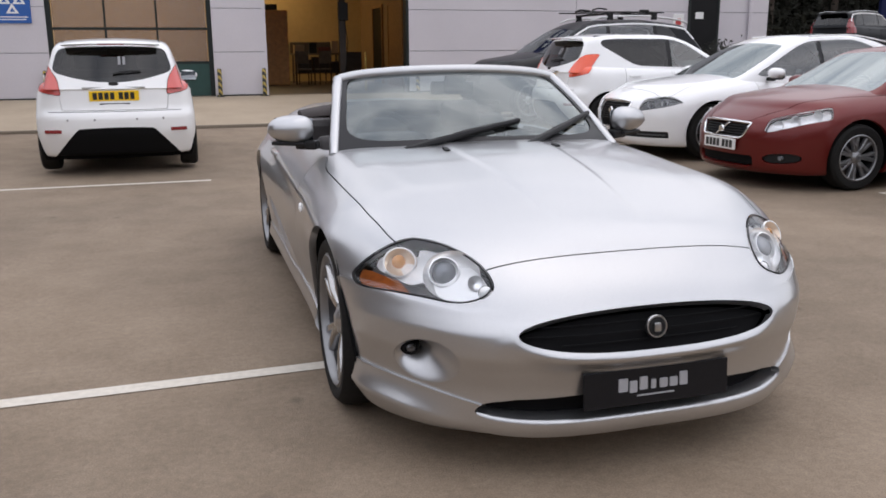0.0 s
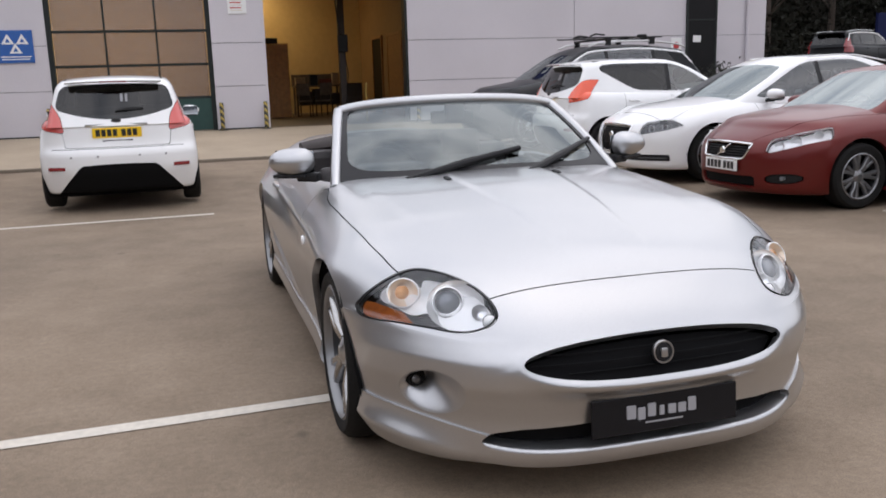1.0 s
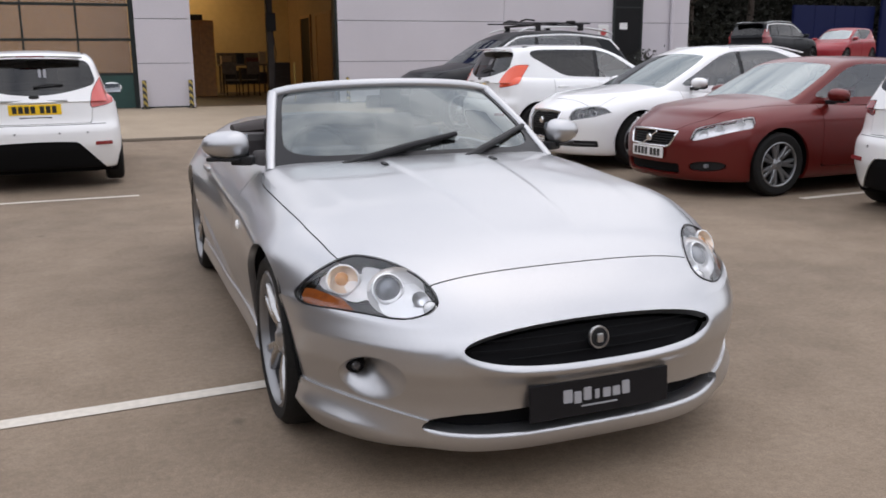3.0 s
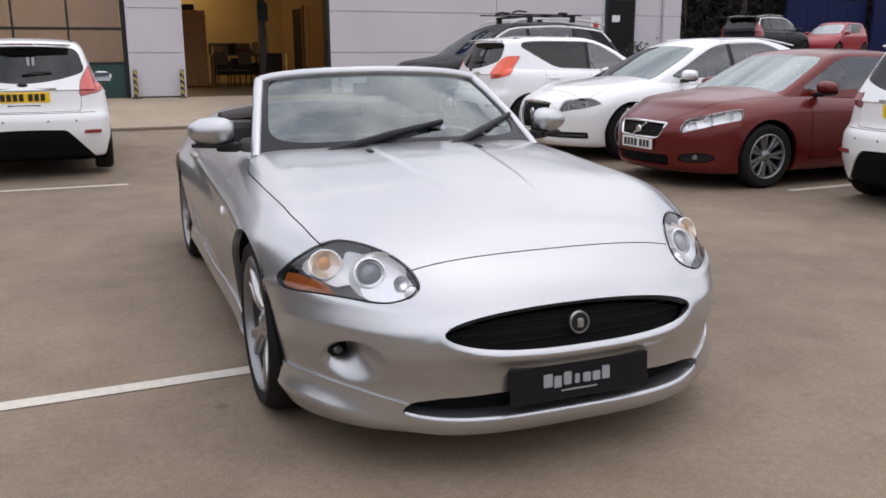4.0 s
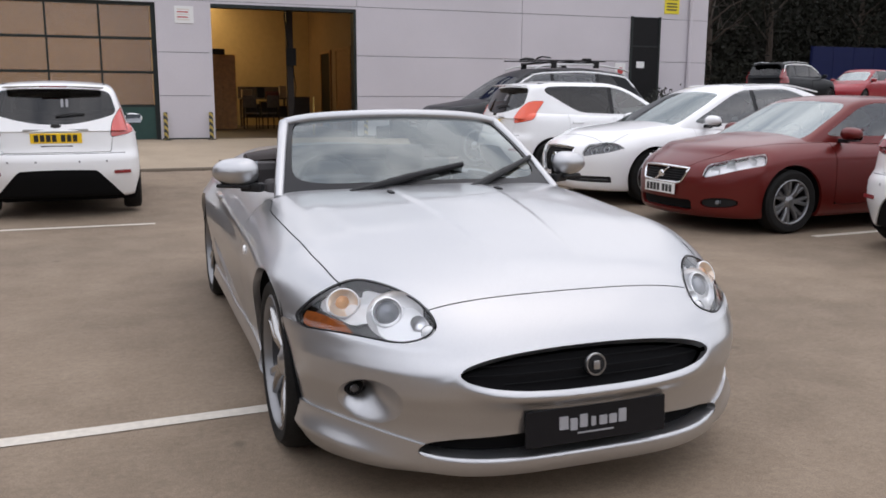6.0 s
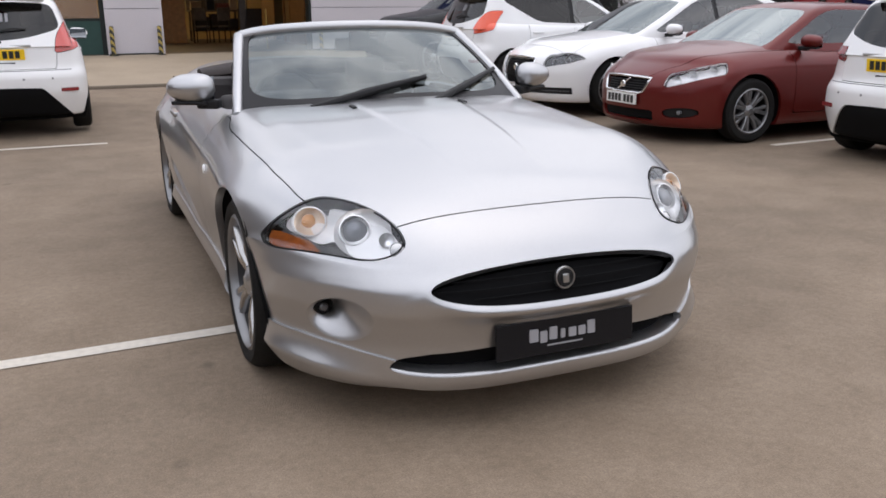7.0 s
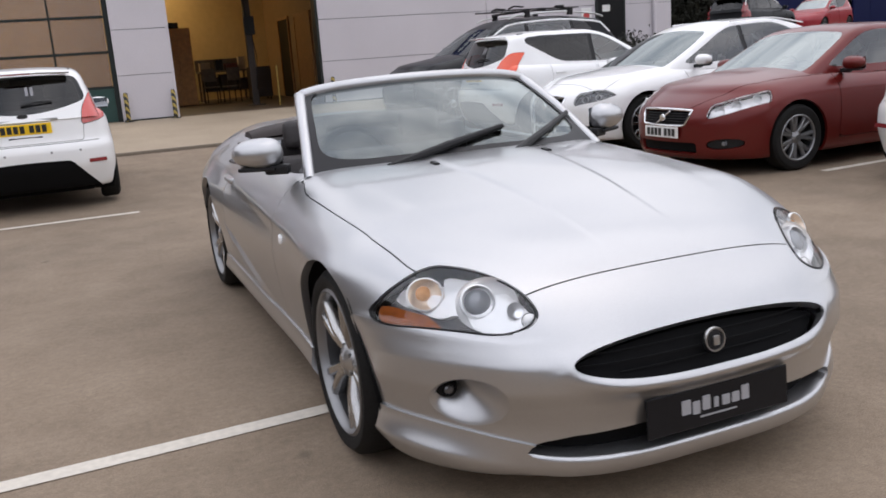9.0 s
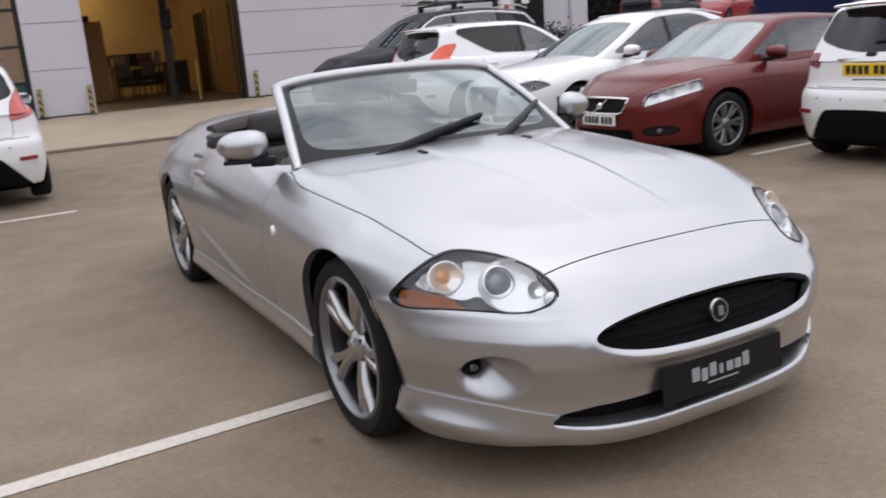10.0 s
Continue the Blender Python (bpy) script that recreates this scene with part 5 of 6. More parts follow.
    part("screen_frame", tube(edge, [0.025 + 0.004 * min(1.0, max(0.0, (p.z - 1.1) / 0.1)) for p in edge], 12), SILVER, car, "silver windscreen frame", True, 80)
    # black printed border round the glass, with rounded corners
    ring, verts, faces = [], [], []
    for k in range(40):
        ring.append((-1 + k / 20, -1.0))
    for k in range(16):
        ring.append((1.0, -1 + k / 8))
    ring += [(-a, -b) for a, b in ring]
    for a, b in ring:
        e = 6.0 if b < 0 else 10.0
        r = (abs(a) ** e + abs(b) ** e) ** (1 / e)
        inner, outer = (a / r * 0.932, 0.533 + b / r * 0.435), (a * 0.985, 0.495 + b * 0.495)
        for t in (0.0, 0.34, 0.67, 1.0):
            verts.append(pane(outer[0] + (inner[0] - outer[0]) * t, outer[1] + (inner[1] - outer[1]) * t) + Vector((0, -0.003, 0.004)))
    for k in range(len(ring)):
        m = (k + 1) % len(ring)
        faces += [(4 * k + t, 4 * m + t, 4 * m + t + 1, 4 * k + t + 1) for t in range(3)]
    mesh_object("glass_border", verts, faces, FRIT, glass, "black printed border of the windscreen")
    part("cowl", tube([pane(u, 0.0) + Vector((0, 0.02, -0.012)) for u in np.linspace(-0.97, 0.97, 21)], 0.035, 8, flat=0.5), TRIM, car, "black plastic cowl", True)
    for s in (-1, 1):
        q = hit_shell(field, (s * 0.27, 0.50, 1.4), (0, 0, -1), 1)
        jet = part("washer_jet", box(-0.012, 0.012, -0.03, 0.03, -0.006, 0.008, 0.005), TRIM, car, "small black washer jet", True)
        jet.matrix_basis = pose(q[0], q[1], q[2], 5)
    # wipers
    for pts in (((-0.58, -0.01), (-0.19, 0.12), (0.26, 0.25)), ((0.22, -0.01), (0.56, 0.16), (0.97, 0.36))):
        ws = [pane(u, v) + Vector((0, -0.022, 0.012)) for u, v in pts]
        wp = part("wiper", tube(ws, [0.017, 0.019, 0.012], 8), TRIM, car, "black wiper arm", True)
        bl = [pane(pts[0][0] + (pts[2][0] - pts[0][0]) * t, pts[0][1] + (pts[2][1] - pts[0][1]) * t) + Vector((0, -0.010, 0.006)) for t in np.linspace(0.12, 1.0, 8)]
        part("wiper_blade", tube(bl, 0.012, 6), RUBBER, wp, "", True)
    im = part("interior_mirror", box(-0.12, 0.12, -0.02, 0.02, -0.035, 0.035, 0.015), TRIM, car, "", True)
    im.matrix_basis = pose(0, 1.27, 1.175, 10)
    part("mirror_mount", box(-0.055, 0.055, 1.205, 1.245, 1.155, 1.255, 0.012), DARK, car)
    # cabin
    part("cabin_floor", box(-0.72, 0.72, 0.6, 2.6, 0.2, 0.32, 0.02), DARK, car)
    for s in (-1, 1):
        part("door_lining", box(s * 0.755, s * 0.82, 0.82, 2.4, 0.3, 0.85, 0.02), LEATHER, car)
        seat(car, s * 0.37, 1.83, 0.20, LEATHER)
    part("dashboard", box(-0.70, 0.70, 0.76, 1.2, 0.5, 0.91, 0.06, 3), GREYTRIM, car, "", True)
    part("instrument_hood", box(-0.55, -0.2, 1.02, 1.25, 0.86, 0.955, 0.04, 3), GREYTRIM, car, "", True)
    part("rear_bulkhead", box(-0.72, 0.72, 2.3, 2.5, 0.3, 0.95, 0.05), LEATHER, car)
    part("folded_roof_cover", tube([(x, 2.52, 0.985 - 0.035 * (x / 0.66) ** 2) for x in np.linspace(-0.66, 0.66, 15)], [0.12 + 0.06 * float(1 - (abs(x) / 0.66) ** 4) for x in np.linspace(-0.66, 0.66, 15)], 14, flat=0.33), HOOD, car, "dark cover over the folded roof", True)
    swl = part("steering_wheel", tube([(0.18 * math.cos(t), 0, 0.18 * math.sin(t)) for t in np.linspace(0, 2 * math.pi, 25)[:-1]], 0.016, 8, True), TRIM, car, "", True)
    swl.matrix_basis = pose(-0.37, 1.28, 0.88, -25)
    part("wheel_boss", box(-0.07, 0.07, -0.03, 0.03, -0.06, 0.06, 0.02), TRIM, swl)
    for s in (-1, 1):
        door_mirror(car, s * 0.807, 1.0, 0.992, SILVER, s).matrix_basis = pose(s * 0.907, 1.0, 0.992, 0, 0, s * 31)
        q = hit_shell(field, (s * 1.3, 0.664, 0.674), (-s, 0, 0))
        part("side_repeater", lathe([(0, 0.012), (0.018, 0.009), (0.024, 0.0)], 16), LAMPSILVER, car, "round side repeater").matrix_basis = pose(q[0], q[1], q[2]) @ Matrix.Diagonal((s, 1, 1, 1))
    wheel_wells(XK, car, 0.037)
    four_wheels(XK, car, spokes=5, mat=ALLOY, twin=True)
    part("underbody", box(-0.55, 0.55, -0.7, 3.6, 0.17, 0.28, 0.02), DARK, car)


car_silver, silver_field = convertible()
xk_fittings(car_silver, silver_field)


# ---------------------------------------------------------------- ground
def grid_object(name, xs, ys, height, mat, kind="structure", label="", category=""):
    verts = [(x, y, height(x, y)) for y in ys for x in xs]
    n = len(xs)
    faces = [(j * n + i, j * n + i + 1, (j + 1) * n + i + 1, (j + 1) * n + i) for j in range(len(ys) - 1) for i in range(n - 1)]
    return tagged(mesh_object(name, verts, faces, mat), label, category, kind=kind)


def tarmac():
    """Worn asphalt: pale stone chips in dark binder, trodden-in dirt, wide repairs and small oil spots."""
    m = bpy.data.materials.new("tarmac")
    m.use_nodes = True
    n, l = m.node_tree.nodes, m.node_tree.links
    p = n["Principled BSDF"]
    co = n.new("ShaderNodeTexCoord")

    def noise(scale, lo, hi, a, b, detail=5, rough=0.55):
        t, r = n.new("ShaderNodeTexNoise"), n.new("ShaderNodeMapRange")
        t.inputs["Scale"].default_value, t.inputs["Detail"].default_value, t.inputs["Roughness"].default_value = scale, detail, rough
        l.new(co.outputs["Object"], t.inputs["Vector"])
        for k, v in zip(("From Min", "From Max", "To Min", "To Max"), (lo, hi, a, b)):
            r.inputs[k].default_value = v
        l.new(t.outputs["Fac"], r.inputs["Value"])
        return t, r.outputs["Result"]

    chips, f1 = noise(150, 0.3, 0.7, 0.82, 1.18, 3)
    _, f2 = noise(30, 0.3, 0.7, 0.82, 1.18, 6, 0.75)
    dirt, f3 = noise(2.6, 0.36, 0.64, 0.86, 1.08, 8, 0.72)
    wide, f4 = noise(0.33, 0.4, 0.6, 0.86, 1.10, 4)
    spots = n.new("ShaderNodeTexVoronoi")
    spots.inputs["Scale"].default_value = 1.7
    l.new(co.outputs["Object"], spots.inputs["Vector"])
    sm = n.new("ShaderNodeMapRange")
    for k, v in zip(("From Min", "From Max", "To Min", "To Max"), (0.03, 0.075, 0.72, 1.0)):
        sm.inputs[k].default_value = v
    l.new(spots.outputs["Distance"], sm.inputs["Value"])
    f = f1
    for g in (f2, f3, f4, sm.outputs["Result"]):
        mu = n.new("ShaderNodeMath")
        mu.operation = "MULTIPLY"
        l.new(f, mu.inputs[0])
        l.new(g, mu.inputs[1])
        f = mu.outputs["Value"]
    hue = n.new("ShaderNodeMixRGB")
    hue.inputs["Color1"].default_value, hue.inputs["Color2"].default_value = (0.252, 0.185, 0.124, 1), (0.228, 0.180, 0.134, 1)
    l.new(dirt.outputs["Fac"], hue.inputs["Fac"])
    mul = n.new("ShaderNodeVectorMath")
    mul.operation = "SCALE"
    l.new(hue.outputs["Color"], mul.inputs[0])
    l.new(f, mul.inputs["Scale"])
    l.new(mul.outputs["Vector"], p.inputs["Base Color"])
    p.inputs["Roughness"].default_value, p.inputs["Specular IOR Level"].default_value = 0.82, 0.4
    b = n.new("ShaderNodeBump")
    b.inputs["Strength"].default_value, b.inputs["Distance"].default_value = 0.45, 0.008
    l.new(chips.outputs["Fac"], b.inputs["Height"])
    l.new(b.outputs["Normal"], p.inputs["Normal"])
    return m


TARMAC = tarmac()
CONCRETE = material("apron_concrete", (0.36, 0.29, 0.21), 0.85, vary=0.12, bump=0.3, scale=40.0, patch=0.12, patch_scale=0.8)
KERBM = material("kerb_stone", (0.15, 0.12, 0.09), 0.9, vary=0.25, bump=0.3, scale=25.0)
LINE = material("road_paint", (0.60, 0.55, 0.475), 0.7, vary=0.12, bump=0.2, scale=30.0, patch=0.08)

xs = [-2000, -300, -60, *np.linspace(-25, 30, 56), 80, 300, 2000]
ys = [-2000, -300, -60, *np.linspace(-20, 12.0, 33), KERB_Y + 0.02, 14, 16, 18, 20, 22, 24, 27, 30, 45, 90, 300, 3000]
grid_object("ground", xs, ys, lambda x, y: yard_z(x, y) - (0.0 if y < KERB_Y + 0.1 or x > 10 else 0.1), TARMAC, label="worn grey tarmac yard", category="ground")
APRON_X = (-24.0, 9.5)
kx = np.linspace(*APRON_X, 35)
grid_object("apron", kx, [KERB_Y, 13, 14, 15, 16, WALL_Y], apron_z, CONCRETE, label="pale concrete apron rising to the workshop", category="pavement")
kverts, kfaces = [], []
for i, x in enumerate(kx):
    z = apron_z(x, KERB_Y)
    kverts += [(x, KERB_Y - 0.02, z - 0.15), (x, KERB_Y - 0.02, z - 0.012), (x, KERB_Y - 0.008, z + 0.002), (x, KERB_Y + 0.12, z + 0.004)]
    if i:
        a, b = 4 * (i - 1), 4 * i
        kfaces += [(a + j, b + j, b + j + 1, a + j + 1) for j in range(3)]
tagged(mesh_object("kerb", kverts, kfaces, KERBM), "low concrete kerb edge", "kerb", kind="structure")


def painted_line(x0, y0, x1, y1, width=0.09):
    d = Vector((x1 - x0, y1 - y0))
    n = Vector((-d.y, d.x)).normalized() * width / 2
    k = max(2, int(d.length / 0.25))
    verts, faces = [], []
    for i in range(k + 1):
        p = Vector((x0, y0)) + d * i / k
        for s in (-1, 1):
            q = p + n * s * (1 + 0.05 * math.sin(7.3 * i + s))
            verts.append((q.x, q.y, yard_z(q.x, q.y) + 0.004))
        if i:
            faces.append((2 * i - 2, 2 * i - 1, 2 * i + 1, 2 * i))
    ob = mesh_object("painted_line", verts, faces, LINE, smooth=False)
    return tagged(ob, "worn white painted bay line", "road marking", kind="structure")


painted_line(-7.0, 0.20, -0.55, 0.406)
painted_line(-7.0, 6.32, -1.15, 6.36)
painted_line(5.0, 3.34, 9.6, 3.6)
painted_line(-7.5, 8.1, -4.05, 8.05)
painted_line(4.9, 5.62, 9.6, 5.75)

# ---------------------------------------------------------------- building
CLAD = material("grey_cladding", (0.58, 0.552, 0.585), 0.5, vary=0.03, bump=0.05, scale=30.0, patch=0.05, patch_scale=0.5)
SOFT = material("cladding_joint", (0.25, 0.25, 0.27), 0.6)
GREEN = material("door_green", (0.014, 0.052, 0.045), 0.45, vary=0.1, scale=8.0)
FRAME = material("dark_frame", (0.018, 0.023, 0.022), 0.5, spec=0.25)
DOORGLASS = clear_glass("door_glazing", (0.70, 0.66, 0.65), 1.22, 0.35)
YWALL = material("yellow_wall", (0.52, 0.37, 0.18), 0.7, vary=0.06, scale=6.0, patch=0.08)
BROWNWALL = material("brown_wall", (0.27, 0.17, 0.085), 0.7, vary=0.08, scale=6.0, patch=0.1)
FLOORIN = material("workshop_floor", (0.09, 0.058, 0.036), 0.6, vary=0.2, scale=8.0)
X_LEFT, X_END, TOP = -24.0, 13.9, 5.6
OPEN = [(-9.1, -5.30, 3.38), (-4.0, -0.62, 3.36), (0.53, 3.87, 3.37)]
T = 0.3


def wall_piece(name, x0, x1, z0, z1, cuts_x=(), cuts_z=()):
    """A stretch of wall with its cladding panels standing proud of dark joints."""
    wall = tagged(part(name, box(x0, x1, WALL_Y + 0.02, WALL_Y + T, z0, z1), SOFT), "pale grey metal clad workshop wall", "wall", kind="structure")
    xs = [x0, *[x for x in cuts_x if x0 < x < x1], x1]
    zs = [z0, *[z for z in cuts_z if z0 < z < z1], z1]
    for a, b in zip(xs, xs[1:]):
        for c, d in zip(zs, zs[1:]):
            lo, hi, left, right = (0.0 if c == z0 else 0.007), (0.0 if d == z1 else 0.007), (0.0 if a == x0 else 0.007), (0.0 if b == x1 else 0.007)
            part("cladding_panel", box(a + left, b - right, WALL_Y, WALL_Y + 0.0205, c + lo, d - hi, 0.003, 1), CLAD, wall)
    return wall


edges = [X_LEFT] + [v for o in OPEN for v in o[:2]] + [X_END]
CUTS = (-18.0, -12.0, -5.0, -0.05, 3.92, 8.24, 13.3)
for i in range(0, len(edges), 2):
    wall_piece("wall_north", edges[i], edges[i + 1], 0.2, 3.423, CUTS[5:], (1.35, 2.3))
for x0, x1, top in OPEN:
    wall_piece("wall_lintel", x0, x1, top, 3.423)
wall_piece("wall_north_upper", X_LEFT, X_END, 3.437, TOP, CUTS, (4.45, 5.5))
tagged(part("wall_joint", box(X_LEFT, X_END, WALL_Y + 0.02, WALL_Y + T, 3.423, 3.437), SOFT), "dark joint between cladding rows", "trim", kind="structure")
tagged(part("wall_east", box(X_END - T, X_END, WALL_Y + T, WALL_Y + 14, 0.2, TOP), CLAD), "pale grey metal clad end wall", "wall", kind="structure")
tagged(part("roof_parapet", box(X_LEFT, X_END + 0.05, WALL_Y - 0.05, WALL_Y + T, TOP, TOP + 0.2), SOFT), "grey parapet capping", "trim", kind="structure")


def sectional_door(x0, x1, top):
    """A glazed sectional door: frame, rails, stiles, panes, solid green bottom panel."""
    ob = tagged(empty("sectional_door", pose(0, WALL_Y + 0.12, 0)), "closed glazed sectional workshop door with green bottom panel", "garage door")
    z0 = WALL_Z
    part("door_frame", box(x0, x0 + 0.1, -0.06, 0.06, z0, top), FRAME, ob)
    part("door_frame", box(x1 - 0.1, x1, -0.06, 0.06, z0, top), FRAME, ob)
    part("door_frame", box(x0 + 0.1, x1 - 0.1, -0.06, 0.06, top - 0.07, top), FRAME, ob)
    part("bottom_panel", box(x0 + 0.1, x1 - 0.1, -0.03, 0.03, z0 + 0.01, z0 + 0.72), GREEN, ob, "solid dark green bottom panel")
    rows = np.linspace(z0 + 0.72, top - 0.07, 4)
    cols = np.linspace(x0 + 0.1, x1 - 0.1, 4)
    for z in rows[:-1]:
        part("rail", box(x0 + 0.1, x1 - 0.1, -0.035, 0.035, z, z + 0.055), FRAME, ob)
    for a, b in zip(rows, rows[1:]):
        for x in cols[1:-1]:
            part("stile", box(x - 0.02, x + 0.02, -0.03, 0.03, a + 0.055, b), FRAME, ob)
        for c, d in zip(cols, cols[1:]):
            part("pane", box(c + 0.02, d - 0.02, -0.005, 0.005, a + 0.055, b), DOORGLASS, ob, "tinted pane").visible_shadow = False
    return ob


sectional_door(*OPEN[0])
sectional_door(*OPEN[1])
# workshop inside
ROOM_Y = WALL_Y + 9.0
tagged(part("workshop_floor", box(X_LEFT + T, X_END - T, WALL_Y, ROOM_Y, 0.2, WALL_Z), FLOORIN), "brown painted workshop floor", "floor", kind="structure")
tagged(part("wall_workshop_back", box(X_LEFT + T, X_END - T, ROOM_Y, ROOM_Y + 0.2, 0.2, TOP), YWALL), "yellow painted back wall", "wall", kind="structure")
tagged(part("workshop_ceiling", box(X_LEFT, X_END, WALL_Y, ROOM_Y + 0.2, TOP, TOP + 0.15), CLAD), "flat workshop ceiling", "ceiling", kind="structure")
tagged(part("wall_workshop_side", box(0.05, 0.25, WALL_Y + T, ROOM_Y, 0.2, TOP), YWALL), "yellow painted partition", "wall", kind="structure")
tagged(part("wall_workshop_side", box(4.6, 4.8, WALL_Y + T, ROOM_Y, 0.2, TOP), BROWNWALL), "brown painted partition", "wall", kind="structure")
# added fill light without a fitting, brightens the yellow back wall
lampd = bpy.data.lights.new("workshop_fill", "AREA")
lampd.energy, lampd.color, lampd.shape, lampd.size, lampd.size_y = 70, (1.0, 0.78, 0.42), "RECTANGLE", 0.6, 3.0
lo = new("workshop_fill", lampd)
lo.matrix_world = look((0.9, WALL_Y + 7.6, 4.6), (0.9, WALL_Y + 7.7, 0))
# added fill light without a fitting, brightens the room behind the glazed doors
lampe = bpy.data.lights.new("workshop_fill", "AREA")
lampe.energy, lampe.color, lampe.shape, lampe.size, lampe.size_y = 400, (1.0, 0.9, 0.82), "RECTANGLE", 7.0, 4.0
lp = new("workshop_fill", lampe)
lp.matrix_world = look((-4.5, WALL_Y + 4.5, 5.4), (-4.5, WALL_Y + 4.6, 0))


# ---------------------------------------------------------------- on and by the building
STRIPE = bpy.data.materials.new("hazard_stripes")
STRIPE.use_nodes = True
sn, sl = STRIPE.node_tree.nodes, STRIPE.node_tree.links
sco, swv, srp = sn.new("ShaderNodeTexCoord"), sn.new("ShaderNodeTexWave"), sn.new("ShaderNodeValToRGB")
swv.wave_type, swv.bands_direction = "BANDS", "DIAGONAL"
swv.inputs["Scale"].default_value, swv.inputs["Distortion"].default_value = 4.2, 0.15
srp.color_ramp.interpolation = "CONSTANT"
srp.color_ramp.elements[0].color, srp.color_ramp.elements[1].color = (0.02, 0.02, 0.02, 1), (0.40, 0.30, 0.07, 1)
srp.color_ramp.elements[1].position = 0.5
sl.new(sco.outputs["Object"], swv.inputs["Vector"])
sl.new(swv.outputs["Fac"], srp.inputs["Fac"])
sl.new(srp.outputs["Color"], sn["Principled BSDF"].inputs["Base Color"])
sn["Principled BSDF"].inputs["Roughness"].default_value = 0.55
BLUE = material("sign_blue", (0.02, 0.10, 0.36), 0.4, vary=0.04, scale=10.0)
NAVY = material("sign_navy", (0.015, 0.02, 0.11), 0.4)
YELLOWPOST = material("dull_yellow_post", (0.42, 0.30, 0.08), 0.5, vary=0.15, scale=10.0)
CREAM = material("sign_cream", (0.68, 0.63, 0.56), 0.45, vary=0.04, scale=6.0)
PAPER = material("notice_white", (0.78, 0.78, 0.77), 0.5, vary=0.04, scale=20.0)
SIGNRED = material("sign_red", (0.5, 0.06, 0.06), 0.5)
SIGNYELLOW = material("sign_yellow", (0.75, 0.62, 0.02), 0.45)
SIGNGREEN = material("letter_green", (0.02, 0.10, 0.07), 0.45)
WOOD = material("brown_timber", (0.30, 0.155, 0.06), 0.55, vary=0.25, scale=14.0)
OAK = material("orange_timber", (0.50, 0.25, 0.085), 0.5, vary=0.2, scale=9.0)
BENCH = material("worn_bench_grey", (0.11, 0.085, 0.065), 0.6, vary=0.3, scale=9.0)
STEEL = material("brown_steel", (0.03, 0.018, 0.012), 0.5, vary=0.25, scale=5.0)
DOORDARK = material("door_dark", (0.007, 0.007, 0.008), 0.5, vary=0.1, scale=6.0, spec=0.2)


def bollard(x, y):
    z = apron_z(x, y)
    ob = tagged(empty("bollard", pose(x, y, z)), "short steel guard post with black and yellow stripes", "bollard", "guard posts by the doors")
    part("post", lathe([(0, 0.62), (0.035, 0.615), (0.046, 0.59), (0.048, 0.0)], 20, "Z"), STRIPE, ob, "", True)
    part("base_plate", box(-0.09, 0.09, -0.09, 0.09, 0.0, 0.012), FRAME, ob)


for x in (-5.2, -4.1, -0.52, 0.46, 4.08):
    bollard(x, WALL_Y - 0.13)


def flat_sign(name, x0, x1, z0, z1, mat, label, deep=0.03):
    ob = tagged(empty(name, pose((x0 + x1) / 2, WALL_Y - deep / 2 - 0.004, (z0 + z1) / 2)), label, "sign")
    w, h = (x1 - x0) / 2, (z1 - z0) / 2
    part("sign_panel", box(-w, w, -deep / 2, deep / 2, -h, h, 0.004, 1), mat, ob)
    return ob


def bar(sign, x0, x1, z0, z1, mat, deep=0.03):
    part("sign_bar", box(x0, x1, -deep / 2 - 0.003, -deep / 2, z0, z1), mat, sign)


mot = flat_sign("test_station_sign", -4.95, -4.26, 1.96, 2.63, BLUE, "blue square sign with three white triangles")
for cx, cz in ((-0.14, 0.13), (0.14, 0.13), (0.0, -0.06)):
    out = [(cx - 0.125, cz - 0.08), (cx + 0.125, cz - 0.08), (cx, cz + 0.13)]
    inn = [(cx - 0.05, cz - 0.045), (cx + 0.05, cz - 0.045), (cx, cz + 0.04)]
    m = Matrix.Translation((0, -0.016, 0)) @ Matrix.Rotation(math.pi / 2, 4, "X")
    part("white_triangle", prism(out, 0.003, m), PAPER, mot)
    part("blue_triangle", prism(inn, 0.003, Matrix.Translation((0, -0.019, 0)) @ Matrix.Rotation(math.pi / 2, 4, "X")), BLUE, mot)
for i, (a, b) in enumerate(((-0.30, 0.29), (-0.28, 0.25))):
    bar(mot, a, b, -0.22 - 0.05 * i, -0.20 - 0.05 * i, PAPER)
notice = flat_sign("wall_notice", -0.22, 0.19, 2.93, 3.30, PAPER, "small white notice with faint red lines", 0.012)
for i in range(5):
    bar(notice, -0.15, 0.12 - 0.03 * (i % 2), 0.10 - i * 0.055, 0.125 - i * 0.055, SIGNRED if i % 2 else CREAM, 0.012)
board = flat_sign("maker_sign", -3.75, -0.92, 3.97, 5.0, CREAM, "cream sign board with dark green letters", 0.08)
for i in range(6):
    bar(board, -0.95 + i * 0.34, -0.75 + i * 0.34, -0.12, 0.18, SIGNGREEN, 0.08)
navy = flat_sign("maker_sign", 5.26, 6.79, 4.06, 4.75, NAVY, "navy blue sign board with pale letters", 0.08)
for i in range(5):
    bar(navy, -0.5 + i * 0.21, -0.35 + i * 0.21, -0.12, 0.12, PAPER, 0.08)
hazard = flat_sign("hazard_sign", 12.47, 12.94, 3.58, 4.25, SIGNYELLOW, "yellow warning sign with black triangle", 0.015)
part("warning_triangle", prism([(-0.17, 0.02), (0.17, 0.02), (0, 0.28)], 0.004, Matrix.Translation((0, -0.008, 0)) @ Matrix.Rotation(math.pi / 2, 4, "X")), INK, hazard)
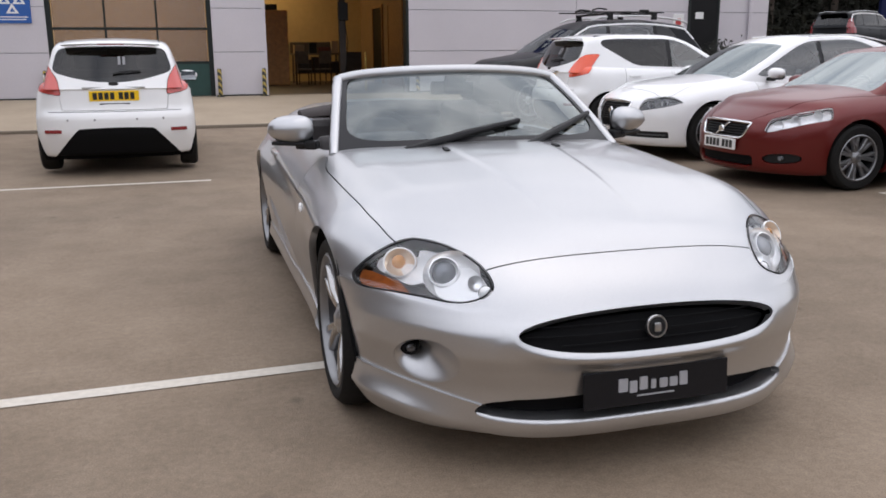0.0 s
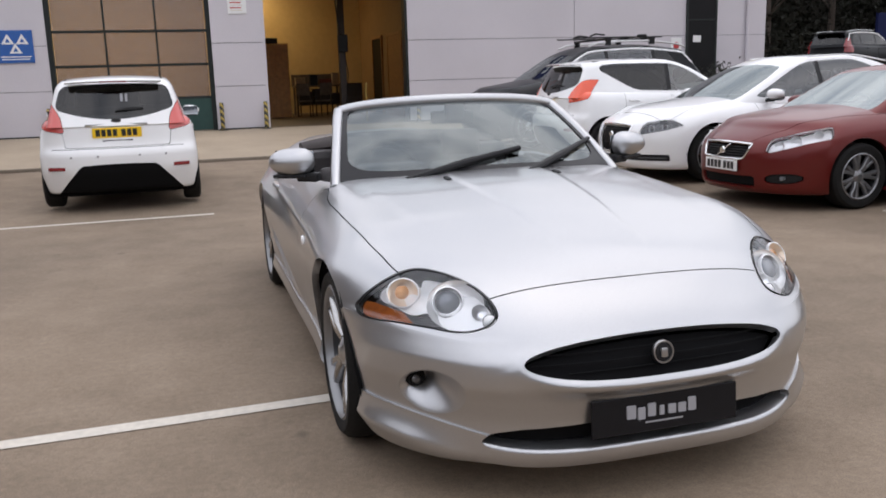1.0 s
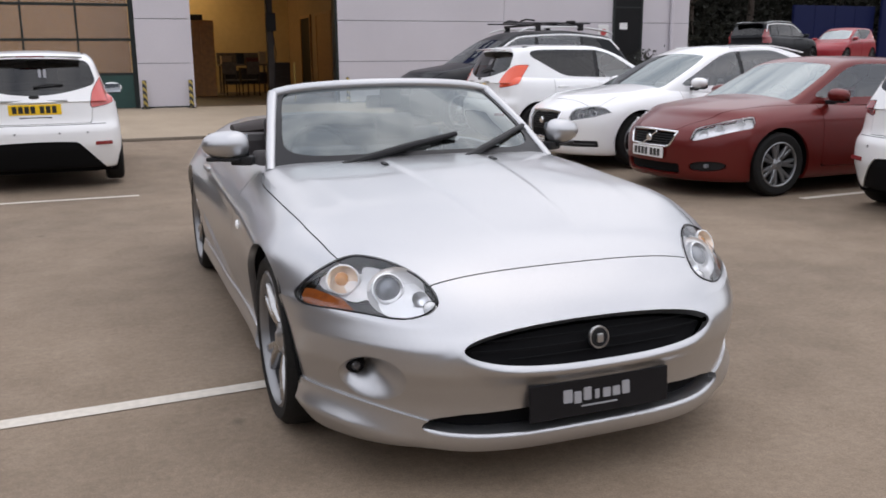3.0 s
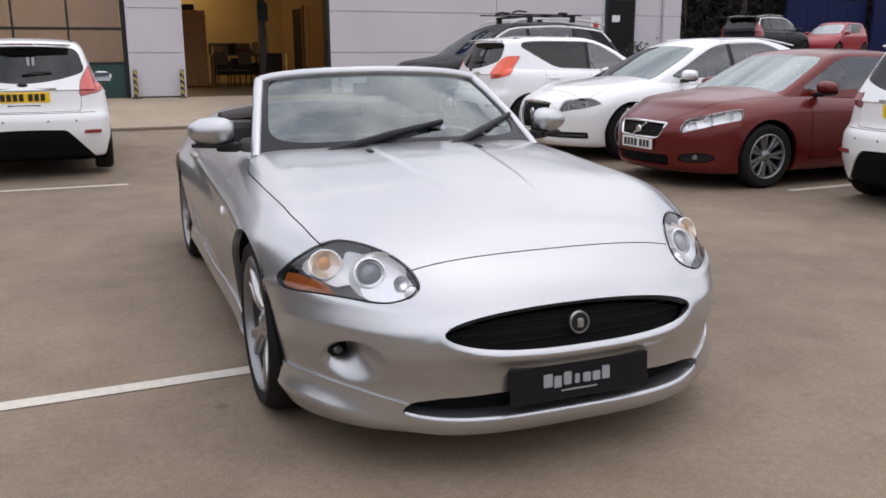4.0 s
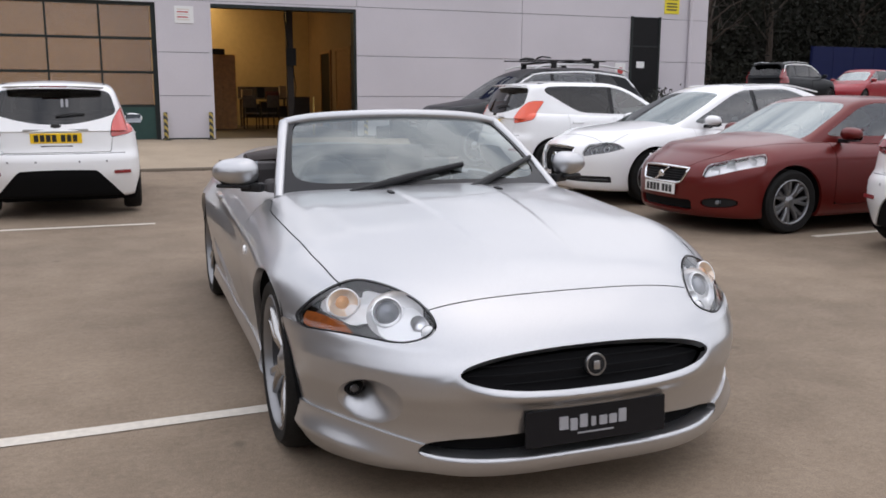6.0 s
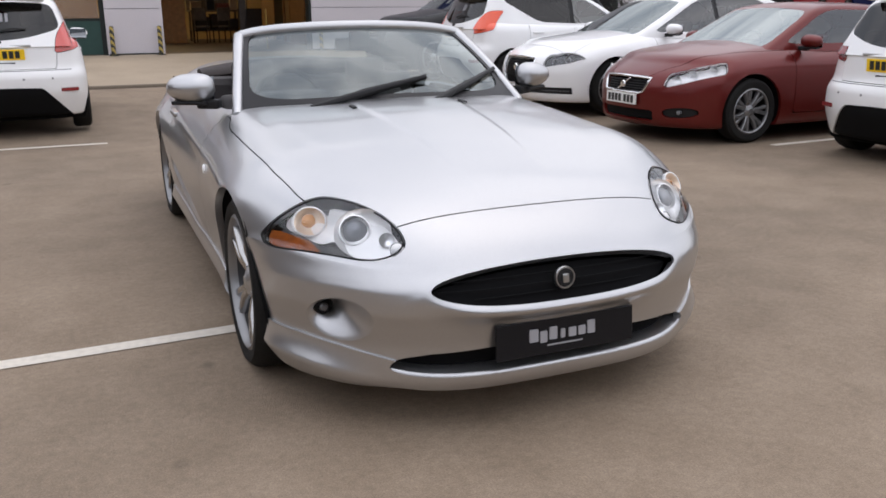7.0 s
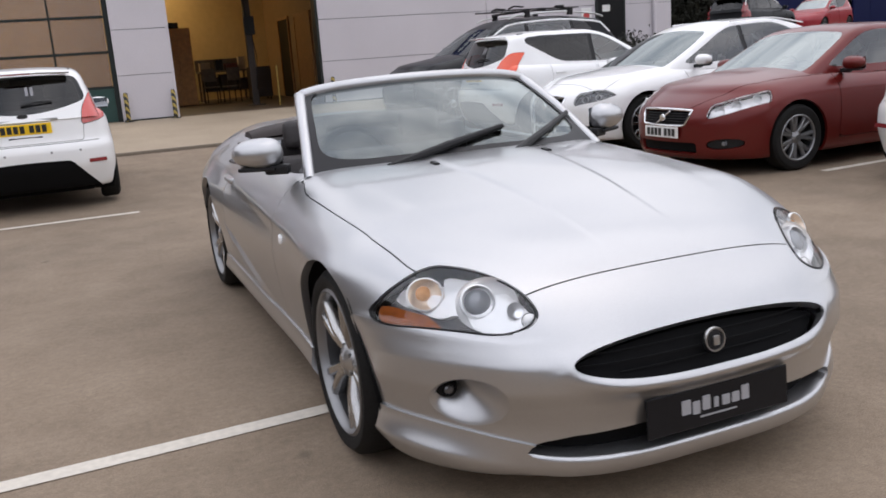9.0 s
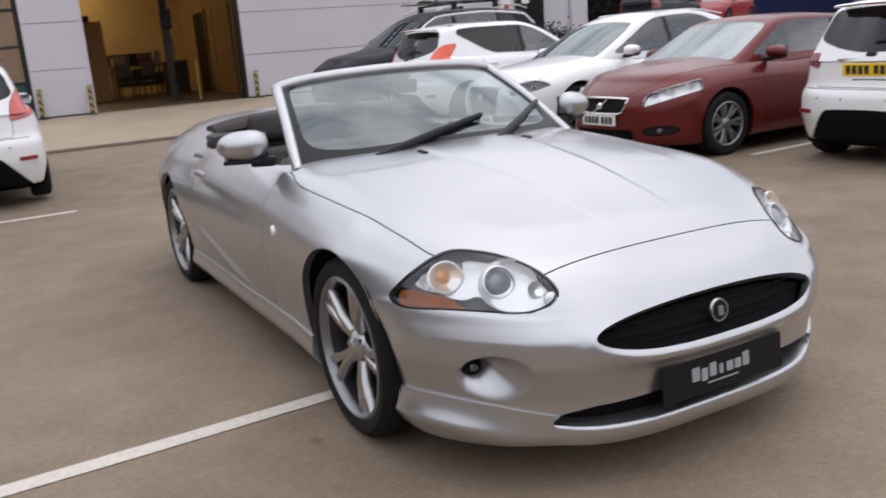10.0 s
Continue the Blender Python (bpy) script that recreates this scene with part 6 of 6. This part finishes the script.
part("triangle_centre", prism([(-0.12, 0.045), (0.12, 0.045), (0, 0.23)], 0.004, Matrix.Translation((0, -0.011, 0)) @ Matrix.Rotation(math.pi / 2, 4, "X")), SIGNYELLOW, hazard)
for i in range(3):
    bar(hazard, -0.17, 0.16, -0.09 - i * 0.08, -0.055 - i * 0.08, INK, 0.015)
poster = flat_sign("wall_notice", 11.0, 11.32, 1.85, 2.25, PAPER, "small white notice with a red round mark", 0.012)
part("red_mark", lathe([(0, -0.010), (0.09, -0.010), (0.09, -0.006)], 20, "Y"), SIGNRED, poster)

floodlight = tagged(empty("floodlight", pose(2.07, WALL_Y - 0.14, 3.95)), "small grey floodlight on the workshop wall", "lamp")
part("bracket", box(-0.02, 0.02, 0.0, 0.14, -0.02, 0.02), GREYTRIM, floodlight)
part("lamp_head", lathe([(0, -0.08), (0.07, -0.08), (0.09, -0.02), (0.08, 0.05), (0, 0.07)], 16, "Y"), GREYTRIM, floodlight, "", True).matrix_basis = pose(0, -0.06, 0, 30)
part("lamp_glass", lathe([(0, -0.083), (0.062, -0.082)], 16, "Y"), GREYALLOY, floodlight).matrix_basis = pose(0, -0.06, 0, 30)
part("wall_plate", box(-0.10, 0.10, 0.12, 0.139, -0.02, 0.2, 0.004), CLAD, floodlight)

door = tagged(empty("door_1", pose(11.9, WALL_Y - 0.02, WALL_Z)), "dark closed personnel door with a pale sticker", "door", kind="structure")
part("door_leaf", box(-0.40, 0.40, -0.02, 0.015, 0.0, 2.3), DOORDARK, door)
part("door_panel", box(-0.40, 0.40, -0.015, 0.015, 2.34, 3.08), DOORDARK, door)
for a, b in ((-0.46, -0.40), (0.40, 0.46)):
    part("door_frame", box(a, b, -0.03, 0.018, 0.0, 3.1), FRAME, door)
part("door_frame", box(-0.40, 0.40, -0.03, 0.018, 2.3, 2.34), FRAME, door)
part("door_sticker", box(-0.26, -0.02, -0.024, -0.0205, 1.75, 1.92), PAPER, door)
part("door_handle", tube([(0.32, -0.02, 1.0), (0.32, -0.06, 1.0), (0.22, -0.06, 1.0)], 0.01, 6), SATIN, door)
tagged(part("drain_pipe", tube([(13.3, WALL_Y - 0.06, 0.3), (13.3, WALL_Y - 0.06, TOP)], 0.05, 10), CLAD, None, "", True), "grey drain pipe down the wall", "pipe", kind="structure")
tagged(part("wall_base", box(-0.60, 0.52, WALL_Y - 0.012, WALL_Y - 0.002, WALL_Z - 0.06, WALL_Z + 0.03), FRAME), "dark strip at the foot of the wall", "trim", kind="structure")
for a, b in ((-5.3, -4.0), (3.87, 11.4)):
    tagged(part("wall_base", box(a, b, WALL_Y - 0.012, WALL_Y - 0.002, WALL_Z - 0.06, WALL_Z + 0.03), FRAME), "dark strip at the foot of the wall", "trim", kind="structure")
for x, mt, lab in ((0.53, CLAD, "pale grey edge trim of the open doorway"), (3.87, FRAME, "dark edge trim of the open doorway")):
    tagged(part("opening_trim", box(x - 0.03, x + 0.03, WALL_Y - 0.01, WALL_Y + T, WALL_Z, 3.37), mt), lab, "trim", kind="structure")
tagged(part("opening_trim", box(0.56, 3.84, WALL_Y - 0.01, WALL_Y + T, 3.30, 3.375), FRAME), "dark head trim of the open doorway", "trim", kind="structure")

# ---------------------------------------------------------------- inside the open workshop
col = tagged(empty("steel_column", pose(2.78, WALL_Y + 2.6, WALL_Z)), "dark brown steel lift column", "column")
part("column_shaft", box(-0.085, 0.085, -0.085, 0.085, 0, 4.2, 0.01), STEEL, col)
part("control_box", box(-0.12, 0.14, -0.18, -0.087, 1.75, 2.2, 0.015), TRIM, col)
part("base_plate", box(-0.2, 0.2, -0.2, 0.2, 0, 0.02), STEEL, col)
part("cable", tube([(0.05, -0.11, 1.75), (0.12, -0.13, 1.2), (0.04, -0.10, 0.4)], 0.012, 6), TRIM, col)
part("hose", tube([(-0.05, -0.11, 3.9), (-0.14, -0.14, 3.0), (-0.05, -0.11, 2.2)], 0.02, 6), TRIM, col)
cupboard = tagged(empty("tool_cupboard", pose(1.33, WALL_Y + 6.2, WALL_Z)), "brown timber cupboard against a yellow wall", "cupboard")
part("carcass", box(-0.35, 0.45, -0.3, 0.3, 0, 2.15, 0.01), OAK, cupboard)
part("cupboard_door", box(-0.33, 0.04, -0.325, -0.302, 0.05, 2.1, 0.006), OAK, cupboard)
part("cupboard_door", box(0.06, 0.43, -0.325, -0.302, 0.05, 2.1, 0.006), OAK, cupboard)
tagged(part("tool_case", box(1.15, 1.5, WALL_Y + 6.0, WALL_Y + 6.3, WALL_Z + 2.151, WALL_Z + 2.32, 0.02), TRIM), "dark case lying on the cupboard", "case")
BENCH_Z = WALL_Z + 0.91
table = tagged(empty("work_table", pose(2.75, WALL_Y + 7.0, WALL_Z)), "cluttered grey-brown work table", "table")
part("tabletop", box(-0.75, 0.75, -0.4, 0.4, 0.86, 0.91, 0.008), BENCH, table)
part("shelf", box(-0.7, 0.7, -0.35, 0.35, 0.3, 0.33, 0.005), BENCH, table)
part("back_board", box(-0.75, 0.75, 0.36, 0.4, 0.91, 1.25, 0.005), BENCH, table)
for a in (-0.68, 0.68):
    for b in (-0.33, 0.33):
        part("leg", box(a - 0.03, a + 0.03, b - 0.03, b + 0.03, 0, 0.86), BENCH, table)
BOXRED, BOXPALE = material("dull_red_box", (0.16, 0.03, 0.02), 0.5, vary=0.15, scale=12.0), material("pale_carton", (0.36, 0.27, 0.18), 0.7, vary=0.1, scale=12.0)
for x, w, d, h, mt, lab in ((2.2, 0.3, 0.3, 0.22, BOXPALE, "pale carton on the work table"), (2.62, 0.22, 0.25, 0.3, TRIM, "dark tool box on the work table"), (2.98, 0.36, 0.3, 0.16, BOXRED, "dull red tool box on the work table"), (3.3, 0.2, 0.2, 0.34, BOXPALE, "tall pale carton on the work table")):
    bx = tagged(part("storage_box", box(x - w / 2, x + w / 2, WALL_Y + 6.85 - d / 2, WALL_Y + 6.85 + d / 2, BENCH_Z + 0.001, BENCH_Z + h, 0.012), mt), lab, "box")
    part("box_lid", box(x - w / 2 - 0.008, x + w / 2 + 0.008, WALL_Y + 6.85 - d / 2 - 0.008, WALL_Y + 6.85 + d / 2 + 0.008, BENCH_Z + h + 0.001, BENCH_Z + h + 0.03, 0.008), mt, bx)
# made-up dark crates stand in for the shade under the table
for x, w, h, lab in ((2.35, 0.42, 0.36, "dark filler crate added to darken the space under the table"), (2.86, 0.48, 0.44, "dark filler crate added to darken the space under the table"), (3.28, 0.26, 0.30, "small dark filler crate added to darken the space under the table")):
    cr = tagged(part("dark_filler", box(x - w / 2, x + w / 2, WALL_Y + 6.72, WALL_Y + 7.2, WALL_Z + 0.331, WALL_Z + 0.331 + h, 0.012), STEEL), lab, "crate")
    part("filler_rim", box(x - w / 2 - 0.012, x + w / 2 + 0.012, WALL_Y + 6.708, WALL_Y + 7.212, WALL_Z + 0.332 + h, WALL_Z + 0.36 + h, 0.006), STEEL, cr)


def work_chair(x, y, rz):
    ob = tagged(empty("work_chair", pose(x, y, WALL_Z, 0, 0, rz)), "dull plain chair by the work table", "chair", "chairs at the work table")
    part("seat", box(-0.21, 0.21, -0.21, 0.21, 0.43, 0.47, 0.012), BENCH, ob)
    part("backrest", box(-0.2, 0.2, 0.18, 0.21, 0.62, 0.98, 0.012), BENCH, ob)
    for a in (-0.18, 0.18):
        part("leg", box(a - 0.015, a + 0.015, -0.2, -0.17, 0, 0.43), STEEL, ob)
        part("leg", box(a - 0.015, a + 0.015, 0.175, 0.205, 0, 0.98), STEEL, ob)


work_chair(2.2, WALL_Y + 5.9, 160)
work_chair(2.75, WALL_Y + 5.8, 195)
chest = tagged(empty("tool_chest", pose(3.6, WALL_Y + 5.9, WALL_Z)), "dark tool chest on the workshop floor", "chest")
part("chest_body", box(-0.3, 0.3, -0.3, 0.3, 0.08, 0.95, 0.02), STEEL, chest)
for i in range(4):
    part("drawer", box(-0.27, 0.27, -0.315, -0.301, 0.14 + i * 0.2, 0.32 + i * 0.2, 0.006), STEEL, chest)
for a in (-0.24, 0.24):
    for b in (-0.24, 0.24):
        part("castor", lathe([(0, -0.015), (0.04, -0.015), (0.04, 0.015), (0, 0.015)], 12), TRIM, chest).matrix_basis = pose(a, b, 0.04)
tagged(part("guard_post", tube([(3.15, WALL_Y + 1.5, WALL_Z), (3.15, WALL_Y + 1.5, WALL_Z + 0.95)], 0.02, 10), YELLOWPOST, None, "", True), "thin dull yellow guard post in the workshop", "post")
for k, (y, h) in enumerate(((WALL_Y + 6.3, 0.6), (WALL_Y + 4.05, 0.8))):
    dr = tagged(empty("door_2" if k else "door_3", pose(4.59, y, WALL_Z)), "dark inner door in a yellow partition", "door", kind="structure")
    part("door_leaf", box(-0.03, 0.0, -h, h, 0, 2.25), DOORDARK if not k else WOOD, dr)
    part("door_frame", box(-0.05, 0.0, -h - 0.08, -h, 0, 2.33), WOOD, dr)
    part("door_frame", box(-0.05, 0.0, h, h + 0.08, 0, 2.33), WOOD, dr)
    part("door_frame", box(-0.05, 0.0, -h, h, 2.25, 2.33), WOOD, dr)
tagged(part("door_curtain_roll", box(0.56, 3.84, WALL_Y + T + 0.02, WALL_Y + T + 0.4, 3.4, 3.8, 0.05), DOORDARK), "rolled up door curtain over the opening", "door")

# ---------------------------------------------------------------- other cars
def stand(x, y, rz):
    return pose(x, y, yard_z(x, y), 0, 0, rz)


hatchback(stand(-2.16, 10.12, 181.0), "white five-door hatchback parked tail out in a bay", REDLENS)
coupe(stand(4.86, 4.44, -89))
saloon(stand(4.78, 6.76, -88.5), "white saloon car parked nose out beside a red coupe")
hatchback(pose(7.05, 9.05, yard_z(7.05, 9.05), 0, 0, 91), "white hatchback with bright orange-red tail lamps, parked behind a saloon", ORANGELENS)
estate(pose(4.25, 11.3, 0.17, 0, 0, -89) @ Matrix.Diagonal((1.0, 0.93, 1.08, 1)))
hatchback(stand(8.06, 2.06, 90), "white hatchback parked tail out beside a red coupe", DULLRED, 1.0)
saloon(stand(-4.97, 9.1, 90), "white saloon car parked side on near the kerb")
saloon(stand(-5.2, 11.2, 90), "white saloon car parked close to the concrete apron")
crossover(stand(24.5, 24.3, 108), BLACKP, "dark sport utility car far off by the trees", "utility_car", False)
closed_car("small_red_car", HATCH, FARRED, stand(27.6, 25.5, -70), "red small car far off by the blue fence", dict(spokes=7, mat=DARKALLOY))


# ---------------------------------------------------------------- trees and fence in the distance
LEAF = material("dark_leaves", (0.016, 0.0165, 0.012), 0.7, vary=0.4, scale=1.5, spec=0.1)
BARK = material("bark", (0.06, 0.045, 0.035), 0.9, vary=0.3, bump=0.5, scale=12.0)
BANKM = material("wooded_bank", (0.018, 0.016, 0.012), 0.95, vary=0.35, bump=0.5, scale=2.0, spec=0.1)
FENCE = material("blue_hoarding", (0.004, 0.008, 0.05), 0.6, vary=0.06, scale=3.0, spec=0.2)


def leaves(name, points, size, mat, parent=None):
    """Many small leaf clumps, each a bent pair of quads."""
    rng = np.random.default_rng(len(points))
    n = len(points)
    u = rng.normal(size=(n, 3))
    u /= np.linalg.norm(u, axis=1)[:, None]
    v = np.cross(u, rng.normal(size=(n, 3)))
    v /= np.linalg.norm(v, axis=1)[:, None] + 1e-9
    w = np.cross(u, v)
    s = size * rng.uniform(0.6, 1.3, (n, 1))
    pts = np.stack([points - u * s, points - v * s * 0.45 + w * s * 0.2, points + u * s, points + v * s * 0.45 + w * s * 0.2], 1).reshape(-1, 3)
    return mesh_object(name, pts, [(4 * i, 4 * i + 1, 4 * i + 2, 4 * i + 3) for i in range(n)], mat, parent, smooth=False)


def tree(x, y, h, r, seed, bare=False):
    rng = np.random.default_rng(seed)
    z = yard_z(x, y) - 0.1
    ob = tagged(empty("tree", pose(x, y, z)), "bare-branched tree on the bank" if bare else "dark leafy tree on the bank", "tree", "trees on the bank")
    bm = tube([(0, 0, 0), (0.1, 0.05, h * 0.3), (0.0, 0.1, h * 0.62), (0.15, 0.0, h * 0.92)], [0.24, 0.18, 0.11, 0.03], 10)
    tips = []
    for i in range(22 if bare else 12):
        a, b = rng.uniform(0, 2 * math.pi), rng.uniform(0.25, 0.85)
        s = Vector((0.05, 0.05, h * b))
        e = s + Vector((math.cos(a), math.sin(a), rng.uniform(0.35, 0.9))) * r * (1.1 - b * 0.6)
        mid = (s + e) / 2 + Vector((0, 0, 0.25))
        merge(bm, tube([s, mid, e], [0.07, 0.045, 0.012], 6))
        tips.append((mid, e))
        if bare:
            for k in range(4):
                d = mid.lerp(e, rng.uniform(0.1, 0.9))
                merge(bm, tube([d, d + Vector(rng.normal(size=3)) * 0.7 + Vector((0, 0, 0.5))], [0.02, 0.006], 5))
    part("trunk", bm, BARK, ob, "", True)
    if not bare:
        pts = []
        for mid, e in tips:
            for c in (mid, e, (mid + e) / 2):
                pts.append(np.array(c) + rng.normal(size=(110, 3)) * np.array((0.75, 0.75, 0.6)) * r * 0.33)
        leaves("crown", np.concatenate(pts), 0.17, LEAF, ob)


bank_x = np.linspace(11, 90, 40)
bank_y = np.linspace(37, 62, 14)
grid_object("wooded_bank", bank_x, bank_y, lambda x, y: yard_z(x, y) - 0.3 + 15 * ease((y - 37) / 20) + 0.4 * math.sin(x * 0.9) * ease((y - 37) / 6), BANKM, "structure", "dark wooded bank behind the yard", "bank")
rng = np.random.default_rng(5)
n = 40000
hx, hy = rng.uniform(12, 85, n), rng.uniform(35.5, 50, n)
hz = np.array([yard_z(a, b) - 0.2 + 15 * ease((b - 37) / 20) for a, b in zip(hx, hy)]) + rng.gamma(2.0, 0.9, n) * (0.8 + 0.4 * np.sin(hx * 0.7))
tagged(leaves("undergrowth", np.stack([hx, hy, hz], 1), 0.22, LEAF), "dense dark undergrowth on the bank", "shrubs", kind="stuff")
for i, (x, y, h, r) in enumerate(((19, 37, 11, 3.2), (24, 39, 12, 3.4), (29.5, 37.5, 10, 2.6), (35, 39, 12, 3.4), (41, 38, 11, 3.2), (47, 39, 12, 3.4), (54, 38, 11, 3.3), (16.5, 34, 10, 3.0))):
    tree(x, y, h, r, 10 + i, bare=(i == 2))


def hoarding(x0, x1, y, top):
    z = yard_z(x0, y)
    ob = tagged(empty("hoarding", pose(x0, y, z)), "dark blue solid yard fence", "fence")
    k = int((x1 - x0) / 1.2)
    for i in range(k):
        a = (x1 - x0) * i / k
        part("fence_panel", box(a + 0.01, a + (x1 - x0) / k - 0.01, -0.02, 0.02, 0.02, top - z, 0.005, 1), FENCE, ob)
    for i in range(k + 1):
        a = (x1 - x0) * i / k
        part("fence_post", box(a - 0.04, a + 0.04, 0.021, 0.1, 0, top - z), FENCE, ob)


hoarding(32.7, 38.3, 33.0, 4.0)
hoarding(38.4, 52.0, 32.6, 4.6)


SHRUBM = material("shrub_leaves", (0.03, 0.032, 0.026), 0.7, vary=0.4, scale=3.0, spec=0.2)


def shrub(x, y, h, r, seed):
    """A low bush: forked stems and many small leaves in uneven clumps."""
    rng = np.random.default_rng(seed)
    ob = tagged(empty("shrub", pose(x, y, yard_z(x, y))), "low dark shrub by the workshop wall", "shrub")
    bm, pts = None, []
    for i in range(9):
        a = rng.uniform(0, 2 * math.pi)
        e = Vector((math.cos(a) * r * rng.uniform(0.3, 0.8), math.sin(a) * r * 0.5, h * rng.uniform(0.65, 0.95)))
        t = tube([(0.05 * math.cos(a), 0.05 * math.sin(a), 0), e * 0.5 + Vector((0, 0, 0.1)), e], [0.02, 0.014, 0.005], 6)
        bm = t if bm is None else merge(bm, t)
        for k in (0.55, 0.8, 1.0):
            pts.append(np.array(e * k) + rng.normal(size=(90, 3)) * np.array((0.2, 0.16, 0.13)))
    part("stems", bm, BARK, ob, "", True)
    leaves("foliage", np.concatenate(pts), 0.05, SHRUBM, ob)


shrub(11.75, 15.6, 1.25, 0.75, 31)
shrub(12.7, 15.5, 1.1, 0.7, 32)


# ---------------------------------------------------------------- unseen walls, added to close the yard and darken the silver car's reflections
YARDWALL = material("unseen_dark_wall", (0.085, 0.07, 0.06), 0.85, vary=0.2, bump=0.3, scale=18.0, patch=0.15, patch_scale=0.5)
tagged(part("wall_south", box(-12.3, 54.0, -17.3, -17.0, -0.2, 4.6), YARDWALL), "unseen dark wall added to close the yard", "wall", kind="structure")
# kept low so that the bumper corner still reflects bright sky
tagged(part("wall_west_low", box(-12.3, -12.0, -17.0, 1.0, -0.2, 2.4), YARDWALL), "unseen low dark wall added beside the yard", "wall", kind="structure")
# unseen tall stretch, added only for a dark reflection in the silver flank
tagged(part("wall_west", box(-12.3, -12.0, 1.0, 12.2, -0.2, 6.6), YARDWALL), "unseen tall dark wall added to darken the silver flank", "wall", kind="structure")
tagged(part("wall_far_east", box(54.0, 54.3, -17.3, 34.0, -0.2, 5.5), YARDWALL), "unseen dark wall added to close the yard", "wall", kind="structure")
